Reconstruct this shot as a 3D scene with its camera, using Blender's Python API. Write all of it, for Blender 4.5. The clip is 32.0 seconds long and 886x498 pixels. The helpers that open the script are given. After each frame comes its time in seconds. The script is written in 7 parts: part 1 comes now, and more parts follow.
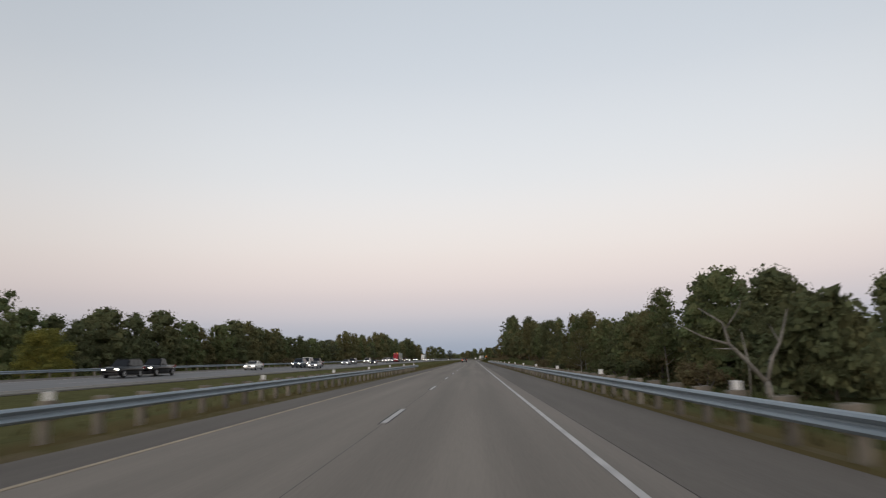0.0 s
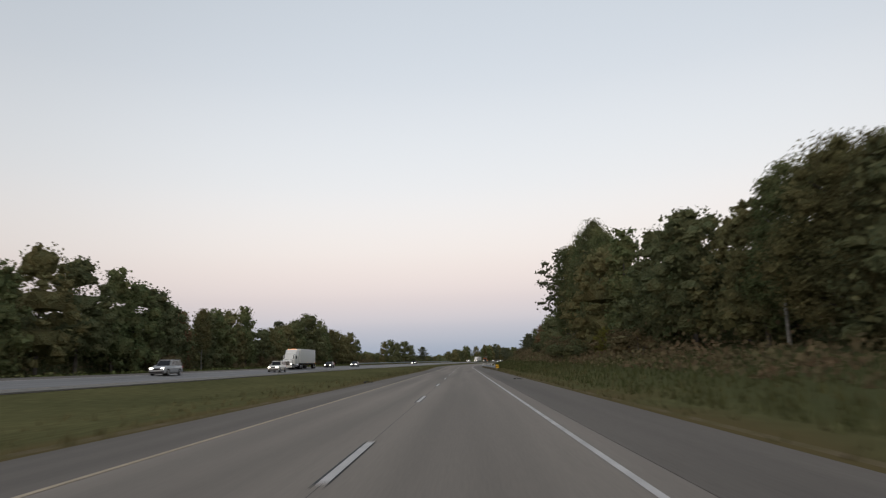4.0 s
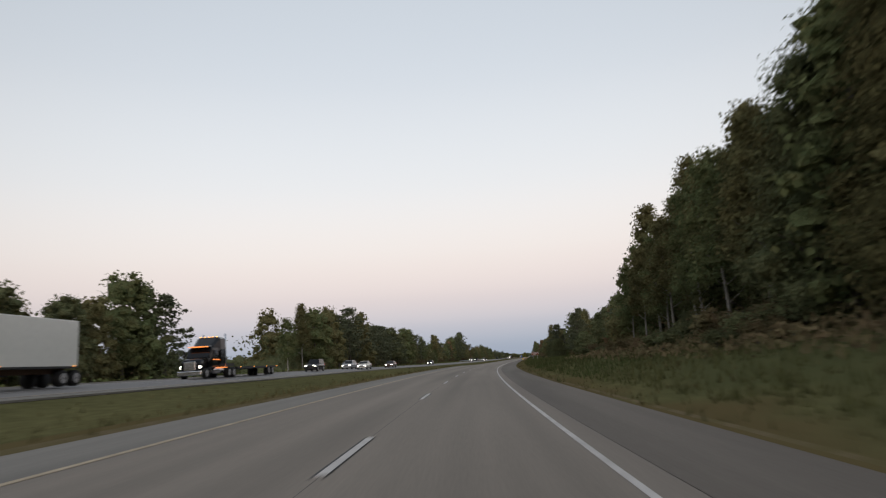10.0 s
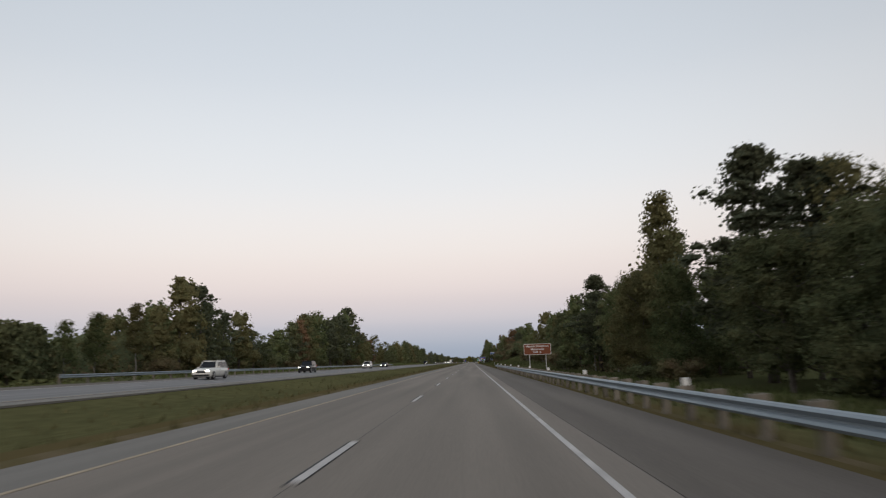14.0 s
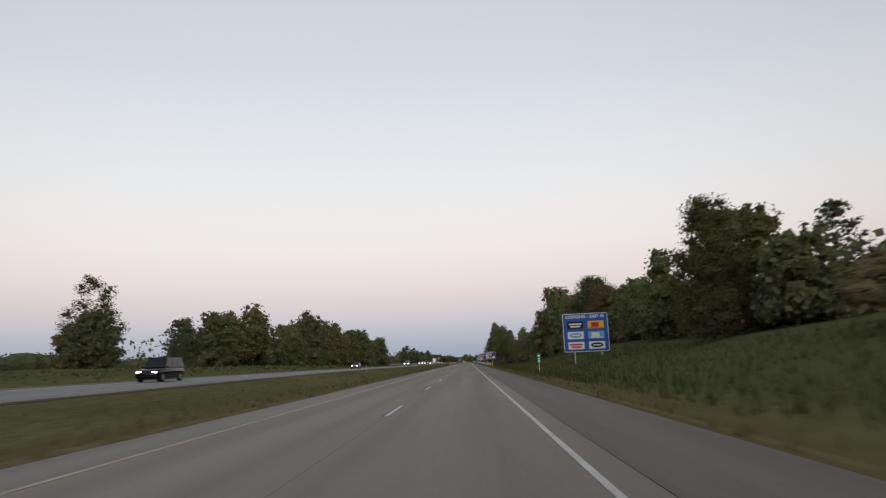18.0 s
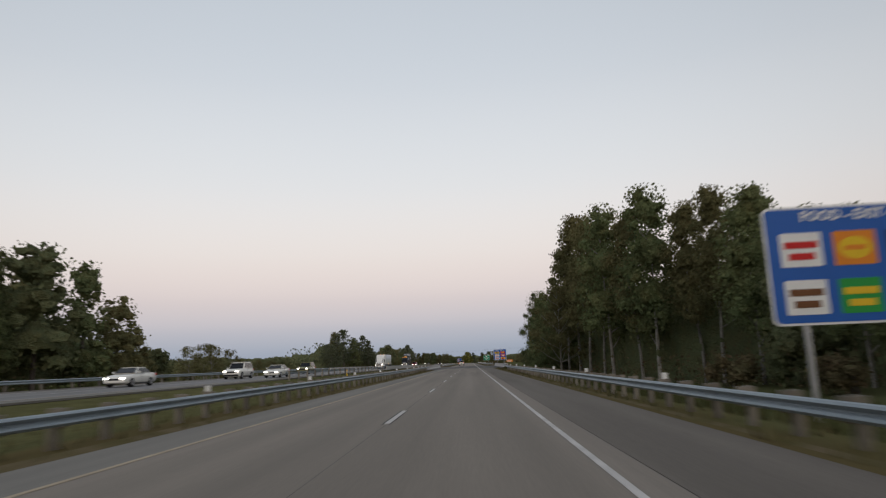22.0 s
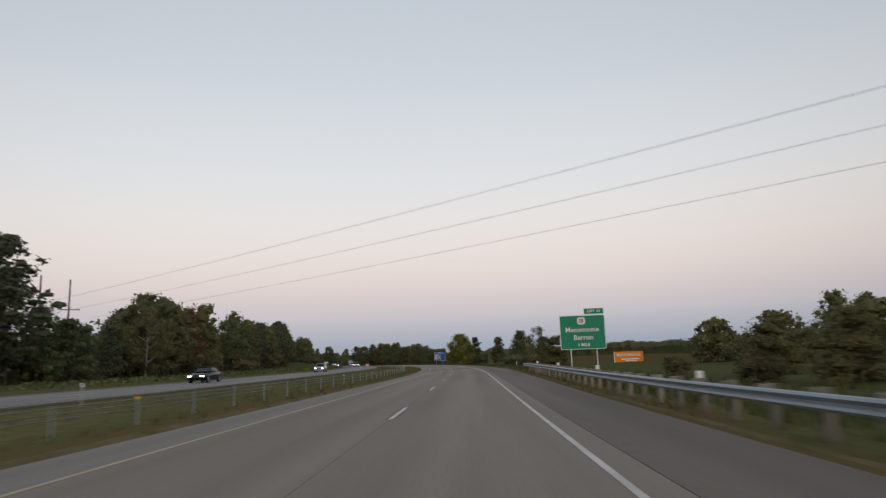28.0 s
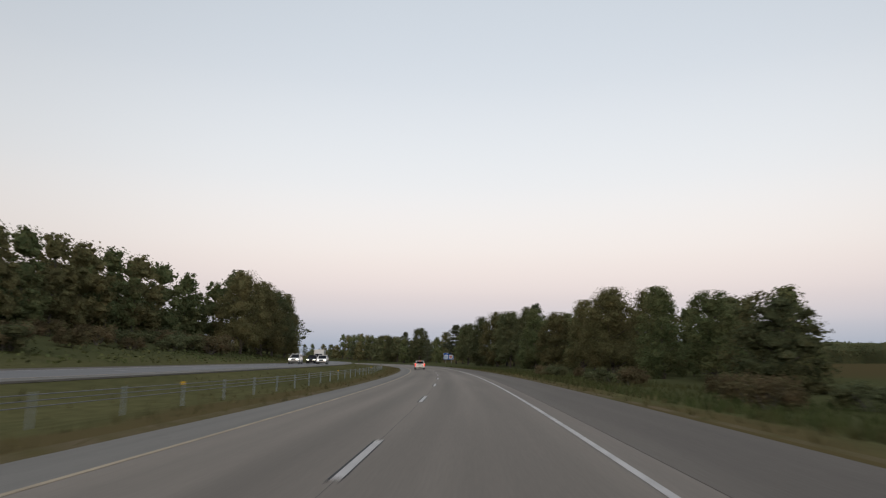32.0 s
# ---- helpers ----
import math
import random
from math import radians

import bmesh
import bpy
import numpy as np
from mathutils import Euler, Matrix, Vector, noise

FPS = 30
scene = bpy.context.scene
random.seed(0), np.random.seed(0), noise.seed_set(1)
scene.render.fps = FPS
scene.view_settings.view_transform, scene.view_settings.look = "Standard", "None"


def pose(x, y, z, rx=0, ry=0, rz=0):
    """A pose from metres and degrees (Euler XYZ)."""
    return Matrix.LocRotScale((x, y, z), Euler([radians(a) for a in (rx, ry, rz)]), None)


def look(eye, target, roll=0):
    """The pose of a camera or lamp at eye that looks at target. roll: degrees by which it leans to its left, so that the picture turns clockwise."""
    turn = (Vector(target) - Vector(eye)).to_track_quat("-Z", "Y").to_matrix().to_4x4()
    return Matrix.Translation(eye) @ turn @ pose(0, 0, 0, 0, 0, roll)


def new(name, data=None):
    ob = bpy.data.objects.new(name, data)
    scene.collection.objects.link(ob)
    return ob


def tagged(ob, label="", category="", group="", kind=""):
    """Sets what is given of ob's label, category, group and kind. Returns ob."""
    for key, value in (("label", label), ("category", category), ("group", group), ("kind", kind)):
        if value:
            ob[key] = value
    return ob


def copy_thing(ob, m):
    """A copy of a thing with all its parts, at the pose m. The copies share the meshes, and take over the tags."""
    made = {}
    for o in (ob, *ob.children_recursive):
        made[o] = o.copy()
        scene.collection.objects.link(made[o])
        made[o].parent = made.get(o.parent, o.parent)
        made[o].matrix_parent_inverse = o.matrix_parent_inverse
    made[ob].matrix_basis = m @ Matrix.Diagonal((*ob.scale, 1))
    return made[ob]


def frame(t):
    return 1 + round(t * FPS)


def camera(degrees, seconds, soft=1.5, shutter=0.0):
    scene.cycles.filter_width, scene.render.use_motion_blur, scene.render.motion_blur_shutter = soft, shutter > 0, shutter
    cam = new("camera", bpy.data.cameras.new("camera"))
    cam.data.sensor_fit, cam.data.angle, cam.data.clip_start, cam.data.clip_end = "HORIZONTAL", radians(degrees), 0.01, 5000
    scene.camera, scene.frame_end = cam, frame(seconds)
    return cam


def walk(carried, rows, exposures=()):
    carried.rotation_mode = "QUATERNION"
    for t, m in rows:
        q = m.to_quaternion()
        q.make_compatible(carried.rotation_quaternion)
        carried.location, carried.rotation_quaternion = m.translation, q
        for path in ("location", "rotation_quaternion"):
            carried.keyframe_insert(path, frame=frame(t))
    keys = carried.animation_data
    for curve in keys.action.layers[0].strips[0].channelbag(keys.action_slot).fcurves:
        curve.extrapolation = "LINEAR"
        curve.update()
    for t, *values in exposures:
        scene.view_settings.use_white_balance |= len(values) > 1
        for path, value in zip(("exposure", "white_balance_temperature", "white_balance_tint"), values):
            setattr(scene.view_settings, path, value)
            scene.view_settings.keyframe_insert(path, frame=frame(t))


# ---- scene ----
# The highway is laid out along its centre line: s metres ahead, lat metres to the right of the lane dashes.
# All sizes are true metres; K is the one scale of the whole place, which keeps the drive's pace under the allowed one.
K = 0.46
CURVE_R0, CURVE_R1, CURVE_L0, CURVE_L1 = 489.2, 977.5, 2324.7, 3144.7
TURN_R, TURN_L = -0.0325, 0.0475  # degrees a metre
EYE = 1.312  # camera over the road


def ease(x, a, b):
    u = min(max((x - a) / (b - a), 0.0), 1.0)
    return u * u * (3 - 2 * u)


def bearing(s):
    return (TURN_R * (min(max(s, CURVE_R0), CURVE_R1) - CURVE_R0)
            + TURN_L * (min(max(s, CURVE_L0), CURVE_L1) - CURVE_L0))


LINE_FROM, LINE_STEP = -700, 2.0
LINE = [(0.0, 0.0)]
for _i in range(3400):
    _h = radians(bearing(LINE_FROM + LINE_STEP * (_i + 0.5)))
    LINE.append((LINE[-1][0] - math.sin(_h) * LINE_STEP, LINE[-1][1] + math.cos(_h) * LINE_STEP))
_x0, _y0 = LINE[int(-LINE_FROM / LINE_STEP)]
LINE = [(x - _x0, y - _y0) for x, y in LINE]


def spot(s, lat=0.0):
    """The plan place of a point s metres along and lat metres to the right."""
    u = (s - LINE_FROM) / LINE_STEP
    i = min(max(int(u), 0), len(LINE) - 2)
    f, h = u - i, radians(bearing(s))
    return (LINE[i][0] * (1 - f) + LINE[i + 1][0] * f + lat * math.cos(h),
            LINE[i][1] * (1 - f) + LINE[i + 1][1] * f + lat * math.sin(h))


def banking(s):
    """Cross slope of the left and the right lane: crowned on the straight, banked in the curves."""
    r = ease(s, CURVE_R0 - 40, CURVE_R0 + 40) * (1 - ease(s, CURVE_R1 - 45, CURVE_R1 + 35))
    l = ease(s, CURVE_L0 - 45, CURVE_L0 + 25)
    c = 1 - r - l
    return -0.02 * c + 0.045 * r - 0.032 * l, 0.02 * c + 0.045 * r - 0.032 * l


def road_z(s, lat):
    e = banking(s)[0 if lat < 0 else 1]
    return -e * lat


def gaze(s, off, yaw, pitch, roll):
    x, y = spot(s, off)
    return (Matrix.Translation((x * K, y * K, (EYE + road_z(s, off)) * K))
            @ pose(0, 0, 0, 0, 0, bearing(s) + yaw) @ pose(0, 0, 0, 90 + pitch)
            @ pose(0, 0, 0, 0, 0, -roll))


cam = camera(67.84, 32.0, soft=1.2, shutter=0.16)
PATH = [  # seconds, metres along, metres right, yaw to the left, pitch up, roll
    (0.0, 0.00, 1.91, 2.38, 9.54, 1.42),
    (0.5, 39.26, 1.81, 2.17, 9.63, 1.51),
    (1.0, 78.87, 1.72, 2.02, 9.70, 1.62),
    (1.5, 119.40, 1.68, 2.08, 9.69, 1.78),
    (2.0, 160.61, 1.63, 2.12, 9.68, 1.90),
    (2.5, 202.75, 1.49, 1.92, 9.74, 1.82),
    (3.0, 244.89, 1.40, 1.68, 9.80, 1.73),
    (3.5, 285.92, 1.50, 1.59, 9.81, 1.78),
    (4.0, 326.50, 1.63, 1.53, 9.81, 1.88),
    (4.5, 366.70, 1.60, 1.43, 9.85, 1.98),
    (5.0, 406.37, 1.45, 1.30, 9.93, 2.07),
    (5.5, 445.79, 1.24, 1.17, 10.01, 2.19),
    (6.0, 485.22, 1.05, 1.03, 10.08, 2.33),
    (6.5, 524.92, 0.95, 0.91, 10.10, 2.52),
    (7.0, 565.16, 1.00, 0.81, 10.06, 2.77),
    (7.5, 605.78, 1.23, 0.70, 9.93, 3.16),
    (8.0, 646.89, 1.48, 0.68, 9.82, 3.43),
    (8.5, 689.18, 1.61, 0.87, 9.83, 3.22),
    (9.0, 731.53, 1.70, 1.14, 9.85, 2.98),
    (9.5, 772.96, 1.78, 1.32, 9.78, 3.16),
    (10.0, 813.81, 1.81, 1.50, 9.70, 3.40),
    (10.5, 853.97, 1.72, 1.66, 9.69, 3.44),
    (11.0, 893.81, 1.56, 1.87, 9.71, 3.32),
    (11.5, 933.56, 1.33, 2.29, 9.77, 2.88),
    (12.0, 973.49, 1.21, 2.54, 9.83, 2.44),
    (12.5, 1014.30, 1.46, 2.02, 9.82, 2.34),
    (13.0, 1055.03, 1.79, 1.49, 9.79, 2.30),
    (13.5, 1094.66, 1.95, 1.71, 9.78, 2.13),
    (14.0, 1134.19, 2.03, 2.11, 9.78, 1.95),
    (14.5, 1174.65, 2.05, 2.24, 9.78, 1.84),
    (15.0, 1215.88, 1.99, 2.22, 9.80, 1.78),
    (15.5, 1257.49, 1.88, 2.12, 9.81, 1.76),
    (16.0, 1299.11, 1.78, 1.98, 9.82, 1.78),
    (16.5, 1340.38, 1.73, 1.86, 9.83, 1.85),
    (17.0, 1380.92, 1.77, 1.80, 9.81, 1.95),
    (17.5, 1420.53, 1.96, 1.80, 9.77, 2.13),
    (18.0, 1460.30, 2.10, 1.81, 9.74, 2.25),
    (18.5, 1501.36, 2.03, 1.86, 9.76, 2.11),
    (19.0, 1542.37, 1.91, 1.89, 9.78, 1.94),
    (19.5, 1582.00, 1.80, 1.81, 9.74, 1.98),
    (20.0, 1621.38, 1.73, 1.71, 9.69, 2.04),
    (20.5, 1661.30, 1.76, 1.62, 9.69, 1.96),
    (21.0, 1701.45, 1.82, 1.61, 9.70, 1.91),
    (21.5, 1741.55, 1.89, 1.82, 9.75, 2.07),
    (22.0, 1782.28, 1.91, 2.04, 9.81, 2.21),
    (22.5, 1824.87, 1.69, 2.11, 9.84, 2.09),
    (23.0, 1867.46, 1.52, 2.05, 9.84, 1.94),
    (23.5, 1908.12, 1.68, 1.70, 9.74, 1.94),
    (24.0, 1948.25, 1.94, 1.44, 9.64, 1.95),
    (24.5, 1988.71, 2.12, 1.80, 9.64, 1.88),
    (25.0, 2029.11, 2.27, 2.29, 9.67, 1.80),
    (25.5, 2069.08, 2.33, 2.42, 9.69, 1.93),
    (26.0, 2108.58, 2.32, 2.32, 9.69, 2.27),
    (26.5, 2147.98, 2.25, 2.09, 9.70, 2.64),
    (27.0, 2187.63, 2.14, 1.87, 9.70, 2.84),
    (27.5, 2227.91, 2.02, 1.79, 9.71, 2.68),
    (28.0, 2269.17, 1.89, 1.98, 9.71, 1.95),
    (28.5, 2311.80, 1.74, 2.54, 9.71, 0.40),
    (29.0, 2354.17, 1.61, 2.98, 9.72, -0.93),
    (29.5, 2394.67, 1.54, 2.78, 9.76, -0.92),
    (30.0, 2434.60, 1.53, 2.49, 9.79, -0.56),
    (30.5, 2474.69, 1.62, 2.55, 9.79, -0.59),
    (31.0, 2514.97, 1.69, 2.66, 9.77, -0.67),
    (31.5, 2555.84, 1.64, 2.65, 9.76, -0.67),
    (32.0, 2596.90, 1.55, 2.60, 9.75, -0.66),
]
walk(cam, [(t, gaze(*row)) for t, *row in PATH],
     ((0.0, 0.00), (2.0, 0.02), (3.0, 0.10), (4.0, 0.10), (7.0, 0.00), (8.0, 0.01), (9.0, 0.08), (10.0, 0.09), (11.0, 0.07), (12.0, 0.05), (14.0, 0.06), (17.0, 0.04),
      (18.0, 0.07), (19.0, 0.07), (20.0, 0.07), (21.0, 0.00), (22.0, -0.05), (23.0, 0.01), (24.0, -0.02), (25.0, -0.09), (28.0, -0.06), (29.0, 0.02), (30.0, 0.04), (31.0, 0.07), (32.0, 0.11)))

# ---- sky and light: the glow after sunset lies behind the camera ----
world = bpy.data.worlds.new("evening_sky")
scene.world = world
world.use_nodes = True
wn, wl = world.node_tree.nodes, world.node_tree.links
back = wn["Background"]
coord = wn.new("ShaderNodeTexCoord")
split = wn.new("ShaderNodeSeparateXYZ")
wl.new(coord.outputs["Generated"], split.inputs[0])
ramp = wn.new("ShaderNodeValToRGB")
ramp.color_ramp.interpolation = "CARDINAL"
SKY = ((0.0, 0.31, 0.37, 0.46), (0.03, 0.37, 0.43, 0.52), (0.062, 0.515, 0.520, 0.585), (0.105, 0.685, 0.622, 0.635),
       (0.165, 0.790, 0.738, 0.722), (0.26, 0.752, 0.765, 0.784), (0.40, 0.630, 0.678, 0.732), (0.60, 0.52, 0.58, 0.65), (1.0, 0.46, 0.53, 0.63))
SKY = tuple((p, r * 1.015, g, b) for p, r, g, b in SKY)
for k, (pos, r, g, b) in enumerate(SKY):
    el = ramp.color_ramp.elements[k] if k < 2 else ramp.color_ramp.elements.new(pos)
    el.position, el.color = pos, (r, g, b, 1)
wl.new(split.outputs["Z"], ramp.inputs[0])
nishita = wn.new("ShaderNodeTexSky")
nishita.sky_type, nishita.sun_disc = "NISHITA", False
nishita.sun_elevation, nishita.sun_rotation = radians(1.0), radians(180)
dim = wn.new("ShaderNodeMix")
dim.data_type, dim.blend_type = "RGBA", "MIX"
dim.inputs[0].default_value = 0.03
wl.new(ramp.outputs[0], dim.inputs[6])
wl.new(nishita.outputs[0], dim.inputs[7])
# lens vignetting put into the sky colour: dimmer away from the mean view direction
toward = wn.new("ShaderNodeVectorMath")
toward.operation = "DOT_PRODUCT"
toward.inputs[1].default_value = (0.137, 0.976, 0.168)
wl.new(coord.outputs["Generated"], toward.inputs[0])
sky_vignette = wn.new("ShaderNodeMapRange")
sky_vignette.interpolation_type = "SMOOTHSTEP"
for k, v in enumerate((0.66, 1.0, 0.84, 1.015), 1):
    sky_vignette.inputs[k].default_value = v
wl.new(toward.outputs["Value"], sky_vignette.inputs[0])
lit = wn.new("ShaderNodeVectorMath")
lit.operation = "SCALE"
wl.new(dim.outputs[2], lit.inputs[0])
wl.new(sky_vignette.outputs[0], lit.inputs["Scale"])
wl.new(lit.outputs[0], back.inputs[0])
back.inputs[1].default_value = 1.0

sun_data = bpy.data.lights.new("afterglow", "SUN")
sun_data.energy, sun_data.angle, sun_data.color = 0.9, radians(50), (1.0, 0.86, 0.74)
sun = new("afterglow", sun_data)
sun.matrix_world = look((0, 0, 50), (0.12 * 50, 50, 50 - 14))


# ---- materials ----
def material(name, color, rough=0.8, metal=0.0, vary=0.25, scale=3.0, bump=0.0, fine=40.0, tint=None, coords="Object",
             island=0.0, each=0.0, spec=0.3, stretch=(1, 1, 1)):
    """Base colour broken by noise at two scales, with optional tint patches, bump, and change from piece to piece."""
    m = bpy.data.materials.new(name)
    m.use_nodes = True
    n, l = m.node_tree.nodes, m.node_tree.links
    p = n["Principled BSDF"]
    p.inputs["Roughness"].default_value, p.inputs["Metallic"].default_value = rough, metal
    p.inputs["Specular IOR Level"].default_value = spec
    tc = n.new("ShaderNodeTexCoord")
    mp = n.new("ShaderNodeMapping")
    mp.inputs["Scale"].default_value = stretch
    l.new(tc.outputs[coords], mp.inputs[0])
    big, small = n.new("ShaderNodeTexNoise"), n.new("ShaderNodeTexNoise")
    big.inputs["Scale"].default_value, small.inputs["Scale"].default_value = scale, fine
    big.inputs["Detail"].default_value, small.inputs["Detail"].default_value = 5, 3
    for t in (big, small):
        l.new(mp.outputs[0], t.inputs["Vector"])
    mix = n.new("ShaderNodeMix")
    mix.data_type = "RGBA"
    other = tint or tuple(c * (1 - vary) for c in color)
    mix.inputs[6].default_value, mix.inputs[7].default_value = (*color, 1), (*other, 1)
    cr = n.new("ShaderNodeMapRange")
    cr.inputs[1].default_value, cr.inputs[2].default_value = 0.38, 0.66
    l.new(big.outputs[0], cr.inputs[0])
    l.new(cr.outputs[0], mix.inputs[0])
    out = mix.outputs[2]

    def scaled(source, socket, low, high):
        rng = n.new("ShaderNodeMapRange")
        rng.inputs[3].default_value, rng.inputs[4].default_value = low, high
        l.new(socket, rng.inputs[0])
        mul = n.new("ShaderNodeMix")
        mul.data_type, mul.blend_type = "RGBA", "MULTIPLY"
        mul.inputs[0].default_value = 1
        l.new(source, mul.inputs[6])
        l.new(rng.outputs[0], mul.inputs[7])
        return mul.outputs[2]

    out = scaled(out, small.outputs[0], 1 - vary, 1 + vary)
    if island:
        geo = n.new("ShaderNodeNewGeometry")
        out = scaled(out, geo.outputs["Random Per Island"], 1 - island, 1 + island)
    if each:
        info = n.new("ShaderNodeObjectInfo")
        out = scaled(out, info.outputs["Random"], 1 - each, 1 + each)
    l.new(out, p.inputs["Base Color"])
    if bump:
        b = n.new("ShaderNodeBump")
        b.inputs["Strength"].default_value, b.inputs["Distance"].default_value = bump, 0.02
        l.new(small.outputs[0], b.inputs["Height"])
        l.new(b.outputs[0], p.inputs["Normal"])
    return m


def glowing(name, color, strength):
    m = bpy.data.materials.new(name)
    m.use_nodes = True
    p = m.node_tree.nodes["Principled BSDF"]
    p.inputs["Base Color"].default_value = (*color, 1)
    p.inputs["Emission Color"].default_value = (*color, 1)
    p.inputs["Emission Strength"].default_value = strength
    return m


def paved(name, color, wear, vary=0.12):
    """Pavement: grain, long streaks and lighter or darker wheel paths, laid out by the road's own length and width."""
    m = material(name, color, rough=0.85, vary=vary, scale=0.5, fine=26.0, bump=0.15, coords="UV", stretch=(1, 0.08, 1), spec=0.25)
    n, l = m.node_tree.nodes, m.node_tree.links
    p = n["Principled BSDF"]
    base = p.inputs["Base Color"].links[0].from_socket
    uv = n.new("ShaderNodeTexCoord")
    sep = n.new("ShaderNodeSeparateXYZ")
    l.new(uv.outputs["UV"], sep.inputs[0])
    wave = n.new("ShaderNodeMath")
    wave.operation = "MULTIPLY"
    wave.inputs[1].default_value = 2 * math.pi / 1.75
    l.new(sep.outputs["X"], wave.inputs[0])
    cosine = n.new("ShaderNodeMath")
    cosine.operation = "COSINE"
    l.new(wave.outputs[0], cosine.inputs[0])
    rng = n.new("ShaderNodeMapRange")
    rng.inputs[1].default_value, rng.inputs[2].default_value = -1, 1
    rng.inputs[3].default_value, rng.inputs[4].default_value = 1 - wear, 1 + wear
    l.new(cosine.outputs[0], rng.inputs[0])
    patch = n.new("ShaderNodeTexNoise")
    patch.inputs["Scale"].default_value, patch.inputs["Detail"].default_value = 1.0, 6
    mp = n.new("ShaderNodeMapping")
    mp.inputs["Scale"].default_value = (0.9, 0.022, 1)
    l.new(uv.outputs["UV"], mp.inputs[0])
    l.new(mp.outputs[0], patch.inputs["Vector"])
    rng2 = n.new("ShaderNodeMapRange")
    rng2.inputs[1].default_value, rng2.inputs[2].default_value = 0.3, 0.7
    rng2.inputs[3].default_value, rng2.inputs[4].default_value = 0.84, 1.14
    l.new(patch.outputs[0], rng2.inputs[0])
    for r in (rng, rng2):
        mul = n.new("ShaderNodeMix")
        mul.data_type, mul.blend_type = "RGBA", "MULTIPLY"
        mul.inputs[0].default_value = 1
        l.new(base, mul.inputs[6])
        l.new(r.outputs[0], mul.inputs[7])
        base = mul.outputs[2]
    l.new(base, p.inputs["Base Color"])
    return m


LANE = paved("lane_asphalt", (0.214, 0.183, 0.150), 0.05)
SLAB = paved("slab_edge", (0.208, 0.178, 0.147), 0.02)
SHOULDER = paved("shoulder_asphalt", (0.141, 0.121, 0.100), 0.0, 0.2)
PALE = paved("pale_shoulder", (0.200, 0.184, 0.160), 0.0, 0.18)
DECK = paved("bridge_deck_asphalt", (0.093, 0.086, 0.079), 0.04)
FARLANE = paved("far_lane_concrete", (0.205, 0.198, 0.192), 0.05)
TAR = material("tar", (0.030, 0.028, 0.027), rough=0.7, vary=0.3)
SEAM = material("worn_seam", (0.105, 0.092, 0.079), vary=0.4, scale=0.4, fine=6)
WHITE_LINE = material("white_paint_line", (0.54, 0.51, 0.48), vary=0.25, scale=1.5, fine=20)
YELLOW_LINE = material("yellow_paint_line", (0.42, 0.335, 0.23), vary=0.28, scale=1.5, fine=20)
BLACK_EDGE = material("black_contrast_paint", (0.035, 0.034, 0.034), vary=0.3)
CONCRETE = material("parapet_concrete", (0.42, 0.405, 0.385), vary=0.15, scale=0.8, fine=9, bump=0.2)
GRASS = material("verge_grass", (0.118, 0.110, 0.050), vary=0.42, scale=0.12, fine=1.9, tint=(0.090, 0.088, 0.040), coords="UV", bump=0.6, stretch=(1, 0.35, 1), spec=0.0, rough=1.0)
# weed colour of the banks, with shade from the trees mixed into it
WEED_SHADE_TONES = ((0.096, 0.094, 0.043), (0.070, 0.078, 0.035))


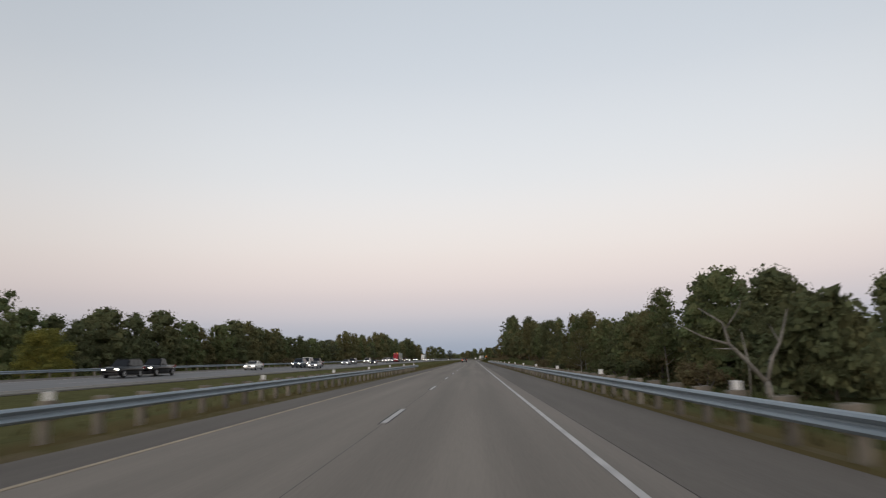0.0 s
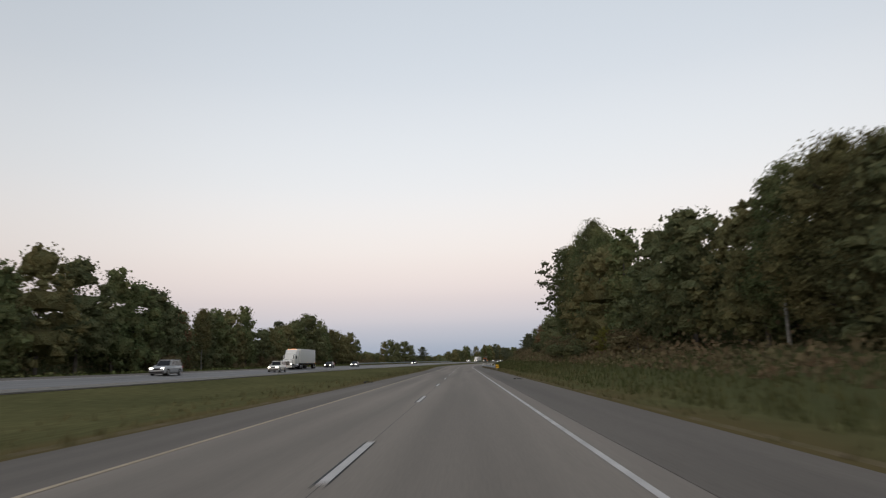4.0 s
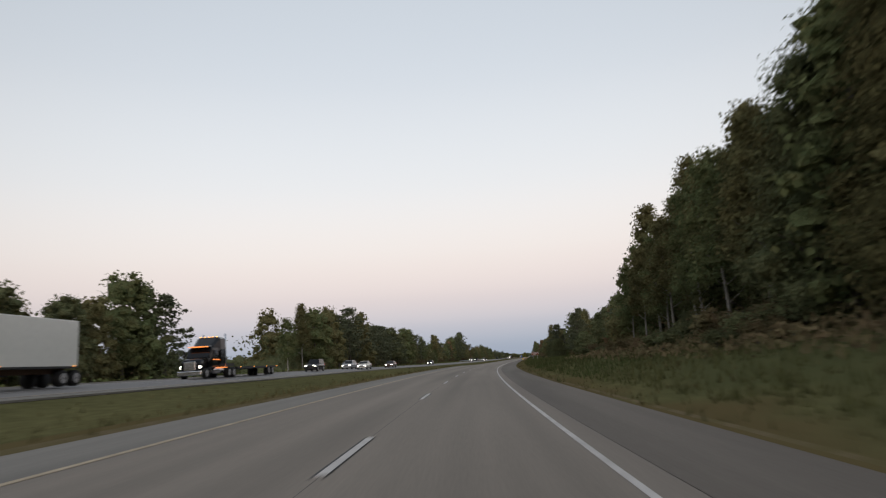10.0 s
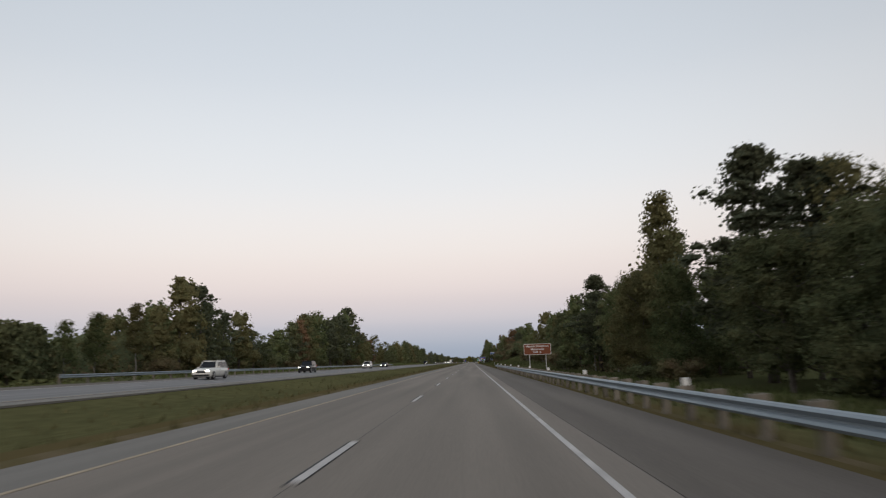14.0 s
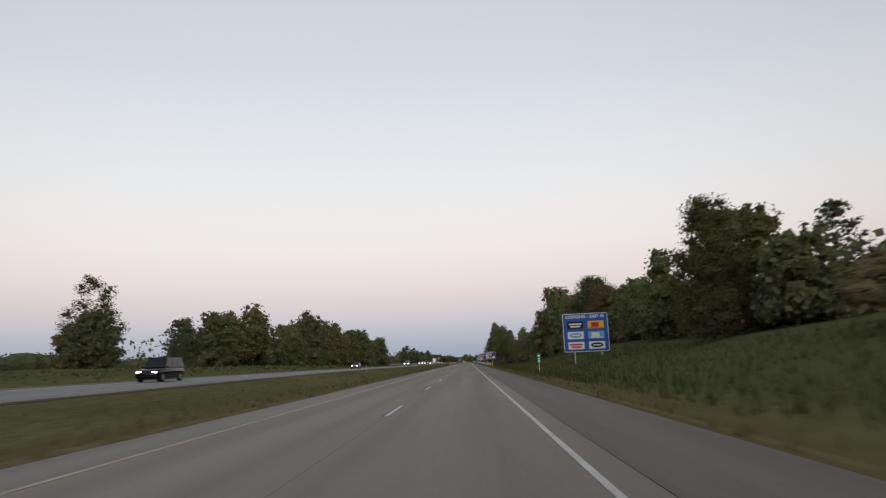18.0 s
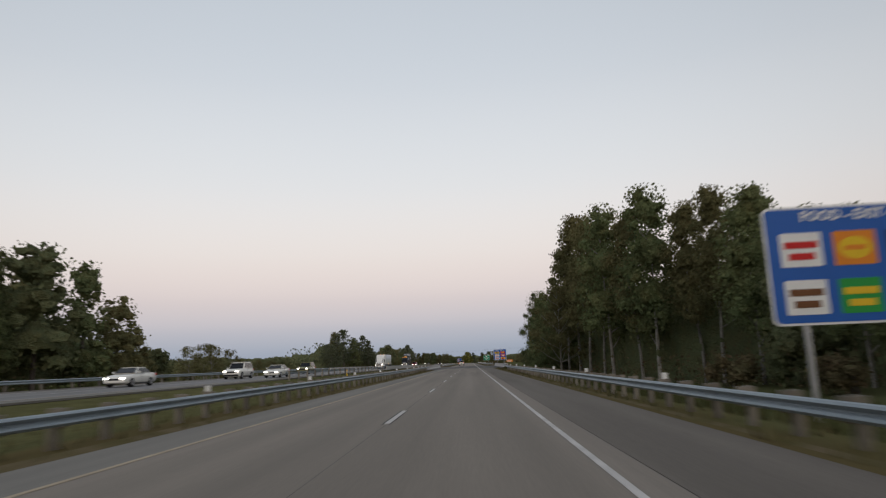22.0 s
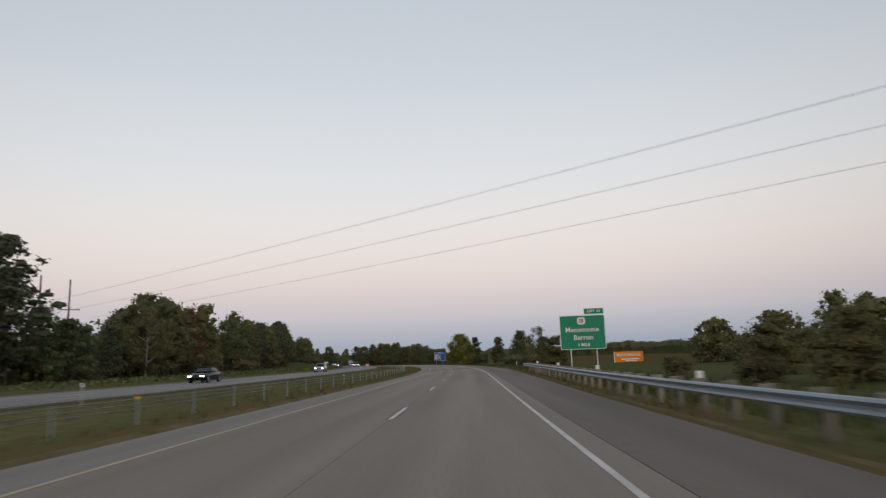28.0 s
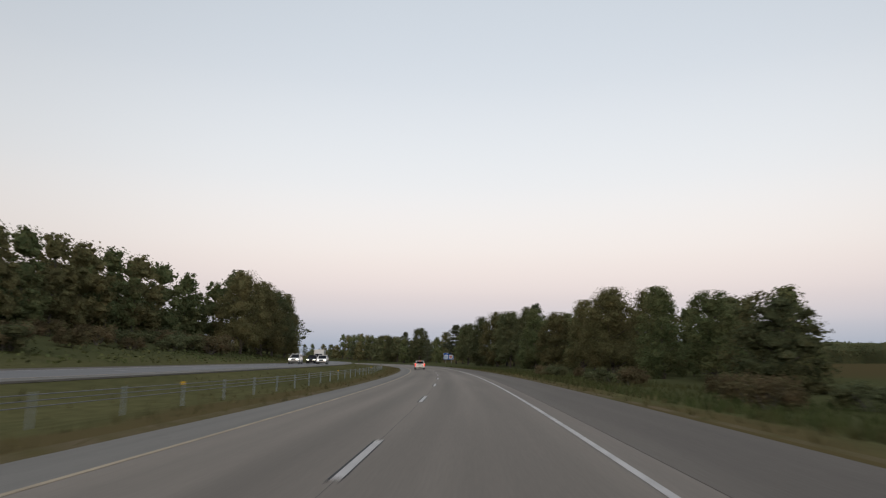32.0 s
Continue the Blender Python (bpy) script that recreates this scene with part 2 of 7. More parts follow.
def weedy(m):
    """Rank dark weeds take over from the mown grass away from the pavement, with a ragged edge; their tone also holds
    the trees' shade.
    """
    n, l = m.node_tree.nodes, m.node_tree.links
    p = n["Principled BSDF"]
    grass = p.inputs["Base Color"].links[0].from_socket
    uv, sep = n.new("ShaderNodeTexCoord"), n.new("ShaderNodeSeparateXYZ")
    l.new(uv.outputs["UV"], sep.inputs[0])
    rag = n.new("ShaderNodeTexNoise")
    rag.inputs["Scale"].default_value, rag.inputs["Detail"].default_value = 0.12, 4
    l.new(uv.outputs["UV"], rag.inputs["Vector"])
    shift = n.new("ShaderNodeMath")
    shift.operation = "MULTIPLY_ADD"
    shift.inputs[1].default_value = 7.0
    l.new(rag.outputs[0], shift.inputs[0])
    l.new(sep.outputs["X"], shift.inputs[2])
    right, left = n.new("ShaderNodeMapRange"), n.new("ShaderNodeMapRange")
    for rng, a, b in ((right, 11.5, 14.5), (left, -27.0, -34.0)):
        rng.interpolation_type = "SMOOTHSTEP"
        rng.inputs[1].default_value, rng.inputs[2].default_value = a, b
        l.new(shift.outputs[0], rng.inputs[0])
    both = n.new("ShaderNodeMath")
    both.operation = "MAXIMUM"
    l.new(right.outputs[0], both.inputs[0])
    l.new(left.outputs[0], both.inputs[1])
    weed, spots = n.new("ShaderNodeMix"), n.new("ShaderNodeTexNoise")
    weed.data_type = "RGBA"
    spots.inputs["Scale"].default_value, spots.inputs["Detail"].default_value = 0.7, 6
    l.new(uv.outputs["UV"], spots.inputs["Vector"])
    weed.inputs[6].default_value, weed.inputs[7].default_value = (*WEED_SHADE_TONES[0], 1), (*WEED_SHADE_TONES[1], 1)
    l.new(spots.outputs[0], weed.inputs[0])
    mix = n.new("ShaderNodeMix")
    mix.data_type = "RGBA"
    l.new(both.outputs[0], mix.inputs[0])
    l.new(grass, mix.inputs[6])
    l.new(weed.outputs[2], mix.inputs[7])
    field, dry = n.new("ShaderNodeMapRange"), n.new("ShaderNodeMix")
    field.interpolation_type = "SMOOTHSTEP"
    field.inputs[1].default_value, field.inputs[2].default_value = 44.0, 56.0
    l.new(shift.outputs[0], field.inputs[0])
    dry.data_type = "RGBA"
    dry.inputs[7].default_value = (0.092, 0.074, 0.036, 1)
    l.new(field.outputs[0], dry.inputs[0])
    l.new(mix.outputs[2], dry.inputs[6])
    # a dry tan fringe beside the pavement
    inner, outer, both2, tan = n.new("ShaderNodeMapRange"), n.new("ShaderNodeMapRange"), n.new("ShaderNodeMath"), n.new("ShaderNodeMix")
    for rng, a, b in ((inner, 12.2, 10.2), (outer, -5.6, -3.4)):
        rng.interpolation_type = "SMOOTHSTEP"
        rng.inputs[1].default_value, rng.inputs[2].default_value = a, b
        l.new(shift.outputs[0], rng.inputs[0])
    both2.operation = "MULTIPLY"
    l.new(inner.outputs[0], both2.inputs[0])
    l.new(outer.outputs[0], both2.inputs[1])
    tan.data_type = "RGBA"
    tan.inputs[7].default_value = (0.112, 0.088, 0.042, 1)
    l.new(both2.outputs[0], tan.inputs[0])
    l.new(dry.outputs[2], tan.inputs[6])
    l.new(tan.outputs[2], p.inputs["Base Color"])


weedy(GRASS)
BLADES = material("grass_blades", (0.128, 0.112, 0.055), vary=0.2, scale=0.05, fine=2, tint=(0.082, 0.082, 0.040), island=0.35, spec=0.0, rough=1.0)
GRAVEL = material("gravel_edge", (0.150, 0.118, 0.072), vary=0.35, scale=0.7, fine=14, coords="UV", bump=0.5, tint=(0.105, 0.090, 0.040), spec=0.0, rough=1.0)
STEEL = material("galvanised_steel", (0.280, 0.325, 0.355), rough=0.55, metal=0.3, vary=0.12, scale=0.7, fine=8)
WOOD = material("weathered_post_wood", (0.21, 0.185, 0.150), vary=0.3, scale=4, fine=30, each=0.3)
POLEWOOD = material("pole_wood", (0.20, 0.17, 0.14), vary=0.25, scale=3, fine=25)
WHITE = material("white_plastic", (0.72, 0.72, 0.70), rough=0.5, vary=0.08)
YELLOW = material("yellow_plastic", (0.85, 0.50, 0.02), rough=0.5, vary=0.1)
SIGN_BLUE = material("sign_blue", (0.014, 0.10, 0.40), rough=0.5, vary=0.06, scale=0.6)
SIGN_GREEN = material("sign_green", (0.004, 0.23, 0.12), rough=0.5, vary=0.06, scale=0.6)
SIGN_BROWN = material("sign_brown", (0.20, 0.055, 0.022), rough=0.5, vary=0.06, scale=0.6)
SIGN_WHITE = material("sign_white", (0.74, 0.74, 0.72), rough=0.5, vary=0.05)
SIGN_BACK = material("sign_aluminium", (0.42, 0.43, 0.44), rough=0.4, metal=0.7, vary=0.1)
LOGO = {"white": SIGN_WHITE, "red": material("logo_red", (0.55, 0.03, 0.03), vary=0.05), "yellow": material("logo_yellow", (0.75, 0.50, 0.03), vary=0.05),
        "orange": material("logo_orange", (0.72, 0.24, 0.03), vary=0.05), "black": material("logo_black", (0.02, 0.02, 0.022), vary=0.05),
        "green": material("logo_green", (0.03, 0.30, 0.06), vary=0.05), "sky": material("logo_sky", (0.15, 0.42, 0.62), vary=0.05),
        "blue": material("logo_blue", (0.03, 0.10, 0.32), vary=0.05), "brown": material("logo_brown", (0.16, 0.07, 0.03), vary=0.05)}
BARK = material("grey_bark", (0.115, 0.100, 0.085), vary=0.35, scale=2, fine=12, each=0.3)
PALEBARK = material("pale_bark", (0.27, 0.25, 0.22), vary=0.4, scale=2, fine=9, each=0.15)
LEAF, INNER = {}, {}


def thin_leaf(m):
    """Lets some light through the leaf sprays."""
    n, l = m.node_tree.nodes, m.node_tree.links
    p = n["Principled BSDF"]
    tr, mix = n.new("ShaderNodeBsdfTranslucent"), n.new("ShaderNodeMixShader")
    l.new(p.inputs["Base Color"].links[0].from_socket, tr.inputs["Color"])
    mix.inputs[0].default_value = 0.4
    l.new(p.outputs[0], mix.inputs[1])
    l.new(tr.outputs[0], mix.inputs[2])
    l.new(mix.outputs[0], n["Material Output"].inputs["Surface"])


for key, name, leaf_tone, leaf_tint in (
        ("deep", "leaf_deep_green", (0.092, 0.106, 0.056), (0.106, 0.106, 0.054)), ("olive", "leaf_olive", (0.120, 0.119, 0.058), (0.132, 0.115, 0.055)),
        ("green", "leaf_fresh_green", (0.098, 0.122, 0.058), (0.118, 0.120, 0.056)), ("rust", "leaf_rust", (0.168, 0.098, 0.058), (0.125, 0.098, 0.056)),
        ("gold", "leaf_gold_green", (0.235, 0.215, 0.055), (0.145, 0.155, 0.052)), ("pine", "pine_needles", (0.088, 0.100, 0.064), (0.098, 0.102, 0.062)),
        ("brush", "brush_leaves", (0.115, 0.104, 0.056), (0.132, 0.094, 0.058)), ("weeds", "bank_weeds", (0.072, 0.092, 0.036), (0.094, 0.096, 0.042))):
    leaf_tone, leaf_tint = (tuple((1.0 if key == "weeds" else 1.24) * c for c in q) for q in (leaf_tone, leaf_tint))
    LEAF[key] = material(name, leaf_tone, vary=0.2, scale=0.22 if key != "weeds" else 0.04, fine=5, tint=leaf_tint, island=0.30, each=0.22, rough=1.0, spec=0.0, bump=0.0)
    if key != "weeds":
        thin_leaf(LEAF[key])
    INNER[key] = material("inner_" + name, leaf_tone, vary=0.3, scale=0.6, fine=4.5, tint=leaf_tint, each=0.22, rough=1.0, spec=0.0, bump=1.0)
    INNER[key].node_tree.nodes["Bump"].inputs["Distance"].default_value = 0.3
GLASS = material("vehicle_glass", (0.007, 0.008, 0.010), rough=0.05, vary=0.05, spec=0.3)
RUBBER = material("tyre_rubber", (0.014, 0.014, 0.014), rough=0.85, vary=0.2)
RIM = material("alloy_rim", (0.42, 0.42, 0.43), rough=0.35, metal=0.8, vary=0.1)
TRIM = material("black_trim", (0.02, 0.02, 0.021), rough=0.5, vary=0.15)
CHROME = material("chrome", (0.62, 0.62, 0.63), rough=0.15, metal=1.0, vary=0.05)
TAIL = glowing("tail_lamp", (0.85, 0.04, 0.015), 2.2)
TAIL_DIM = glowing("tail_lamp_dim", (0.36, 0.014, 0.012), 0.2)
TAIL_HOT = glowing("tail_lamp_lit", (1.0, 0.17, 0.06), 1.4)
WARM = glowing("plate_lamp", (1.0, 0.75, 0.40), 3.0)
HEAD = glowing("head_lamp", (1.0, 0.93, 0.80), 9.0)
AMBER = glowing("marker_lamp", (1.0, 0.38, 0.06), 3.0)
AMBER_STRIP = glowing("lamp_strip", (1.0, 0.27, 0.05), 1.1)
PAINT = {k: material(k + "_car_paint", c, rough=0.12, metal=0.0, vary=0.05, spec=0.28) for k, c in {
    "black": (0.005, 0.005, 0.006), "white": (0.74, 0.725, 0.675), "silver": (0.36, 0.37, 0.38), "grey": (0.12, 0.125, 0.13), "bluegrey": (0.10, 0.13, 0.16),
    "blue": (0.02, 0.05, 0.10), "tan": (0.26, 0.20, 0.14), "red": (0.32, 0.02, 0.025), "brown": (0.10, 0.06, 0.045), "gold": (0.18, 0.17, 0.08)}.items()}


# ---- builders' helpers ----
def mesh_object(name, verts, faces, mat, uvs=None, smooth=False):
    me = bpy.data.meshes.new(name)
    me.from_pydata(verts, [], faces)
    if uvs is not None:
        layer = me.uv_layers.new(name="UVMap")
        flat = np.empty(len(me.loops), dtype=np.int32)
        me.loops.foreach_get("vertex_index", flat)
        layer.data.foreach_set("uv", np.asarray(uvs, dtype=np.float32)[flat].ravel())
    if smooth:
        me.polygons.foreach_set("use_smooth", [True] * len(me.polygons))
    me.materials.append(mat)
    return me


def part(name, bm, mat, parent, label="", smooth=False):
    """One mesh object from a bmesh (or a ready mesh) under a thing or a part."""
    if isinstance(bm, bpy.types.Mesh):
        me = bm
    else:
        me = bpy.data.meshes.new(name)
        bm.to_mesh(me)
        bm.free()
        if smooth:
            me.polygons.foreach_set("use_smooth", [True] * len(me.polygons))
        me.materials.append(mat)
    ob = new(name, me)
    ob.parent = parent
    if label:
        tagged(ob, label)
    return ob


def thing(name, label, category, group="", m=None):
    ob = tagged(new(name), label, category, group)
    ob.scale = (K, K, K)
    if m is not None:
        ob.matrix_basis = m @ Matrix.Diagonal((K, K, K, 1))
    return ob


def site(s, lat, z, turn=0.0, size=1.0):
    """Where a thing stands: its pose without the scale K, turned with the road."""
    x, y = spot(s, lat)
    return pose(x * K, y * K, z * K, 0, 0, bearing(s) + turn) @ Matrix.Scale(size, 4)


def structure(name, me, label):
    ob = tagged(new(name, me), label, name.split("_")[0], "", "structure")
    ob.scale = (K, K, K)
    return ob


def box(x, y, z, sx, sy, sz, bevel=0.0, bm=None):
    bm = bm or bmesh.new()
    got = bmesh.ops.create_cube(bm, size=1, matrix=Matrix.Translation((x, y, z)) @ Matrix.Diagonal((sx, sy, sz, 1)))
    if bevel:
        vs = set(got["verts"])
        edges = [e for e in bm.edges if e.verts[0] in vs and e.verts[1] in vs]
        bmesh.ops.bevel(bm, geom=edges, offset=bevel, segments=2, affect="EDGES", profile=0.6)
    return bm


def tube(points, radii, sides=8, bm=None, cap=True):
    """A tapered tube through points."""
    bm = bm or bmesh.new()
    rings = []
    for i, p in enumerate(points):
        p = Vector(p)
        a = Vector(points[max(i - 1, 0)])
        b = Vector(points[min(i + 1, len(points) - 1)])
        q = (b - a).to_track_quat("Z", "Y").to_matrix()
        rings.append([bm.verts.new(p + q @ Vector((math.cos(2 * math.pi * k / sides), math.sin(2 * math.pi * k / sides), 0)) * radii[i]) for k in range(sides)])
    for r0, r1 in zip(rings, rings[1:]):
        for k in range(sides):
            bm.faces.new((r0[k], r0[(k + 1) % sides], r1[(k + 1) % sides], r1[k]))
    if cap:
        bm.faces.new(rings[0][::-1])
        bm.faces.new(rings[-1])
    return bm


def knots(table, s):
    """Reads a table of rows (s, values...) at s, smoothly."""
    if s <= table[0][0]:
        return table[0][1:]
    for a, b in zip(table, table[1:]):
        if s <= b[0]:
            u = ease(s, a[0], b[0])
            return tuple(p * (1 - u) + q * u for p, q in zip(a[1:], b[1:]))
    return table[-1][1:]


# ---- the lie of the land ----
RIGHT_EDGE = 6.4   # pavement of this carriageway
OPP_WIDE = 11.4                        # pavement of the other one
# near edge of the far carriageway: height and rise per metre outward
OPP_Z = ((-300, -0.2, 0.05), (0, -0.2, 0.05), (130, 0, 0.058), (270, 0.3, 0.068), (390, 0.34, 0.076), (500, 0.5, 0.08), (760, 0.85, 0.07), (900, 0.6, 0.05),
         (1075, 0.15, 0.045), (1200, 0.1, 0.045), (1400, 0.13, 0.045), (1560, 0.45, 0.02), (1720, 0.32, 0.018), (1860, 0.3, 0.014), (2092, 0.2, 0.006),
         (2290, 0, 0.0), (2400, 0.1, 0.004), (2563, 0.25, 0.012), (2720, 0.6, 0.018), (3000, 1.2, 0.02), (3400, 3.2, 0.02))
# height of the ground on the right at 12, 22, 36 and 60 m out
RAIL_R = ((1640, 6.6), (1780, 7.2), (1880, 7.5), (1929, 8.9), (2000, 8.9), (2050, 7.5), (2300, 7.4))
RAIL_L = ((1860, -6.2), (1929, -7.6), (2000, -7.6), (2050, -6.2))
BANK_R = ((-100, -0.8, -2, -2.5, -2), (200, -0.8, -2, -2, -1.5), (250, -0.4, -0.6, -0.8, -0.3), (300, -0.1, 0, -0.2, 0.6), (335, 0, 0.4, 1, 3), (400, 0.6, 1.6, 4, 6),
          (430, 0.8, 2, 6, 8), (500, 1.2, 4, 8, 9), (540, 0.5, 2, 5, 7), (570, -0.8, -1.2, 0, 4), (625, -0.5, -0.5, 1, 5), (680, 0, 0.5, 1.2, 2.4),
          (720, 0.3, 0.8, 1.6, 2.4), (750, 0.4, 1.4, 2.4, 3.2))
BANK_R += ((800, 0.5, 2.2, 4, 6), (880, 0.5, 1.8, 3, 4.5), (935, 0.4, 1.1, 2, 3.5), (1000, 0.2, 0.6, 1.2, 3), (1080, 0, 0.3, 1.0, 2.2), (1100, -0.7, -1.5, -1.5, -0.5),
           (1260, -0.6, -1.2, -1, 0), (1300, 0, 0.5, 1.5, 3), (1380, 0.6, 2.5, 5, 7), (1415, 1.2, 6, 10, 11), (1450, 0.8, 4.2, 7.5, 9), (1488, 0.2, 2.4, 4, 5.5), (1525, -0.3, 2.2, 4.2, 5.5),
           (1560, -0.2, 2.6, 4.8, 6), (1600, 0.0, 2, 4, 5))
BANK_R += ((1640, -0.6, 0, 1.2, 2), (1700, -0.7, -0.3, 0.5, 1), (1760, -0.8, -1, -0.5, 0), (1915, -1.5, -2.5, -2.5, -2), (1960, -5, -6, -6, -5),
           (2005, -1.5, -2.5, -2.5, -2), (2060, -0.8, -1, -0.8, -0.5), (2330, -0.6, -0.8, -0.6, -0.3), (2400, -0.3, -0.5, -0.4, 0),
           (2600, -0.4, -0.6, -0.5, 0), (2700, -0.3, -0.3, 0, 1), (3000, 0, 0, 1, 2), (3400, 1, 2, 4, 8))
# height over the far carriageway's outer edge at 5, 14, 28 and 60 m beyond it
BANK_L = ((-100, -0.3, -0.8, -0.8, 0), (330, -0.3, -0.6, -0.5, 0.5), (500, 0, 0, 0, 0), (900, -0.2, -0.5, -0.8, -1.5), (1450, 0.1, 0.3, 0.5, 1), (1500, 0.6, 1.4, 1.8, 2),
          (1620, 0.5, 1.2, 1.4, 1.5), (1700, 0.1, 0.2, 0.4, 0.6), (1915, -0.8, -1.5, -1.5, -1), (1960, -5, -6, -6, -5), (2005, -0.8, -1.5, -1.5, -1), (2100, 0, -0.2, -0.3, 0),
          (2480, 0.2, 0.4, 0.8, 1.5), (2600, 0.6, 1.8, 3.5, 7), (2760, 0.8, 2.5, 5, 9), (3400, 2, 4, 6, 10))


def opp_edge(s):
    """Where the far carriageway's near pavement edge runs."""
    return -26.5 + 9.0 * ease(s, 430, 640)


def opp_z(s, lat):
    h, slope = knots(OPP_Z, s)
    return h + slope * (opp_edge(s) - lat)


def left_edge(s):
    """Where the pavement ends on the median side: wider through the first part of the bend."""
    return -5.25 - 1.05 * ease(s, 200, 300) * (1 - ease(s, 700, 800))


def ground_z(s, lat):
    """Height of the ground sheet."""
    edge = left_edge(s)
    if edge <= lat <= RIGHT_EDGE:
        return road_z(s, lat) - 0.12
    near, far = opp_edge(s), opp_edge(s) - OPP_WIDE
    sx, sy = spot(s, lat)
    rough = noise.noise((sx * 0.09, sy * 0.09, 3.1))
    under = 0.5 * ease(s, 1917, 1927) * (1 - ease(s, 2002, 2012))  # the ground drops away below the bridge
    if lat > RIGHT_EDGE:
        z0 = road_z(s, RIGHT_EDGE) - 0.03 - under
        h = knots(BANK_R, s)
        rail = knots(RAIL_R, s)[0] + 0.9
        stops = ((RIGHT_EDGE, z0), (rail, z0 - 0.06), (12, h[0]), (22, h[1]), (36, h[2]), (60, h[3]), (160, h[3] + 1.0 + 8 * ease(s, 560, 660) * (1 - ease(s, 860, 950))), (1600, h[3] + 4))
        z = stops[-1][1]
        for (a, p), (b, q) in zip(stops, stops[1:]):
            if lat <= b:
                z = p + (q - p) * (lat - a) / (b - a)
                break
        return z + rough * 0.22 * min(1, (lat - RIGHT_EDGE) / 6) + rough * 0.5 * ease(lat, 15, 40)
    if lat > near:
        a, b = road_z(s, edge) - 0.03 - under, opp_z(s, near) - 0.03 - under
        flat = knots(RAIL_L, s)[0] - 0.7
        u = max(0.0, (lat - flat) / (near - flat))
        dip = -0.55 * math.sin(math.pi * u) * (1 - ease(s, 1900, 1940) * (1 - ease(s, 1990, 2030)) * -6)
        return a * (1 - u) + b * u + dip + rough * 0.12 * math.sin(math.pi * u)
    if lat >= far:
        return opp_z(s, lat) - 0.12
    z0 = opp_z(s, far) - 0.03
    h = knots(BANK_L, s)
    out = far - lat
    stops = ((0, z0), (5, z0 + h[0]), (14, z0 + h[1]), (28, z0 + h[2]), (60, z0 + h[3]), (200, z0 + h[3] + 0.5), (1500, z0 + h[3] + 3))
    z = stops[-1][1]
    for (a, p), (b, q) in zip(stops, stops[1:]):
        if out <= b:
            z = p + (q - p) * (out - a) / (b - a)
            break
    return z + rough * 0.2 * min(1, out / 6) + rough * 0.5 * ease(out, 10, 40)


def sheet_columns(s):
    edge = left_edge(s)
    near, far = opp_edge(s), opp_edge(s) - OPP_WIDE
    cols = [far - d for d in (1000, 600, 350, 220, 140, 95, 70, 54, 42, 33, 26, 20, 15, 10.5, 7, 4, 1.8, 0.4, 0)]
    cols += [far + OPP_WIDE * u for u in (0.3, 0.7)]
    cols += [near + (edge - near) * u for u in (0, 0.05, 0.16, 0.3, 0.45, 0.6, 0.75, 0.88, 0.96, 1)]
    cols += [0.0, RIGHT_EDGE, 6.5, 7.2, 8.2, 9.5, 11, 13, 15.5, 18.5, 22, 26, 31, 37, 45, 56, 70, 92, 130, 190, 290, 450, 750, 1300]
    return cols


verts, faces, uvs = [], [], []
rows = [-400 + 8 * i for i in range(75)] + [200 + 6 * i for i in range(460)] + [2960 + 25 * i for i in range(60)]
wide = len(sheet_columns(0))
for s in rows:
    for lat in sheet_columns(s):
        verts.append((*spot(s, lat), ground_z(s, lat)))
        uvs.append((lat, s))
for i in range(len(rows) - 1):
    for j in range(wide - 1):
        a = i * wide + j
        faces.append((a, a + 1, a + wide + 1, a + wide))
structure("ground", mesh_object("ground", verts, faces, GRASS, uvs, True), "uneven grassy ground of the verges, median and fields")


# ---- pavement ----
def strip(name, label, a, b, s0, s1, mat, lift=0.0, height=road_z, step=6.0, thick=0.10):
    """A paved band with real thickness between two lines that may be functions of s."""
    verts, faces, uvs = [], [], []
    n = max(2, int((s1 - s0) / step) + 1)
    for i in range(n):
        s = s0 + (s1 - s0) * i / (n - 1)
        la, lb = (a(s) if callable(a) else a), (b(s) if callable(b) else b)
        for lat, down in ((la, thick), (la, 0), (lb, 0), (lb, thick)):
            verts.append((*spot(s, lat), height(s, lat) + lift - down))
            uvs.append((lat, s))
        if i:
            k = 4 * (i - 1)
            faces += [(k + j, k + j + 1, k + j + 5, k + j + 4) for j in range(3)]
    return structure(name, mesh_object(name, verts, faces, mat, uvs), label)


S0, S1 = -300, 4200
strip("road_left_lane", "grey-brown asphalt passing lane with dark wheel paths", -3.55, 0.0, S0, S1, LANE)
strip("road_right_lane", "grey-brown asphalt driving lane with worn wheel paths", 0.0, 3.40, S0, S1, LANE)
strip("road_slab_edge", "paler brown slab strip beside the white edge line", 3.40, 4.02, S0, S1, SLAB)
strip("road_right_shoulder", "dull purplish asphalt shoulder with cracks", 4.05, RIGHT_EDGE, S0, S1, SHOULDER, -0.008)
strip("road_centre_seam", "fine dark seam between the lanes", -0.006, 0.006, S0, S1, SEAM, 0.0012, thick=0.001)
strip("road_joint", "black tarred joint between slab and shoulder", 4.02, 4.05, S0, S1, TAR, -0.014)
strip("road_left_shoulder_a", "dark asphalt median shoulder", left_edge, -3.55, S0, 760, SHOULDER, -0.008)
strip("road_left_shoulder_b", "pale grey concrete median shoulder", left_edge, -3.55, 760, S1, PALE, -0.008)
strip("road_white_line", "worn white edge line", 3.45, 3.555, S0, S1, WHITE_LINE, 0.006, thick=0.004)
strip("road_yellow_line", "worn yellow median edge line", -3.56, -3.44, S0, S1, YELLOW_LINE, 0.006, thick=0.004)
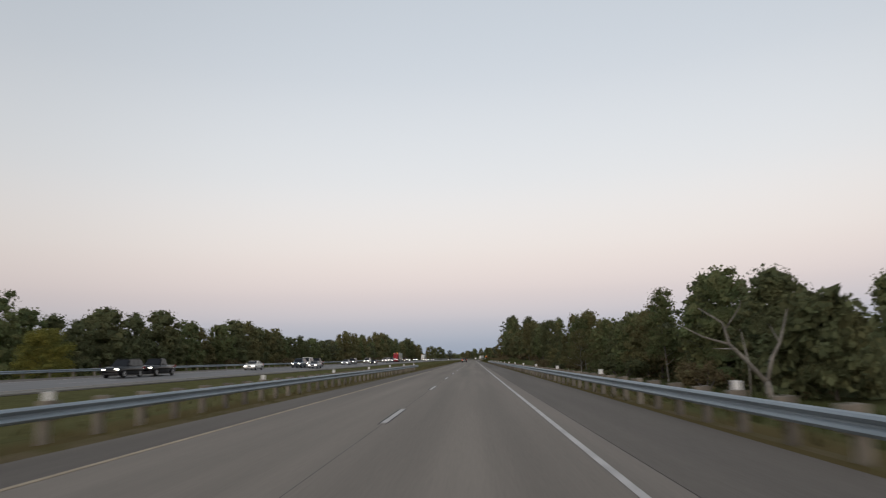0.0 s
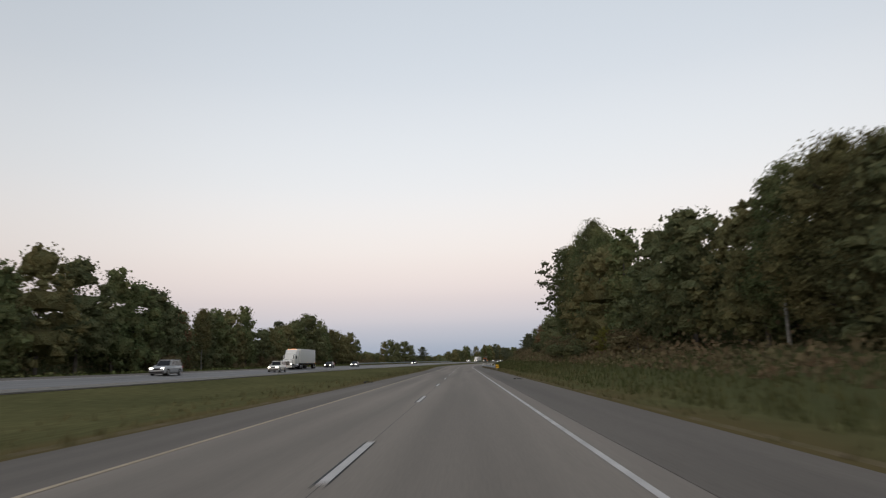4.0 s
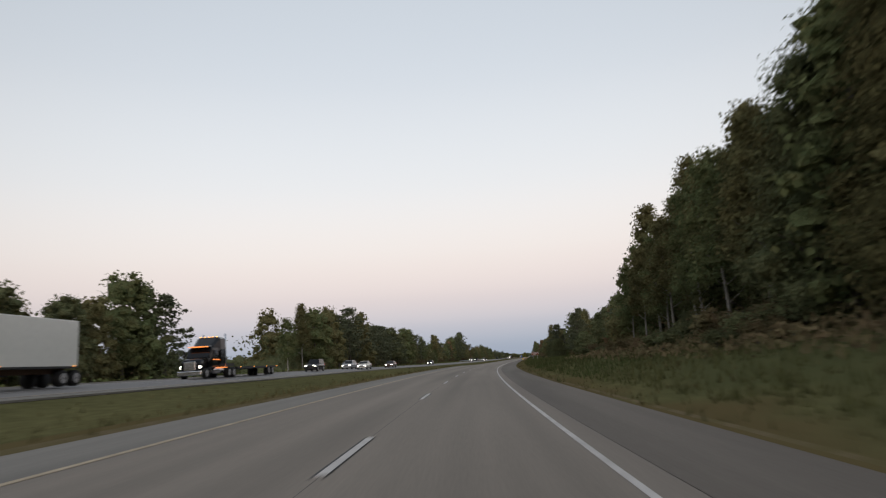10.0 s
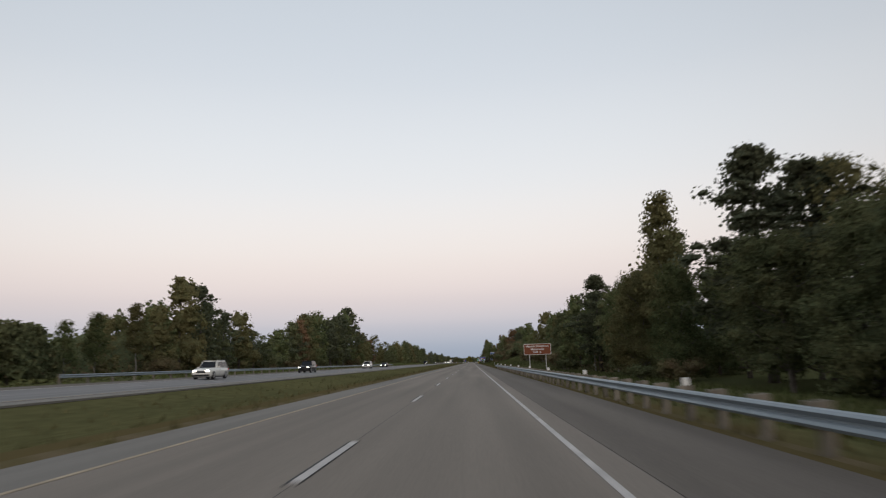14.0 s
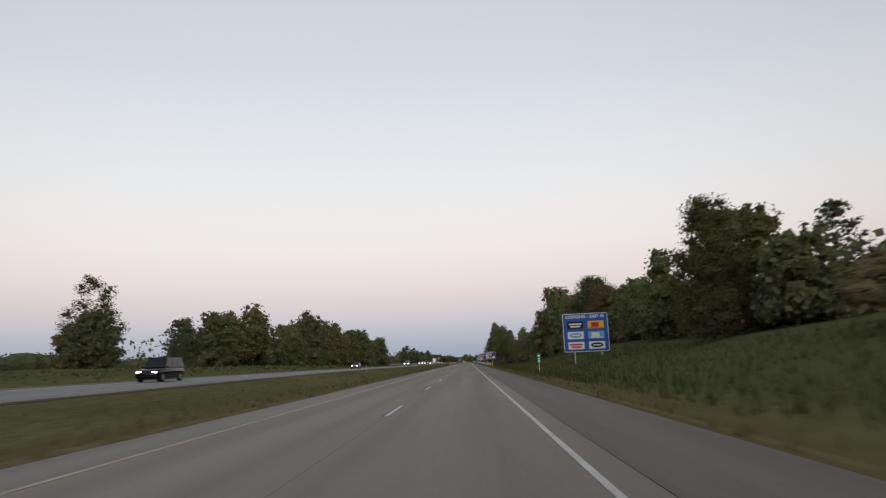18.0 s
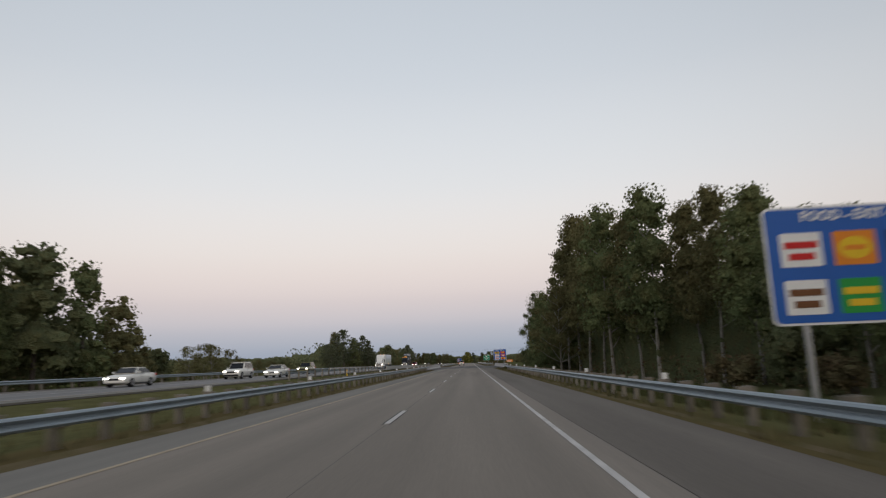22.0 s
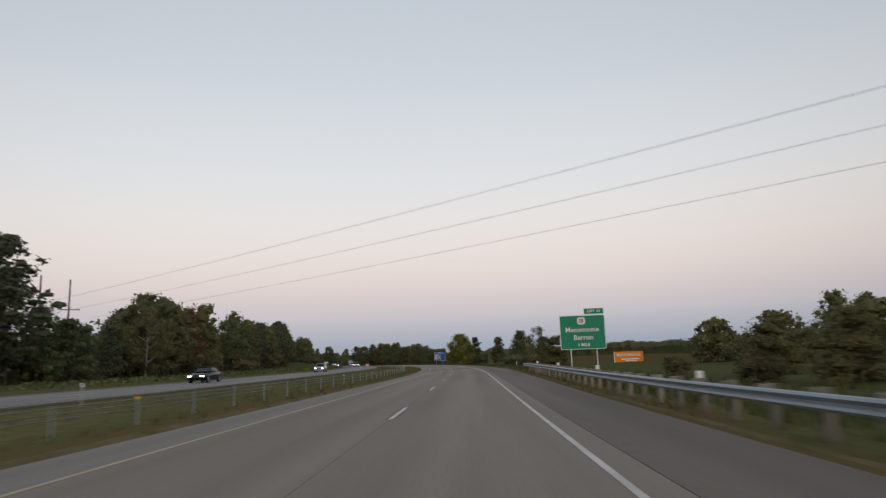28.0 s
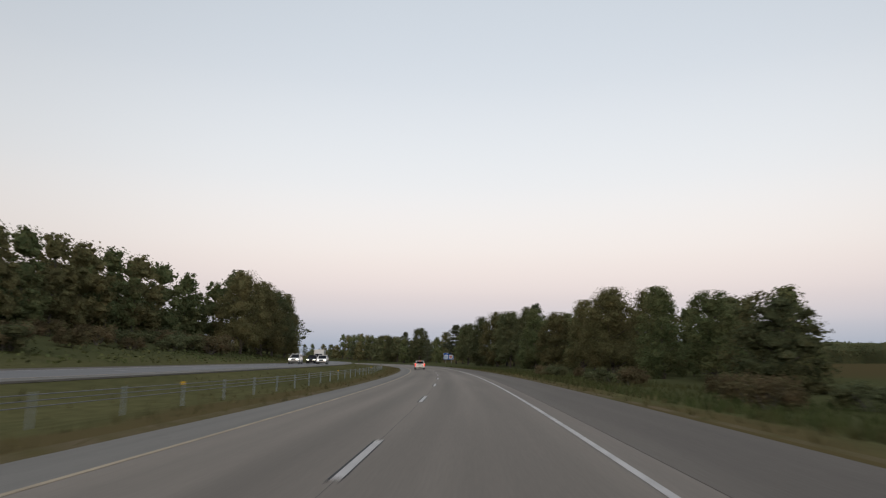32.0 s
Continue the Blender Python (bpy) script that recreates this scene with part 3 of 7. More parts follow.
strip("verge_gravel_right", "tan gravel and dry grass along the shoulder", RIGHT_EDGE, RIGHT_EDGE + 0.55, S0, S1, GRAVEL, 0.03, ground_z, thick=0.05)
strip("verge_gravel_left", "tan gravel and dry grass along the median shoulder", lambda s: left_edge(s) - 0.6, left_edge, S0, S1, GRAVEL, 0.03, ground_z, thick=0.05)
strip("road_far_near_shoulder", "pale asphalt median shoulder of the far carriageway", lambda s: opp_edge(s) - 1.5, lambda s: opp_edge(s), S0, S1, PALE, 0, opp_z)
strip("road_far_lanes", "pale grey concrete lanes of the far carriageway", lambda s: opp_edge(s) - 8.7, lambda s: opp_edge(s) - 1.5, S0, S1, FARLANE, 0, opp_z)
strip("road_far_shoulder", "asphalt outer shoulder of the far carriageway", lambda s: opp_edge(s) - OPP_WIDE, lambda s: opp_edge(s) - 8.7, S0, S1, SHOULDER, 0, opp_z)
strip("road_far_yellow_line", "yellow edge line of the far carriageway", lambda s: opp_edge(s) - 1.72, lambda s: opp_edge(s) - 1.60, S0, S1, YELLOW_LINE, 0.006, opp_z, thick=0.004)
strip("road_far_white_line", "white edge line of the far carriageway", lambda s: opp_edge(s) - 8.66, lambda s: opp_edge(s) - 8.52, S0, S1, WHITE_LINE, 0.006, opp_z, thick=0.004)
strip("road_far_joint", "dark joint along the far carriageway", lambda s: opp_edge(s) - 1.52, lambda s: opp_edge(s) - 1.46, S0, S1, TAR, 0.004, opp_z, thick=0.004)

DASH_FROM = 14.09
# lane dashes: 3.8 m of white between black contrast edges, every 15.24 m
lane = bpy.data.objects["road_right_lane"]
bm = box(0, 1.905, 0.003, 0.125, 3.81, 0.006)
dash_mesh = bpy.data.meshes.new("lane_dash")
bm.to_mesh(dash_mesh)
bm.free()
dash_mesh.materials.append(WHITE_LINE)
bm = box(-0.084, 1.83, 0.002, 0.04, 4.0, 0.004)
box(0.074, 1.83, 0.002, 0.022, 4.0, 0.004, bm=bm)
edge_mesh = bpy.data.meshes.new("dash_edge")
bm.to_mesh(edge_mesh)
bm.free()
edge_mesh.materials.append(BLACK_EDGE)
for i in range(-14, 230):
    s = DASH_FROM + 15.24 * i
    for name, me in (("lane_dash", dash_mesh), ("dash_edge", edge_mesh)):
        if name == "dash_edge" and not -3 < i < 185:
            continue
        ob = new(name, me)
        ob.parent = lane
        x, y = spot(s)
        ob.matrix_basis = pose(x, y, road_z(s, 0) + 0.002, 0, 0, bearing(s + 2))
far_lane = bpy.data.objects["road_far_lanes"]
for i in range(-14, 225):
    s = 7.0 + 15.24 * i
    ob = new("far_lane_dash", dash_mesh)
    ob.parent = far_lane
    lat = opp_edge(s) - 5.1
    x, y = spot(s, lat)
    ob.matrix_basis = pose(x, y, opp_z(s, lat) + 0.003, 0, 0, bearing(s + 2))


# ---- guard rails ----
W_PROFILE = tuple((dx, dz + 0.03) for dx, dz in ((0.0, 0.70), (0.045, 0.685), (0.08, 0.645), (0.045, 0.60), (0.005, 0.575), (0.005, 0.545), (0.045, 0.52), (0.08, 0.475), (0.045, 0.43), (0.0, 0.415)))
bm = box(0, 0, -0.075, 0.15, 0.20, 1.75, 0.01)
post_mesh = bpy.data.meshes.new("post")
bm.to_mesh(post_mesh)
bm.free()
post_mesh.materials.append(WOOD)
bm = box(0, 0, 0.60, 0.17, 0.16, 0.38, 0.01)
block_mesh = bpy.data.meshes.new("spacer_block")
bm.to_mesh(block_mesh)
bm.free()
block_mesh.materials.append(WOOD)
bm = box(0, 0, 0.86, 0.16, 0.05, 0.22, 0.01)
box(0, 0, 0.72, 0.05, 0.04, 0.10, bm=bm)
reflector_mesh = bpy.data.meshes.new("reflector")
bm.to_mesh(reflector_mesh)
bm.free()
reflector_mesh.materials.append(WHITE)


def guard_rail(s0, s1, lat, face, height, label, mark=True, plain=False, lift=0.0):
    """A W-beam rail from s0 to s1; face is +1 where the traffic runs on its right-hand side."""
    base_lat = lat(s0) if callable(lat) else lat
    rail = thing("guard_rail", label, "guard rail", "highway guard rails")
    verts, faces = [], []
    n = max(2, int((s1 - s0) / 3.81) + 1)
    w = len(W_PROFILE)
    for i in range(n):
        s = s0 + (s1 - s0) * i / (n - 1)
        l = lat(s) if callable(lat) else lat
        flare = 0.0
        z = height(s, l) + lift
        for dx, dz in W_PROFILE:
            verts.append((*spot(s, l + face * (dx + 0.02) + flare), z + dz))
        for dx, dz in reversed(W_PROFILE):
            verts.append((*spot(s, l + face * (dx + 0.008) + flare), z + dz))
        if i:
            a, b = (i - 1) * 2 * w, i * 2 * w
            faces += [(a + j, a + (j + 1) % (2 * w), b + (j + 1) % (2 * w), b + j) for j in range(2 * w)]
    faces += [tuple(range(2 * w)), tuple(range((n - 1) * 2 * w, n * 2 * w))[::-1]]
    part("beam", mesh_object("beam", verts, faces, STEEL, smooth=False), STEEL, rail, "ribbed galvanised beam")
    count = int((s1 - s0) / 1.905)
    if plain:
        for k in range(count // 2):
            s = s0 + 0.4 + 3.81 * k
            l = (lat(s) if callable(lat) else lat) - face * 0.2
            ob = new("post", post_mesh)
            ob.parent = rail
            ob.matrix_basis = pose(*spot(s, l), height(s, l) + lift, 0, 0, bearing(s))
    else:
        for k in range(count):
            s = s0 + 0.4 + 1.905 * k
            l = lat(s) if callable(lat) else lat
            for me, off in ((post_mesh, 0.26), (block_mesh, 0.10)):
                x, y = spot(s, l - face * off)
                ob = new(me.name.split(".")[0], me)
                ob.parent = rail
                ob.matrix_basis = pose(x, y, height(s, l) + lift, 0, 0, bearing(s))
            if mark and k % 7 == 3:
                x, y = spot(s, l - face * 0.2)
                ob = tagged(new("reflector", reflector_mesh), "white reflector plate")
                ob.parent = rail
                ob.matrix_basis = pose(x, y, height(s, l) + lift, 0, 0, bearing(s))
    return rail


def verge_z(s, lat):
    return road_z(s, 6.0 if lat > 0 else -4.9) - 0.02


for s0, s1 in ((-60, 214), (436, 625), (1090, 1262), (1609, 1929), (2000, 2337)):
    guard_rail(s0, s1, lambda s: knots(RAIL_R, s)[0], -1, verge_z, "galvanised guard rail on wooden posts along the outer shoulder", lift=-0.07 if s0 < 1900 else 0.0)
for s0, s1 in ((-60, 97), (1757, 1929), (2000, 2112)):
    guard_rail(s0, s1, lambda s: knots(RAIL_L, s)[0], 1, verge_z, "galvanised guard rail on wooden posts along the median")
for s0, s1 in ((-60, 330), (540, 770), (1184, 1399), (1727, 1928), (2002, 2110)):
    guard_rail(s0, s1, lambda s: opp_edge(s) - OPP_WIDE - 0.5, 1, lambda s, l: opp_z(s, l) - 0.02, "distant guard rail beyond the far carriageway", False, True)
for s0, s1 in ((1850, 1928), (2002, 2105)):
    guard_rail(s0, s1, lambda s: opp_edge(s) + 0.5, -1, lambda s, l: opp_z(s, l) - 0.02, "guard rail on the median side of the far carriageway", False, True)


# ---- bridge parapets and deck ----
def parapet(s0, s1, lat, face, height, label):
    """A concrete safety barrier with a sloped foot, cast in short bays."""
    wall = thing("bridge_parapet", label, "barrier", "bridge parapets")
    bay = 6.0
    n = int((s1 - s0) / bay)
    shape = ((0.0, 0.0), (0.0, 0.08), (-0.16, 0.30), (-0.20, 0.78), (-0.42, 0.78), (-0.42, 0.0))
    for k in range(n):
        a, b = s0 + bay * k, s0 + bay * (k + 1) - 0.03
        verts, faces = [], []
        for s in (a, b):
            l = lat(s) if callable(lat) else lat
            z = height(s, l)
            verts += [(*spot(s, l + face * dx), z + dz) for dx, dz in shape]
        m = len(shape)
        faces = [(j, (j + 1) % m, m + (j + 1) % m, m + j) for j in range(m)] + [tuple(range(m))[::-1], tuple(range(m, 2 * m))]
        part("barrier_bay", mesh_object("barrier_bay", verts, faces, CONCRETE), CONCRETE, wall)


parapet(1930, 1999, 9.2, -1, verge_z, "pale concrete bridge parapet along the outer shoulder")
parapet(1930, 1999, -7.8, 1, verge_z, "pale concrete bridge parapet along the median shoulder")
parapet(1930, 1999, lambda s: opp_edge(s) + 0.3, -1, opp_z, "pale concrete parapet of the far bridge, median side")
parapet(1930, 1999, lambda s: opp_edge(s) - OPP_WIDE - 0.3, 1, opp_z, "pale concrete parapet of the far bridge, outer side")
strip("bridge_deck", "dark worn bridge deck beside the median parapet", -8.3, -3.6, 1926, 2003, DECK, -0.004, road_z, thick=0.9)
strip("bridge_deck_outer", "dark worn bridge deck beside the outer parapet", 3.6, 9.7, 1926, 2003, DECK, -0.004, road_z, thick=0.9)
strip("bridge_deck_passing", "dark asphalt passing lane of the bridge deck", -3.42, 0.0, 1926, 2003, DECK, 0.003, thick=0.003)
strip("bridge_deck_driving", "dark asphalt driving lane of the bridge deck", 0.0, 3.42, 1926, 2003, DECK, 0.003, thick=0.003)
strip("bridge_deck_slab", "dark asphalt beside the edge line on the bridge", 3.58, 4.06, 1926, 2003, DECK, 0.003, thick=0.003)
for k, s in enumerate((1926, 2003)):
    strip("road_expansion_joint_%d" % (k + 1), "pale expansion joint across the road at the bridge end", -4.9, 6.0, s, s + 0.5, PALE, 0.004, thick=0.004)
for k, (s, w) in enumerate(((1395, 1.6), (1108, 1.3), (1740, 3.0), (2376, 9.0), (480, 1.4))):
    strip("road_patch_%d" % (k + 1), "paler transverse repair patch across both lanes", -3.4, 3.38, s, s + w, PALE if k != 3 else SHOULDER, 0.002, thick=0.002)


# ---- marks and scraps on the pavement ----
def tyre_scrap(s, lat, size, turn, label):
    """A curled strip of torn tread."""
    z = road_z(s, lat) if -5 < lat < 6.3 else ground_z(s, lat)
    t = thing("tyre_scrap", label, "debris", "", site(s, lat, z, turn, size))
    bm = bmesh.new()
    rings = []
    for k in range(9):
        u = k / 8
        x = -0.5 + u
        zz = 0.03 + 0.10 * math.sin(math.pi * u) * (1 + 0.5 * math.sin(7 * u))
        w = 0.10 + 0.03 * math.sin(11 * u)
        rings.append([bm.verts.new((x, dy + 0.06 * math.sin(5 * u), zz + dz)) for dy, dz in ((-w, -0.02), (w, -0.02), (w, 0.012), (-w, 0.012))])
    for a, b in zip(rings, rings[1:]):
        for k in range(4):
            bm.faces.new((a[k], a[(k + 1) % 4], b[(k + 1) % 4], b[k]))
    bm.faces.new(rings[0][::-1])
    bm.faces.new(rings[-1])
    part("tread", bm, RUBBER, t)
    part("cord", box(0.1, 0.05, 0.06, 0.5, 0.012, 0.012), TRIM, t)


for s, lat, size, turn in ((1555.4, 6.1, 0.8, 20), (377.4, 5.6, 0.7, -35), (381.9, -6.4, 1.0, 60), (1638, -5.9, 1.1, 10), (1631.3, 6.5, 0.9, 80), (598.7, 7.1, 1.1, 15)):
    tyre_scrap(s, lat, size, turn, "torn black tyre tread lying beside the road")
for k, (s, lat, w) in enumerate(((2537.8, 1.5, 0.16), (2537.9, 1.85, 0.16), (979.5, 4.95, 0.22), (2540.4, 5.2, 0.2), (1718, 4.9, 0.18))):
    strip("road_stain_%d" % (k + 1), "dark oil or skid mark on the asphalt", lat - w / 2, lat + w / 2, s, s + (3.2 if lat < 4 else 1.1), BLACK_EDGE, 0.0035 if lat < 4 else -0.004, thick=0.002)


# ---- signs ----
def lettering(words, size, mat, parent, x, z, y=-0.035, bold=0.012):
    cu = bpy.data.curves.new("lettering", "FONT")
    cu.body, cu.size, cu.align_x, cu.align_y, cu.offset, cu.resolution_u = words, size, "CENTER", "CENTER", bold, 2
    tmp = bpy.data.objects.new("lettering", cu)
    scene.collection.objects.link(tmp)
    me = bpy.data.meshes.new_from_object(tmp.evaluated_get(bpy.context.evaluated_depsgraph_get()))
    bpy.data.objects.remove(tmp)
    me.transform(Matrix.Translation((x, y, z)) @ pose(0, 0, 0, 90, 0, 0))
    me.materials.clear()
    me.materials.append(mat)
    return part("lettering", me, mat, parent)


def rounded(w, h, r, depth, x=0.0, z=0.0, y=0.0, steps=5):
    """A plate with rounded corners, its face towards -y."""
    bm = bmesh.new()
    ring = []
    for cx, cz, a0 in ((w / 2 - r, h / 2 - r, 0), (-w / 2 + r, h / 2 - r, 90), (-w / 2 + r, -h / 2 + r, 180), (w / 2 - r, -h / 2 + r, 270)):
        for k in range(steps + 1):
            a = radians(a0 + 90 * k / steps)
            ring.append((x + cx + r * math.cos(a), z + cz + r * math.sin(a)))
    front = [bm.verts.new((px, y, pz)) for px, pz in ring]
    rear = [bm.verts.new((px, y + depth, pz)) for px, pz in ring]
    bm.faces.new(front)
    bm.faces.new(rear[::-1])
    for i in range(len(ring)):
        j = (i + 1) % len(ring)
        bm.faces.new((front[j], front[i], rear[i], rear[j]))
    bmesh.ops.recalc_face_normals(bm, faces=bm.faces)
    return bm


def sign_base(name, label, s, lat, w, h, bottom, colour, posts, post_mat=SIGN_BACK, turn=-3.0, radius=0.22):
    z = ground_z(s, lat)
    t = thing(name, label, "road sign", "", site(s, lat, 0, turn))
    mid = bottom + h / 2
    part("border", rounded(w, h, radius, 0.03, 0, mid, 0.0), SIGN_WHITE, t, "white reflective border")
    part("panel", rounded(w - 0.14, h - 0.14, radius - 0.05, 0.02, 0, mid, -0.012), colour, t)
    for x in posts:
        bm = box(x, 0.10, (z - 0.6 + bottom + h - 0.2) / 2, 0.13, 0.13, bottom + h - 0.2 - z + 0.6, 0.012)
        part("post", bm, post_mat, t, "grey steel post")
    for k in (0.25, 0.75):
        part("back_brace", box(0, 0.045, bottom + h * k, w * 0.92, 0.04, 0.08), SIGN_BACK, t)
    return t, mid


def logo(t, x, z, w, h, base, mark, shape):
    plate = part("logo_plate", rounded(w, h, 0.06, 0.012, x, z, -0.026), LOGO[base], t)
    y = -0.034
    if shape == "bars":
        for k, f in enumerate((0.8, 0.62)):
            part("logo_bar", box(x, y, z + h * (0.14 - 0.34 * k), w * f, 0.01, h * 0.2), LOGO[mark], plate)
    elif shape == "oval":
        bm = bmesh.new()
        bmesh.ops.create_circle(bm, cap_ends=True, segments=20, radius=0.5, matrix=Matrix.Translation((x, y, z)) @ pose(0, 0, 0, 90) @ Matrix.Diagonal((w * 0.78, h * 0.66, 1, 1)))
        part("logo_disc", bm, LOGO[mark], plate)
        part("logo_bar", box(x, y - 0.006, z, w * 0.5, 0.008, h * 0.14), LOGO[base], plate)
    elif shape == "block":
        part("logo_block", box(x - w * 0.05, y, z, w * 0.5, 0.01, h * 0.62), LOGO[mark], plate)
        part("logo_bar", box(x, y, z - h * 0.38, w * 0.8, 0.01, h * 0.1), LOGO[mark], plate)
    else:
        for k in (-1, 1):
            part("logo_stroke", box(x + k * w * 0.16, y, z, w * 0.16, 0.01, h * 0.64), LOGO[mark], plate)
        part("logo_stroke", box(x, y, z + h * 0.1, w * 0.4, 0.01, h * 0.14), LOGO[mark], plate)


def logo_board(label, s, lat, w, h, bottom, title, cells, cols, posts):
    t, mid = sign_base("service_sign", label, s, lat, w, h, bottom, SIGN_BLUE, posts)
    lettering(title, h * 0.115, SIGN_WHITE, t, 0, bottom + h * 0.91)
    nrow = len(cells) // cols
    cw, ch = (w - 0.5) / cols, (h * 0.80) / nrow
    for k, (base, mark, shape) in enumerate(cells):
        cx = -w / 2 + 0.25 + cw * (k % cols + 0.5)
        cz = bottom + h * 0.83 - ch * (k // cols + 0.5)
        logo(t, cx, cz, cw * 0.78, ch * 0.72, base, mark, shape)
    return t


t, mid = sign_base("brown_sign", "brown guide sign with white lettering on two posts", 1246, 13.1, 4.5, 1.8, 2.05, SIGN_BROWN, (-1.35, 1.35))
for k, words in enumerate(("Historic Downtown", "Menomonie", "EXIT  41")):
    lettering(words, 0.46 if k < 2 else 0.38, SIGN_WHITE, t, 0, mid + 0.5 - 0.5 * k)
logo_board("blue lodging sign with six logo plates on two posts", 1541, 16.4, 5.4, 4.6, 1.85, "LODGING - EXIT 41",
           (("black", "white", "bars"), ("yellow", "red", "block"), ("white", "sky", "oval"), ("sky", "white", "block"), ("white", "red", "bars"), ("white", "black", "oval")), 2, (-1.45, 1.75))
logo_board("blue food sign with six logo plates on two posts", 1802.0, 13.4, 5.1, 3.55, 1.95, "FOOD - EXIT 41",
           (("white", "red", "bars"), ("orange", "yellow", "oval"), ("black", "red", "oval"), ("white", "brown", "bars"), ("green", "yellow", "bars"), ("white", "sky", "bars")), 3, (-1.6, 1.6))
logo_board("blue food sign with six logo plates beside a guard rail", 2093, 15.4, 5.9, 4.9, 1.65, "FOOD - EXIT 41",
           (("yellow", "black", "oval"), ("red", "yellow", "arch"), ("white", "orange", "bars"), ("red", "white", "bars"), ("white", "red", "oval"), ("yellow", "red", "block")), 2, (-1.4, 1.75))
t, mid = sign_base("gas_sign", "blue exit sign with four logo plates and a blank half", 2579, 15.0, 5.1, 4.0, 1.75, SIGN_BLUE, (-1.6, 1.5))
lettering("EXIT 41", 0.42, SIGN_WHITE, t, 0.1, mid + 1.66)
lettering("GAS", 0.42, SIGN_WHITE, t, -1.25, mid + 1.08)
part("divider", box(0.35, -0.02, mid - 0.3, 0.05, 0.015, 3.1), SIGN_WHITE, t)
part("divider", box(0, -0.02, mid + 1.33, 4.9, 0.015, 0.05), SIGN_WHITE, t)
for k, c in enumerate((("white", "green", "oval"), ("red", "yellow", "block"), ("white", "red", "arch"), ("white", "black", "block"))):
    logo(t, -1.75 + 1.35 * (k % 2), mid + 0.32 - 1.15 * (k // 2), 1.15, 0.92, *c)
logo_board("small distant blue service sign beside the curve", 2915, 33.0, 5.0, 3.2, 2.6, "EXIT 41", (("white", "sky", "bars"), ("white", "red", "bars")), 2, (-1.4, 1.4))
t, mid = sign_base("exit_sign", "green guide sign for the next exit, white lettering and route shield", 2346, 15.2, 5.2, 3.9, 2.15, SIGN_GREEN, (-1.45, 1.5), turn=-2)
shield = part("route_shield", rounded(0.95, 0.85, 0.3, 0.012, -0.1, mid + 1.3, -0.026), SIGN_WHITE, t, "white route shield")
lettering("25", 0.5, LOGO["black"], t, -0.1, mid + 1.28, -0.042)
lettering("Menomonie", 0.80, SIGN_WHITE, t, -0.05, mid + 0.28)
lettering("Barron", 0.80, SIGN_WHITE, t, 0.05, mid - 0.62)
lettering("1 MILE", 0.50, SIGN_WHITE, t, 0.05, mid - 1.45)
part("exit_tab_border", rounded(2.3, 0.72, 0.12, 0.03, 1.4, mid + 2.38, 0), SIGN_WHITE, t)
part("exit_tab", rounded(2.18, 0.60, 0.09, 0.02, 1.4, mid + 2.38, -0.012), SIGN_GREEN, t, "green exit number tab")
lettering("EXIT  41", 0.42, SIGN_WHITE, t, 1.4, mid + 2.38)


def small_marker(s, lat, label):
    t = thing("mile_marker", label, "road sign", "", site(s, lat, ground_z(s, lat)))
    part("post", box(0, 0.03, 0.9, 0.06, 0.04, 2.2), SIGN_BACK, t)
    part("plate", rounded(0.36, 0.95, 0.04, 0.012, 0, 1.55), SIGN_GREEN, t)
    for k in (0.25, -0.05, -0.3):
        part("number_bar", box(0, -0.012, 1.55 + k, 0.2, 0.01, 0.16), SIGN_WHITE, t)


small_marker(1528, 9.2, "narrow green marker sign on a steel post")


def object_marker(s, lat, stripes, tall, label):
    """A striped end-of-rail marker."""
    t = thing("object_marker", label, "road marker", "", site(s, lat, ground_z(s, lat)))
    if stripes:
        part("panel", rounded(0.46, 0.50, 0.04, 0.015, 0, 0.66), YELLOW, t)
        for k in (-0.12, 0.0, 0.12):
            bm = box(0, 0, 0, 0.055, 0.008, 0.30)
            bm.transform(Matrix.Translation((k, -0.012, 0.66)) @ pose(0, 0, 0, 0, 45, 0))
            part("stripe", bm, LOGO["black"], t)
        part("post", box(0, 0.05, 0.3, 0.1, 0.08, 0.9), WOOD, t)
    if tall:
        part("marker_post", box(0.5 if stripes else 0, 0.0, 0.6, 0.085, 0.045, 1.5, 0.012), YELLOW, t, "tall yellow plastic post")


object_marker(1087, 6.75, True, False, "yellow panel with black stripes at a rail end")
object_marker(1091, 7.9, False, True, "tall yellow marker post in the grass")
object_marker(433, 6.8, True, False, "yellow panel with black stripes at a rail end")
object_marker(1606, 6.8, True, True, "striped yellow panel and yellow post at a rail end")
object_marker(1754, -5.8, True, False, "striped yellow panel at the median rail end")
object_marker(2053, -9.5, False, True, "yellow marker post in the median")
object_marker(1862, -13.0, False, True, "yellow marker post in the median")


def delineator(s, lat, tone=WHITE):
    t = thing("delineator", "thin roadside reflector post in the grass", "road marker", "roadside delineators", site(s, lat, ground_z(s, lat)))
    part("stake", box(0, 0, 0.45, 0.07, 0.03, 1.3), SIGN_BACK if tone is WHITE else tone, t)
    part("reflector", box(0, -0.02, 1.0, 0.10, 0.02, 0.18), tone, t)


for s, l in ((670, 8.6), (1325, 8.6), (2389, 12.0)):
    delineator(s, l)
for s in (300, 700, 1110, 1290, 1450, 1580, 1690, 2300):
    delineator(s, opp_edge(s) + 1.2)


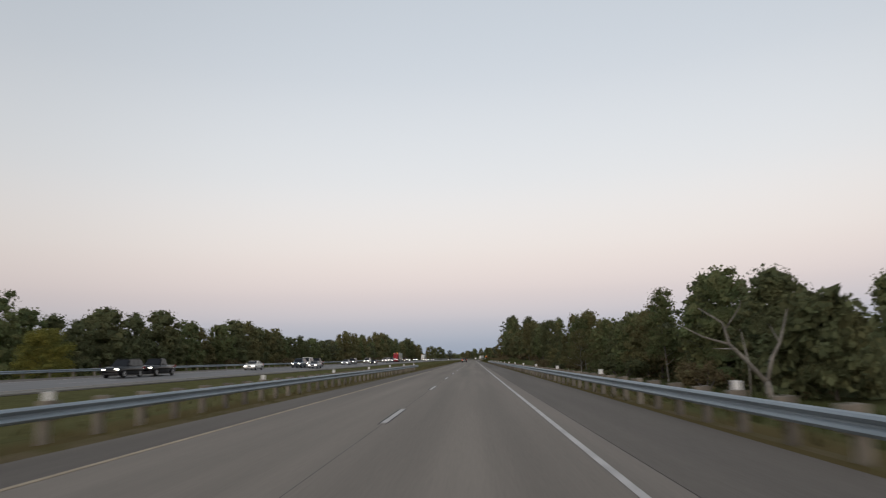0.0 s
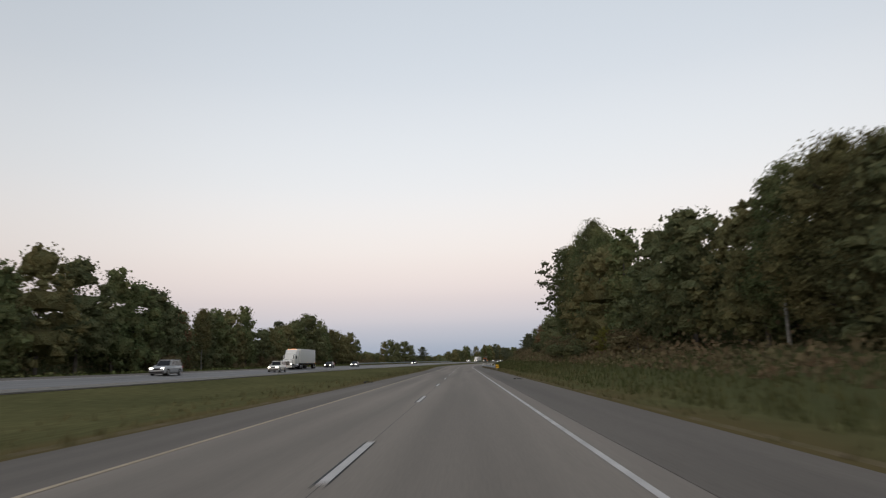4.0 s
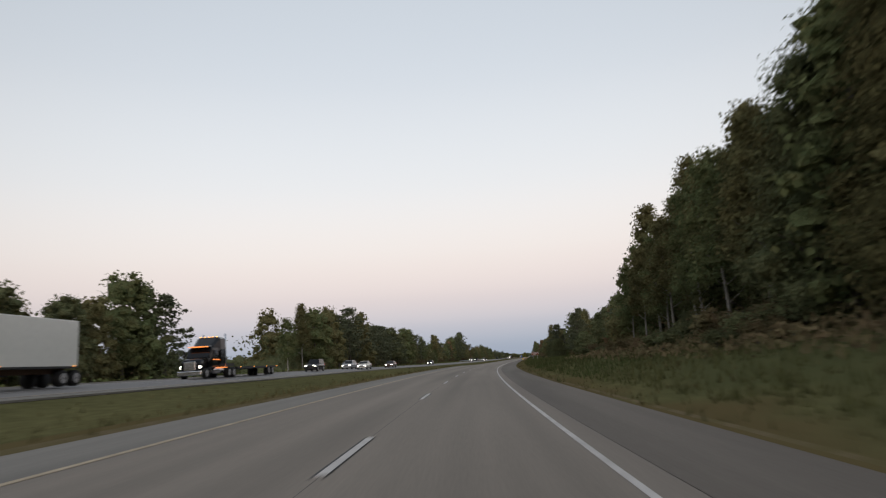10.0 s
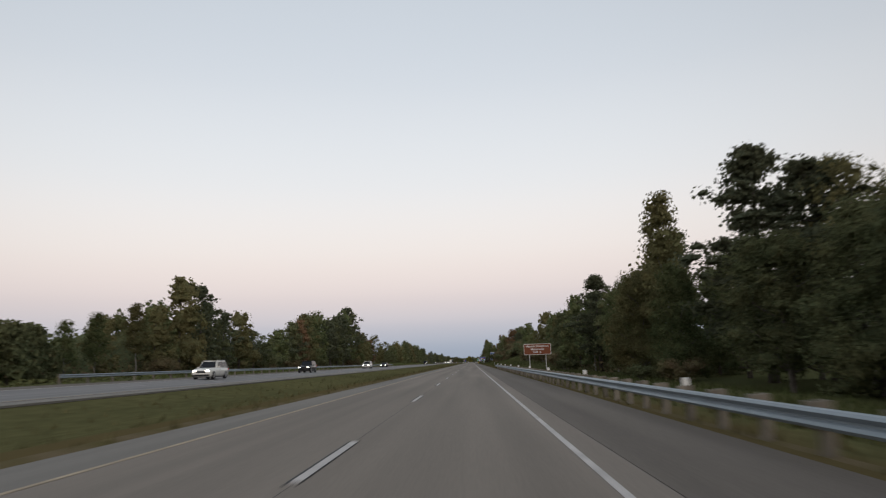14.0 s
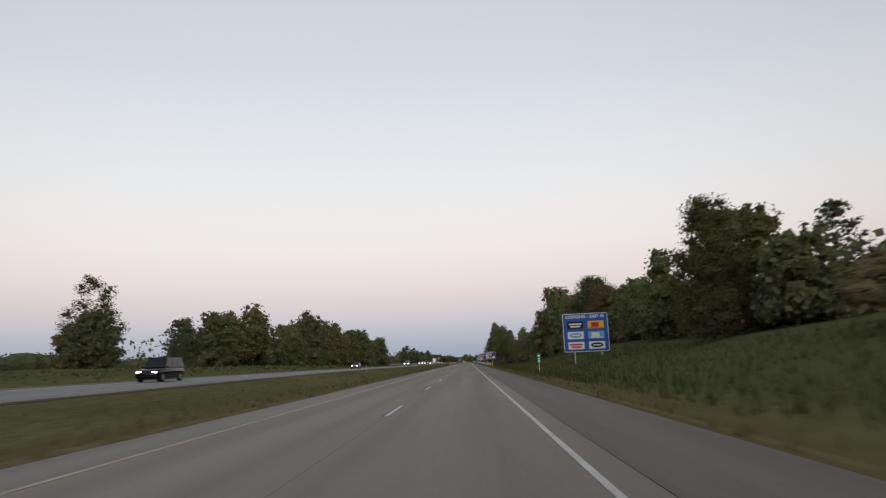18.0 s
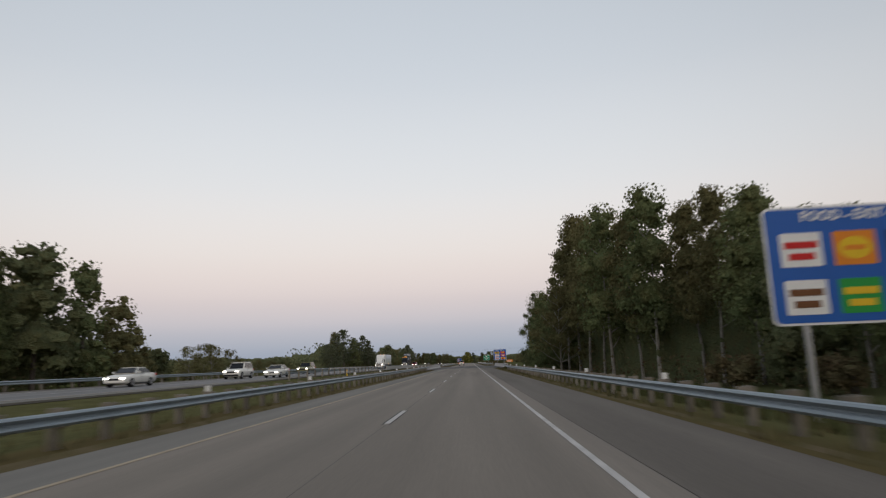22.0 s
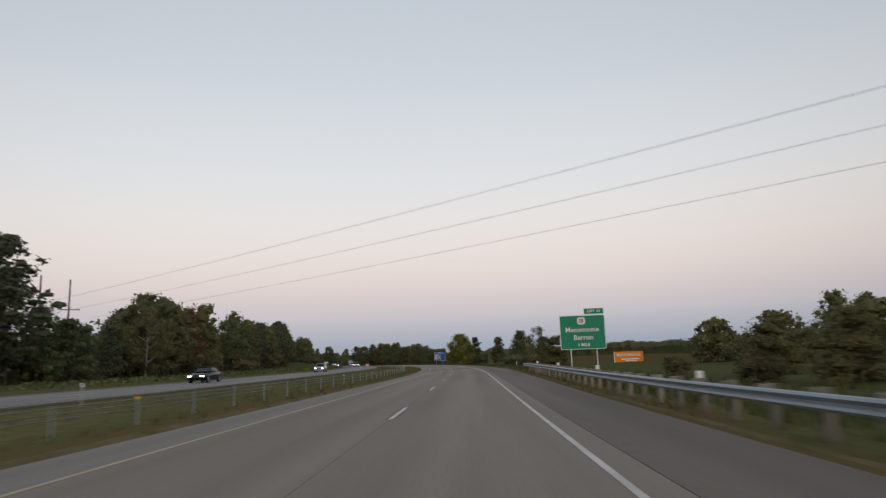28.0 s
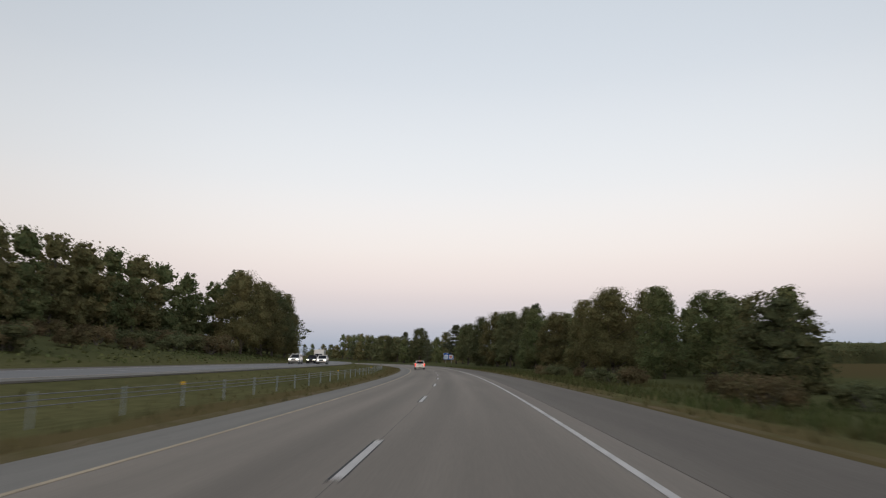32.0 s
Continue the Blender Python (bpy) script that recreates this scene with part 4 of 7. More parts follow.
def billboard(s, lat, w, h, bottom, label, face, strokes, turn, words=""):
    z = ground_z(s, lat)
    t = thing("billboard", label, "billboard", "", site(s, lat, 0, turn))
    part("board", box(0, 0, bottom + h / 2, w, 0.12, h, 0.02), face, t)
    for x in (-w * 0.3, w * 0.3):
        part("post", box(x, 0.16, (z - 0.5 + bottom + h * 0.8) / 2, 0.2, 0.2, bottom + h * 0.8 - z + 0.5), POLEWOOD, t, "wooden post")
    for mat, x, dz, bw, bh in strokes:
        part("painted_bar", box(x * w, -0.07, bottom + h * dz, w * bw, 0.02, h * bh), mat, t)
    if words:
        lettering(words, h * 0.36, SIGN_WHITE, t, 0.0, bottom + h * 0.68, -0.085)


billboard(290, 45, 6.0, 3.4, 0.3, "white and maroon roadside billboard at the wood's edge", SIGN_WHITE,
          ((LOGO["brown"], 0.1, 0.68, 0.78, 0.56), (SIGN_WHITE, 0.18, 0.82, 0.5, 0.1), (SIGN_WHITE, 0.18, 0.62, 0.5, 0.1), (LOGO["red"], 0.05, 0.18, 0.8, 0.1), (SIGN_WHITE, -0.36, 0.62, 0.16, 0.34)), -8)
billboard(728, 54, 8.0, 3.4, 4.2, "white billboard with a blue mark on the grassy hillside", SIGN_WHITE,
          ((LOGO["sky"], -0.02, 0.62, 0.5, 0.34), (LOGO["blue"], 0.0, 0.3, 0.72, 0.2), (SIGN_WHITE, -0.05, 0.62, 0.3, 0.1)), -14)
billboard(2420, 42, 6.6, 2.5, -0.3, "orange-red billboard with white lettering in the field", LOGO["orange"],
          ((SIGN_WHITE, -0.485, 0.5, 0.025, 0.98), (SIGN_WHITE, 0.05, 0.32, 0.62, 0.10), (SIGN_WHITE, 0.08, 0.16, 0.4, 0.08)), -6, "MENOMONIE")


# ---- power line that crosses the road ----
def utility_pole(s, lat, h, arms, label):
    z = ground_z(s, lat)
    t = thing("utility_pole", label, "utility pole", "power line poles", site(s, lat, z, 38))
    part("pole", tube(((0, 0, -1), (0, 0, h)), (0.22, 0.12), 10), POLEWOOD, t, smooth=True)
    for dz in arms:
        part("crossarm", box(0, 0, h - dz, 3.2, 0.12, 0.14), POLEWOOD, t)
        for x in (-1.4, 0, 1.4):
            part("insulator", tube(((x, 0, h - dz + 0.06), (x, 0, h - dz + 0.3)), (0.05, 0.04), 6), CONCRETE, t)


utility_pole(2365, -60, 15.2, (4.8,), "bare wooden power pole with a low crossarm beside the woods")
utility_pole(2374, -60.5, 15.4, (4.8,), "wooden power pole with a low crossarm by the trees")
utility_pole(2316, 66, 21.0, (0.6,), "tall distant power pole in the field")
utility_pole(2326, 70, 21.0, (0.6,), "tall distant power pole in the field")
CABLE = material("cable", (0.16, 0.16, 0.17), rough=0.5)
wires = thing("power_line", "three thin overhead cables crossing the highway", "cable")
for sa, za, sb, zb in ((2359, 9.9, 2244, 12.0), (2371, 10.6, 2246, 11.2), (2384, 10.8, 2250, 10.6)):
    a, b = spot(sa, -62), spot(sb, 74)
    pts = []
    for i in range(25):
        u = i / 24
        pts.append((a[0] * (1 - u) + b[0] * u, a[1] * (1 - u) + b[1] * u, za * (1 - u) + zb * u - 4 * 0.9 * u * (1 - u)))
    part("cable", tube(pts, [0.012] * 25, 5), CABLE, wires)


# ---- cable barrier in the median ----
bm = tube(((0, 0, -0.4), (0, 0, 0.92)), (0.03, 0.03), 6)
cable_post = bpy.data.meshes.new("barrier_post")
bm.to_mesh(cable_post)
bm.free()
cable_post.materials.append(STEEL)
bm = box(0, -0.05, 0.88, 0.10, 0.03, 0.13)
cable_tag = bpy.data.meshes.new("barrier_reflector")
bm.to_mesh(cable_tag)
bm.free()
cable_tag.materials.append(YELLOW)
CABLE_LAT = -9.3
barrier = thing("cable_barrier", "steel cable barrier on slim posts along the grassy median", "barrier")
for k in range(165):
    s = 2135 + 4.6 * k
    x, y = spot(s, CABLE_LAT)
    ob = new("barrier_post", cable_post)
    ob.parent = barrier
    ob.matrix_basis = pose(x, y, ground_z(s, CABLE_LAT), 0, 0, bearing(s))
    if k % 8 == 2:
        ob2 = new("barrier_reflector", cable_tag)
        ob2.parent = barrier
        ob2.matrix_basis = ob.matrix_basis.copy()
for dz in (0.55, 0.70, 0.85):
    pts = [(*spot(2135 + 9.2 * i, CABLE_LAT), ground_z(2135 + 9.2 * i, CABLE_LAT) + dz) for i in range(83)]
    part("cable", tube(pts, [0.014] * len(pts), 4), CABLE, barrier)


# ---- vehicles: x right, y ahead, z up, at rest on the road ----
def loft(stations, sides=None):
    """A closed body from cross sections (y, half width, bottom, top, crown width share)."""
    bm = bmesh.new()
    rings = []
    for y, w, z0, z1, share in stations:
        h = z1 - z0
        pts = ((-w * 0.86, z0), (-w, z0 + h * 0.18), (-w, z0 + h * 0.62), (-w * (0.5 + 0.5 * share), z1 - h * 0.06), (-w * share * 0.8, z1),
               (w * share * 0.8, z1), (w * (0.5 + 0.5 * share), z1 - h * 0.06), (w, z0 + h * 0.62), (w, z0 + h * 0.18), (w * 0.86, z0))
        rings.append([bm.verts.new((x, y, z)) for x, z in pts])
    n = len(rings[0])
    for r0, r1 in zip(rings, rings[1:]):
        for k in range(n):
            bm.faces.new((r0[k], r0[(k + 1) % n], r1[(k + 1) % n], r1[k]))
    bm.faces.new(rings[0])
    bm.faces.new(rings[-1][::-1])
    bmesh.ops.recalc_face_normals(bm, faces=bm.faces)
    return bm


def wheel(parent, x, y, r, w):
    side = 1 if x > 0 else -1
    tyre = part("wheel", tube(((x - w / 2, y, r), (x - w * 0.42, y, r), (x + w * 0.42, y, r), (x + w / 2, y, r)), (r * 0.9, r, r, r * 0.9), 18), RUBBER, parent, "black tyre", True)
    xo = x + side * w * 0.5
    part("rim", tube(((xo - side * 0.02, y, r), (xo + side * 0.012, y, r)), (r * 0.64, r * 0.6), 14), RIM, tyre, "pale alloy rim")
    part("hub", tube(((xo, y, r), (xo + side * 0.03, y, r)), (r * 0.16, r * 0.13), 8), TRIM, tyre)


def glass_pane(name, corners, parent, mat=GLASS, out=0.012):
    bm = bmesh.new()
    vs = [Vector(c) for c in corners]
    nrm = (vs[1] - vs[0]).cross(vs[2] - vs[0]).normalized() * out
    a = [bm.verts.new(v + nrm) for v in vs]
    b = [bm.verts.new(v - nrm) for v in vs]
    bm.faces.new(a)
    bm.faces.new(b[::-1])
    for i in range(len(vs)):
        j = (i + 1) % len(vs)
        bm.faces.new((a[j], a[i], b[i], b[j]))
    return part(name, bm, mat, parent)


CARS = {  # length, width, height, hood height, tail height, cabin from, cabin to, front rake, rear rake, wheel radius
    "sedan": (4.8, 1.82, 1.45, 0.92, 1.02, -1.75, 0.95, 0.75, 0.75, 0.33),
    "wagon": (4.9, 1.85, 1.62, 1.00, 1.05, -2.25, 1.05, 0.70, 0.35, 0.34),
    "suv": (5.0, 1.95, 1.82, 1.12, 1.12, -2.40, 0.85, 0.60, 0.28, 0.39),
    "van": (5.3, 2.00, 2.05, 1.12, 1.15, -2.60, 1.35, 0.75, 0.15, 0.36),
    "pickup": (5.7, 2.00, 1.90, 1.18, 1.18, -0.75, 1.05, 0.60, 0.22, 0.40),
    "big_suv": (5.6, 2.05, 1.92, 1.18, 1.20, -2.72, 1.00, 0.62, 0.30, 0.41),
}


def car(kind, colour, label, name, m, lit_rear=False, plate=None):
    L, W, H, hood, tail, c0, c1, rf, rr, r = CARS[kind]
    c = thing(name, label, "car" if kind != "pickup" else "pickup truck", "", m)
    hw, g, belt = W / 2, 0.24, max(hood, tail)
    paint = PAINT[colour]
    y0, y1 = -L / 2, L / 2
    part("body", loft(((y0, hw * 0.90, g + 0.18, tail - 0.10, 0.86), (y0 + 0.10, hw * 0.97, g + 0.05, tail, 0.9), (c0 + rr + 0.2, hw, g, tail + 0.01, 0.93),
                       (0, hw, g, belt, 0.93), (c1 + 0.1, hw, g, hood + 0.02, 0.92), (y1 - 0.45, hw * 0.97, g, hood - 0.06, 0.88), (y1 - 0.10, hw * 0.92, g + 0.06, hood - 0.20, 0.85),
                       (y1, hw * 0.82, g + 0.14, hood - 0.34, 0.8))), paint, c, colour + " painted body", True)
    wt = hw * 0.76
    roof0, roof1 = c0 + rr, c1 - rf
    cab = bmesh.new()
    low = [cab.verts.new(v) for v in ((-hw * 0.95, c0, belt - 0.06), (hw * 0.95, c0, belt - 0.06), (hw * 0.95, c1, belt - 0.06), (-hw * 0.95, c1, belt - 0.06))]
    top = [cab.verts.new(v) for v in ((-wt, roof0, H - 0.03), (wt, roof0, H - 0.03), (wt, roof1, H - 0.03), (-wt, roof1, H - 0.03))]
    cab.faces.new(low[::-1])
    cab.faces.new(top)
    for i in range(4):
        j = (i + 1) % 4
        cab.faces.new((low[i], low[j], top[j], top[i]))
    bmesh.ops.bevel(cab, geom=list(cab.edges), offset=0.06, segments=2, affect="EDGES")
    part("cabin", cab, paint, c, smooth=False)
    mid = (roof0 + roof1) / 2

    def lerp(lo, hi, u):
        return Vector(lo) * (1 - u) + Vector(hi) * u

    LOW, TOP = [Vector(v) for v in ((-hw * 0.95, c0, belt), (hw * 0.95, c0, belt), (hw * 0.95, c1, belt), (-hw * 0.95, c1, belt))], \
               [Vector(v) for v in ((-wt, roof0, H - 0.03), (wt, roof0, H - 0.03), (wt, roof1, H - 0.03), (-wt, roof1, H - 0.03))]

    def pane(name, i, j, u0, u1, v0, v1):
        def at(u, v):
            return lerp(lerp(LOW[i], LOW[j], u), lerp(TOP[i], TOP[j], u), v)
        glass_pane(name, (at(u0, v0), at(u1, v0), at(u1, v1), at(u0, v1)), c)

    pane("rear_window", 0, 1, 0.08, 0.92, 0.10, 0.86)
    pane("windscreen", 2, 3, 0.06, 0.94, 0.06, 0.92)
    spans = ((0.05, 0.34), (0.37, 0.63), (0.66, 0.93)) if kind in ("wagon", "suv", "van", "big_suv") else ((0.10, 0.48), (0.52, 0.92))
    for a, b in spans:
        pane("side_window", 1, 2, a, b, 0.08, 0.88)
        pane("side_window", 3, 0, 1 - b, 1 - a, 0.08, 0.88)
    part("roof_panel", box(0, mid, H - 0.012, wt * 1.86, abs(roof1 - roof0) * 0.97, 0.035, 0.012), paint, c)
    if kind in ("suv", "wagon", "big_suv"):
        for sx in (-1, 1):
            part("roof_rail", tube(((sx * wt * 0.9, roof0 + 0.1, H + 0.04), (sx * wt * 0.9, roof1 - 0.2, H + 0.04)), (0.022, 0.022), 6), TRIM if colour != "white" else RIM, c)
    for x in (-hw + 0.10, hw - 0.10):
        for y in (y0 + 0.95, y1 - 0.95):
            wheel(c, x, y, r, 0.23)
    for sx in (-1, 1):
        part("head_lamp", box(sx * hw * 0.66, y1 - 0.10, hood - 0.30, 0.34, 0.16, 0.15, 0.03), HEAD, c, "lit headlamp")
        bm = box(sx * (hw + 0.09), c1 - 0.32, belt + 0.06, 0.18, 0.10, 0.15, 0.03)
        part("door_mirror", bm, paint, c)
        if lit_rear:
            part("tail_lamp", box(sx * (hw * 0.90), y0 + 0.03, tail - 0.20, 0.17, 0.10, 0.50, 0.03), TAIL, c, "glowing red tail lamp")
            part("lamp_insert", box(sx * (hw * 0.90), y0 - 0.024, tail - 0.20, 0.07, 0.02, 0.20, 0.006), TAIL_DIM, c)
        else:
            part("tail_lamp", box(sx * (hw * 0.86), y0 + 0.06, tail - 0.16, 0.22, 0.10, 0.22, 0.03), TAIL_DIM, c, "red tail lamp")
        part("door_line", box(sx * (hw + 0.002), 0.15, 0.74, 0.006, 0.012, 0.62), TRIM, c)
        part("door_handle", box(sx * (hw + 0.012), -0.15, 0.96, 0.03, 0.16, 0.03, 0.008), CHROME if lit_rear else TRIM, c)
        part("sill", box(sx * (hw - 0.04), 0, g + 0.02, 0.10, L * 0.48, 0.10, 0.02), TRIM, c)
    part("grille", box(0, y1 - 0.035, hood - 0.38, W * 0.46, 0.08, 0.20, 0.02), TRIM, c)
    part("front_bumper", box(0, y1 - 0.06, 0.42, W * 0.86, 0.16, 0.18, 0.04), TRIM if kind in ("suv", "pickup") else paint, c)
    part("rear_bumper", box(0, y0 + 0.02, 0.52, W * 0.92, 0.20, 0.22, 0.05), paint if colour != "black" else TRIM, c)
    part("plate", box(0, y0 - 0.03 if not lit_rear else y0 - 0.02, 0.84 if lit_rear else 0.60, 0.31, 0.02, 0.16), plate or SIGN_WHITE, c, "plain number plate")
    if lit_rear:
        part("plate_trim", box(0, y0 + 0.0, 0.97, 0.70, 0.03, 0.05, 0.01), CHROME, c, "chrome strip over the plate")
        part("badge", box(0, y0 + 0.0, 1.06, 0.20, 0.03, 0.06, 0.01), CHROME, c)
        part("spoiler", box(0, roof0 - 0.08, H - 0.04, wt * 1.7, 0.28, 0.05, 0.015), paint, c)
        part("brake_lamp", box(0, roof0 - 0.225, H - 0.05, 0.36, 0.02, 0.03), TAIL, c)
        part("wiper", box(0.12, c0 + 0.02, belt + 0.06, 0.5, 0.02, 0.02), TRIM, c)
        part("tow_hitch", box(0, y0 - 0.10, 0.42, 0.16, 0.18, 0.10, 0.01), TRIM, c)
        part("exhaust", tube(((hw * 0.55, y0 - 0.06, 0.30), (hw * 0.55, y0 + 0.5, 0.30)), (0.035, 0.035), 8), CHROME, c)
        for x in (-0.5, 0.5):
            part("plate_lamp_bar", box(hw * 0.55 * x * 2, y0 - 0.005, 0.78, 0.22, 0.02, 0.05), CHROME, c)
    if kind == "pickup":
        bm = box(0, (y0 + c0) / 2 + 0.1, tail - 0.02, W * 0.78, abs(c0 - y0) - 0.35, 0.06)
        part("bed_floor", bm, TRIM, c)
    return c


def full_size_suv(style, label, name, m):
    """A long square-backed sport utility car, shown from behind: style 'black' or 'white'."""
    c = thing(name, label, "car", "", m)
    paint, hw, y0, y1 = PAINT[style], 1.01, -2.78, 2.78
    dark = style == "black"
    part("body", loft(((y0, 0.965, 0.66, 1.22, 0.95), (y0 + 0.08, 1.0, 0.58, 1.27, 0.95), (-1.0, hw + 0.01, 0.5, 1.29, 0.95), (0.9, hw + 0.01, 0.5, 1.27, 0.95),
                       (1.3, hw, 0.5, 1.21, 0.93), (2.35, 0.97, 0.5, 1.13, 0.9), (2.68, 0.9, 0.52, 1.02, 0.86), (y1, 0.82, 0.56, 0.92, 0.84))), paint, c, style + " glossy body", True)
    top_rear = -2.60 if dark else -2.48
    LOW = [Vector(v) for v in ((-0.975, -2.76, 1.24), (0.975, -2.76, 1.24), (0.96, 1.30, 1.22), (-0.96, 1.30, 1.22))]
    TOP = [Vector(v) for v in ((-0.80, top_rear, 1.86), (0.80, top_rear, 1.86), (0.78, 0.42, 1.87), (-0.78, 0.42, 1.87))]
    cab = bmesh.new()
    low, top = [cab.verts.new(v - Vector((0, 0, 0.08))) for v in LOW], [cab.verts.new(v) for v in TOP]
    cab.faces.new(low[::-1])
    cab.faces.new(top)
    for i in range(4):
        j = (i + 1) % 4
        cab.faces.new((low[i], low[j], top[j], top[i]))
    bmesh.ops.bevel(cab, geom=list(cab.edges), offset=0.075, segments=3, affect="EDGES")
    part("cabin", cab, paint, c)

    def pane(name, i, j, u0, u1, v0, v1):
        def at(u, v):
            return (LOW[i] * (1 - u) + LOW[j] * u) * (1 - v) + (TOP[i] * (1 - u) + TOP[j] * u) * v
        return glass_pane(name, (at(u0, v0), at(u1, v0), at(u1, v1), at(u0, v1)), c)

    pane("rear_window", 0, 1, 0.035, 0.965, 0.03, 0.86)
    pane("windscreen", 2, 3, 0.06, 0.94, 0.06, 0.92)
    for a, b in ((0.045, 0.335), (0.365, 0.60), (0.625, 0.86)):
        pane("side_window", 1, 2, a, b, 0.06, 0.86)
        pane("side_window", 3, 0, 1 - b, 1 - a, 0.06, 0.86)
    part("roof_panel", box(0, (top_rear + 0.42) / 2, 1.872, 1.46, 2.75, 0.03, 0.012), paint, c)
    part("spoiler", box(0, top_rear - 0.05, 1.83, 1.50, 0.30, 0.06, 0.02), paint, c)
    part("brake_lamp", box(0, top_rear - 0.205, 1.83, 0.36 if dark else 0.5, 0.012, 0.025), TAIL_DIM if dark else TRIM, c)
    part("rear_bumper", box(0, y0 - 0.02, 0.66 if dark else 0.64, 1.98, 0.30, 0.30 if dark else 0.34, 0.07), paint, c)
    part("bumper_step", box(0, y0 - 0.145, 0.81, 1.60, 0.06, 0.022, 0.006), CHROME if dark else TRIM, c, "thin chrome strip" if dark else "dark step strip")
    part("underbody", box(0, 0.0, 0.47, 1.4, 4.8, 0.22, 0.05), TRIM, c)
    part("tailgate", box(0, y0 + 0.01, 1.03, 1.56, 0.06, 0.40, 0.025), paint, c)
    recess = part("plate_recess", box(0, y0 - 0.022, 1.03, 0.74, 0.03, 0.22, 0.02), TRIM if dark else paint, c)
    part("plate", box(0, y0 - 0.045, 1.02, 0.31, 0.012, 0.155), SIGN_WHITE if dark else SIGN_GREEN, recess, "plain number plate")
    for k in (-0.09, 0.0, 0.09):
        part("plate_bar", box(k, y0 - 0.053, 1.015, 0.05, 0.004, 0.07), LOGO["black"] if dark else SIGN_WHITE, recess)
    part("recess_trim", box(0, y0 - 0.042, 1.135, 0.62, 0.02, 0.022, 0.006), CHROME if dark else paint, c, "strip over the plate")
    part("badge", box(0, y0 - 0.045, 1.15, 0.22, 0.03, 0.06, 0.012), CHROME, c)
    part("wiper", box(0.16 if dark else 0.28, y0 + 0.0, 1.275, 0.48, 0.03, 0.022), TRIM, c)
    if not dark:
        part("plate_lamp", box(0, y0 - 0.045, 1.112, 0.22, 0.012, 0.014), WARM, c, "small lit plate lamp")
        part("hitch_plate", box(0, y0 - 0.175, 0.69, 0.40, 0.02, 0.12, 0.01), TRIM, c)
        part("hitch", box(-0.03, y0 - 0.2, 0.67, 0.09, 0.06, 0.07, 0.01), CHROME, c)
    else:
        part("script_bar", box(-0.66, y0 - 0.024, 0.86, 0.20, 0.01, 0.03), CHROME, c)
        part("exhaust", tube(((0.62, y0 - 0.10, 0.50), (0.62, y0 + 0.4, 0.50)), (0.04, 0.04), 8), CHROME, c)
    for sx in (-1, 1):
        x = sx * 0.885
        lamp = part("tail_lamp", box(x, y0 + 0.015, 1.06, 0.165, 0.14, 0.42, 0.03), TAIL_DIM, c, "red tail lamp")
        bm = bmesh.new()
        for zz in (1.155, 0.965):
            if dark:
                for dx, dz, w, h in ((0, 0.075, 0.13, 0.02), (0, -0.075, 0.13, 0.02), (-0.056, 0, 0.02, 0.15), (0.056, 0, 0.02, 0.15)):
                    box(x + dx, y0 - 0.06, zz + dz, w, 0.012, h, bm=bm)
            else:
                box(x, y0 - 0.06, zz, 0.10, 0.012, 0.10, 0.004, bm=bm)
        part("lamp_light", bm, TAIL_HOT, lamp, "two glowing square outlines" if dark else "two glowing zones")
        for y in (-1.80, 1.78):
            wheel(c, sx * 0.885, y, 0.405, 0.27)
            bm = bmesh.new()
            ring = [(y + 0.50 * math.cos(a), 0.42 + 0.50 * math.sin(a)) for a in [radians(180 * k / 14) for k in range(15)]]
            faces = [[bm.verts.new((sx * xx, yy, zz)) for yy, zz in ring] for xx in (hw - 0.05, hw + 0.012)]
            bm.faces.new(faces[0])
            bm.faces.new(faces[1][::-1])
            for k in range(14):
                bm.faces.new((faces[0][k], faces[0][k + 1], faces[1][k + 1], faces[1][k]))
            part("wheel_arch", bm, TRIM, c)
        for y in (-1.18, 0.02, 1.12):
            part("door_seam", box(sx * (hw + 0.010), y, 0.95, 0.006, 0.014, 0.62), TRIM, c)
        for y in (-0.98, 0.24):
            part("door_handle", box(sx * (hw + 0.03), y, 1.09, 0.03, 0.20, 0.035, 0.01), CHROME if not dark else TRIM, c)
        part("side_moulding", box(sx * (hw + 0.018), -0.05, 0.76, 0.02, 2.5, 0.07, 0.008), paint, c)
        part("running_board", box(sx * (hw - 0.02), -0.02, 0.43, 0.16, 2.55, 0.07, 0.02), TRIM, c)
        part("board_strip", box(sx * (hw + 0.062), -0.02, 0.445, 0.006, 2.45, 0.03), CHROME, c)
        part("door_mirror", box(sx * 1.10, 0.92, 1.32, 0.22, 0.14, 0.18, 0.04), TRIM if not dark else paint, c)
        part("roof_rail", tube(((sx * 0.70, top_rear + 0.15, 1.90), (sx * 0.70, top_rear + 0.3, 1.945), (sx * 0.69, 0.1, 1.945), (sx * 0.69, 0.25, 1.90)), (0.022,) * 4, 6), TRIM if dark else RIM, c)
        part("head_lamp", box(sx * 0.68, y1 - 0.12, 0.92, 0.38, 0.16, 0.18, 0.03), HEAD, c)
    part("grille", box(0, y1 - 0.05, 0.86, 0.9, 0.1, 0.3, 0.03), CHROME, c)
    part("front_bumper", box(0, y1 - 0.06, 0.58, 1.8, 0.22, 0.22, 0.06), paint, c)
    return c


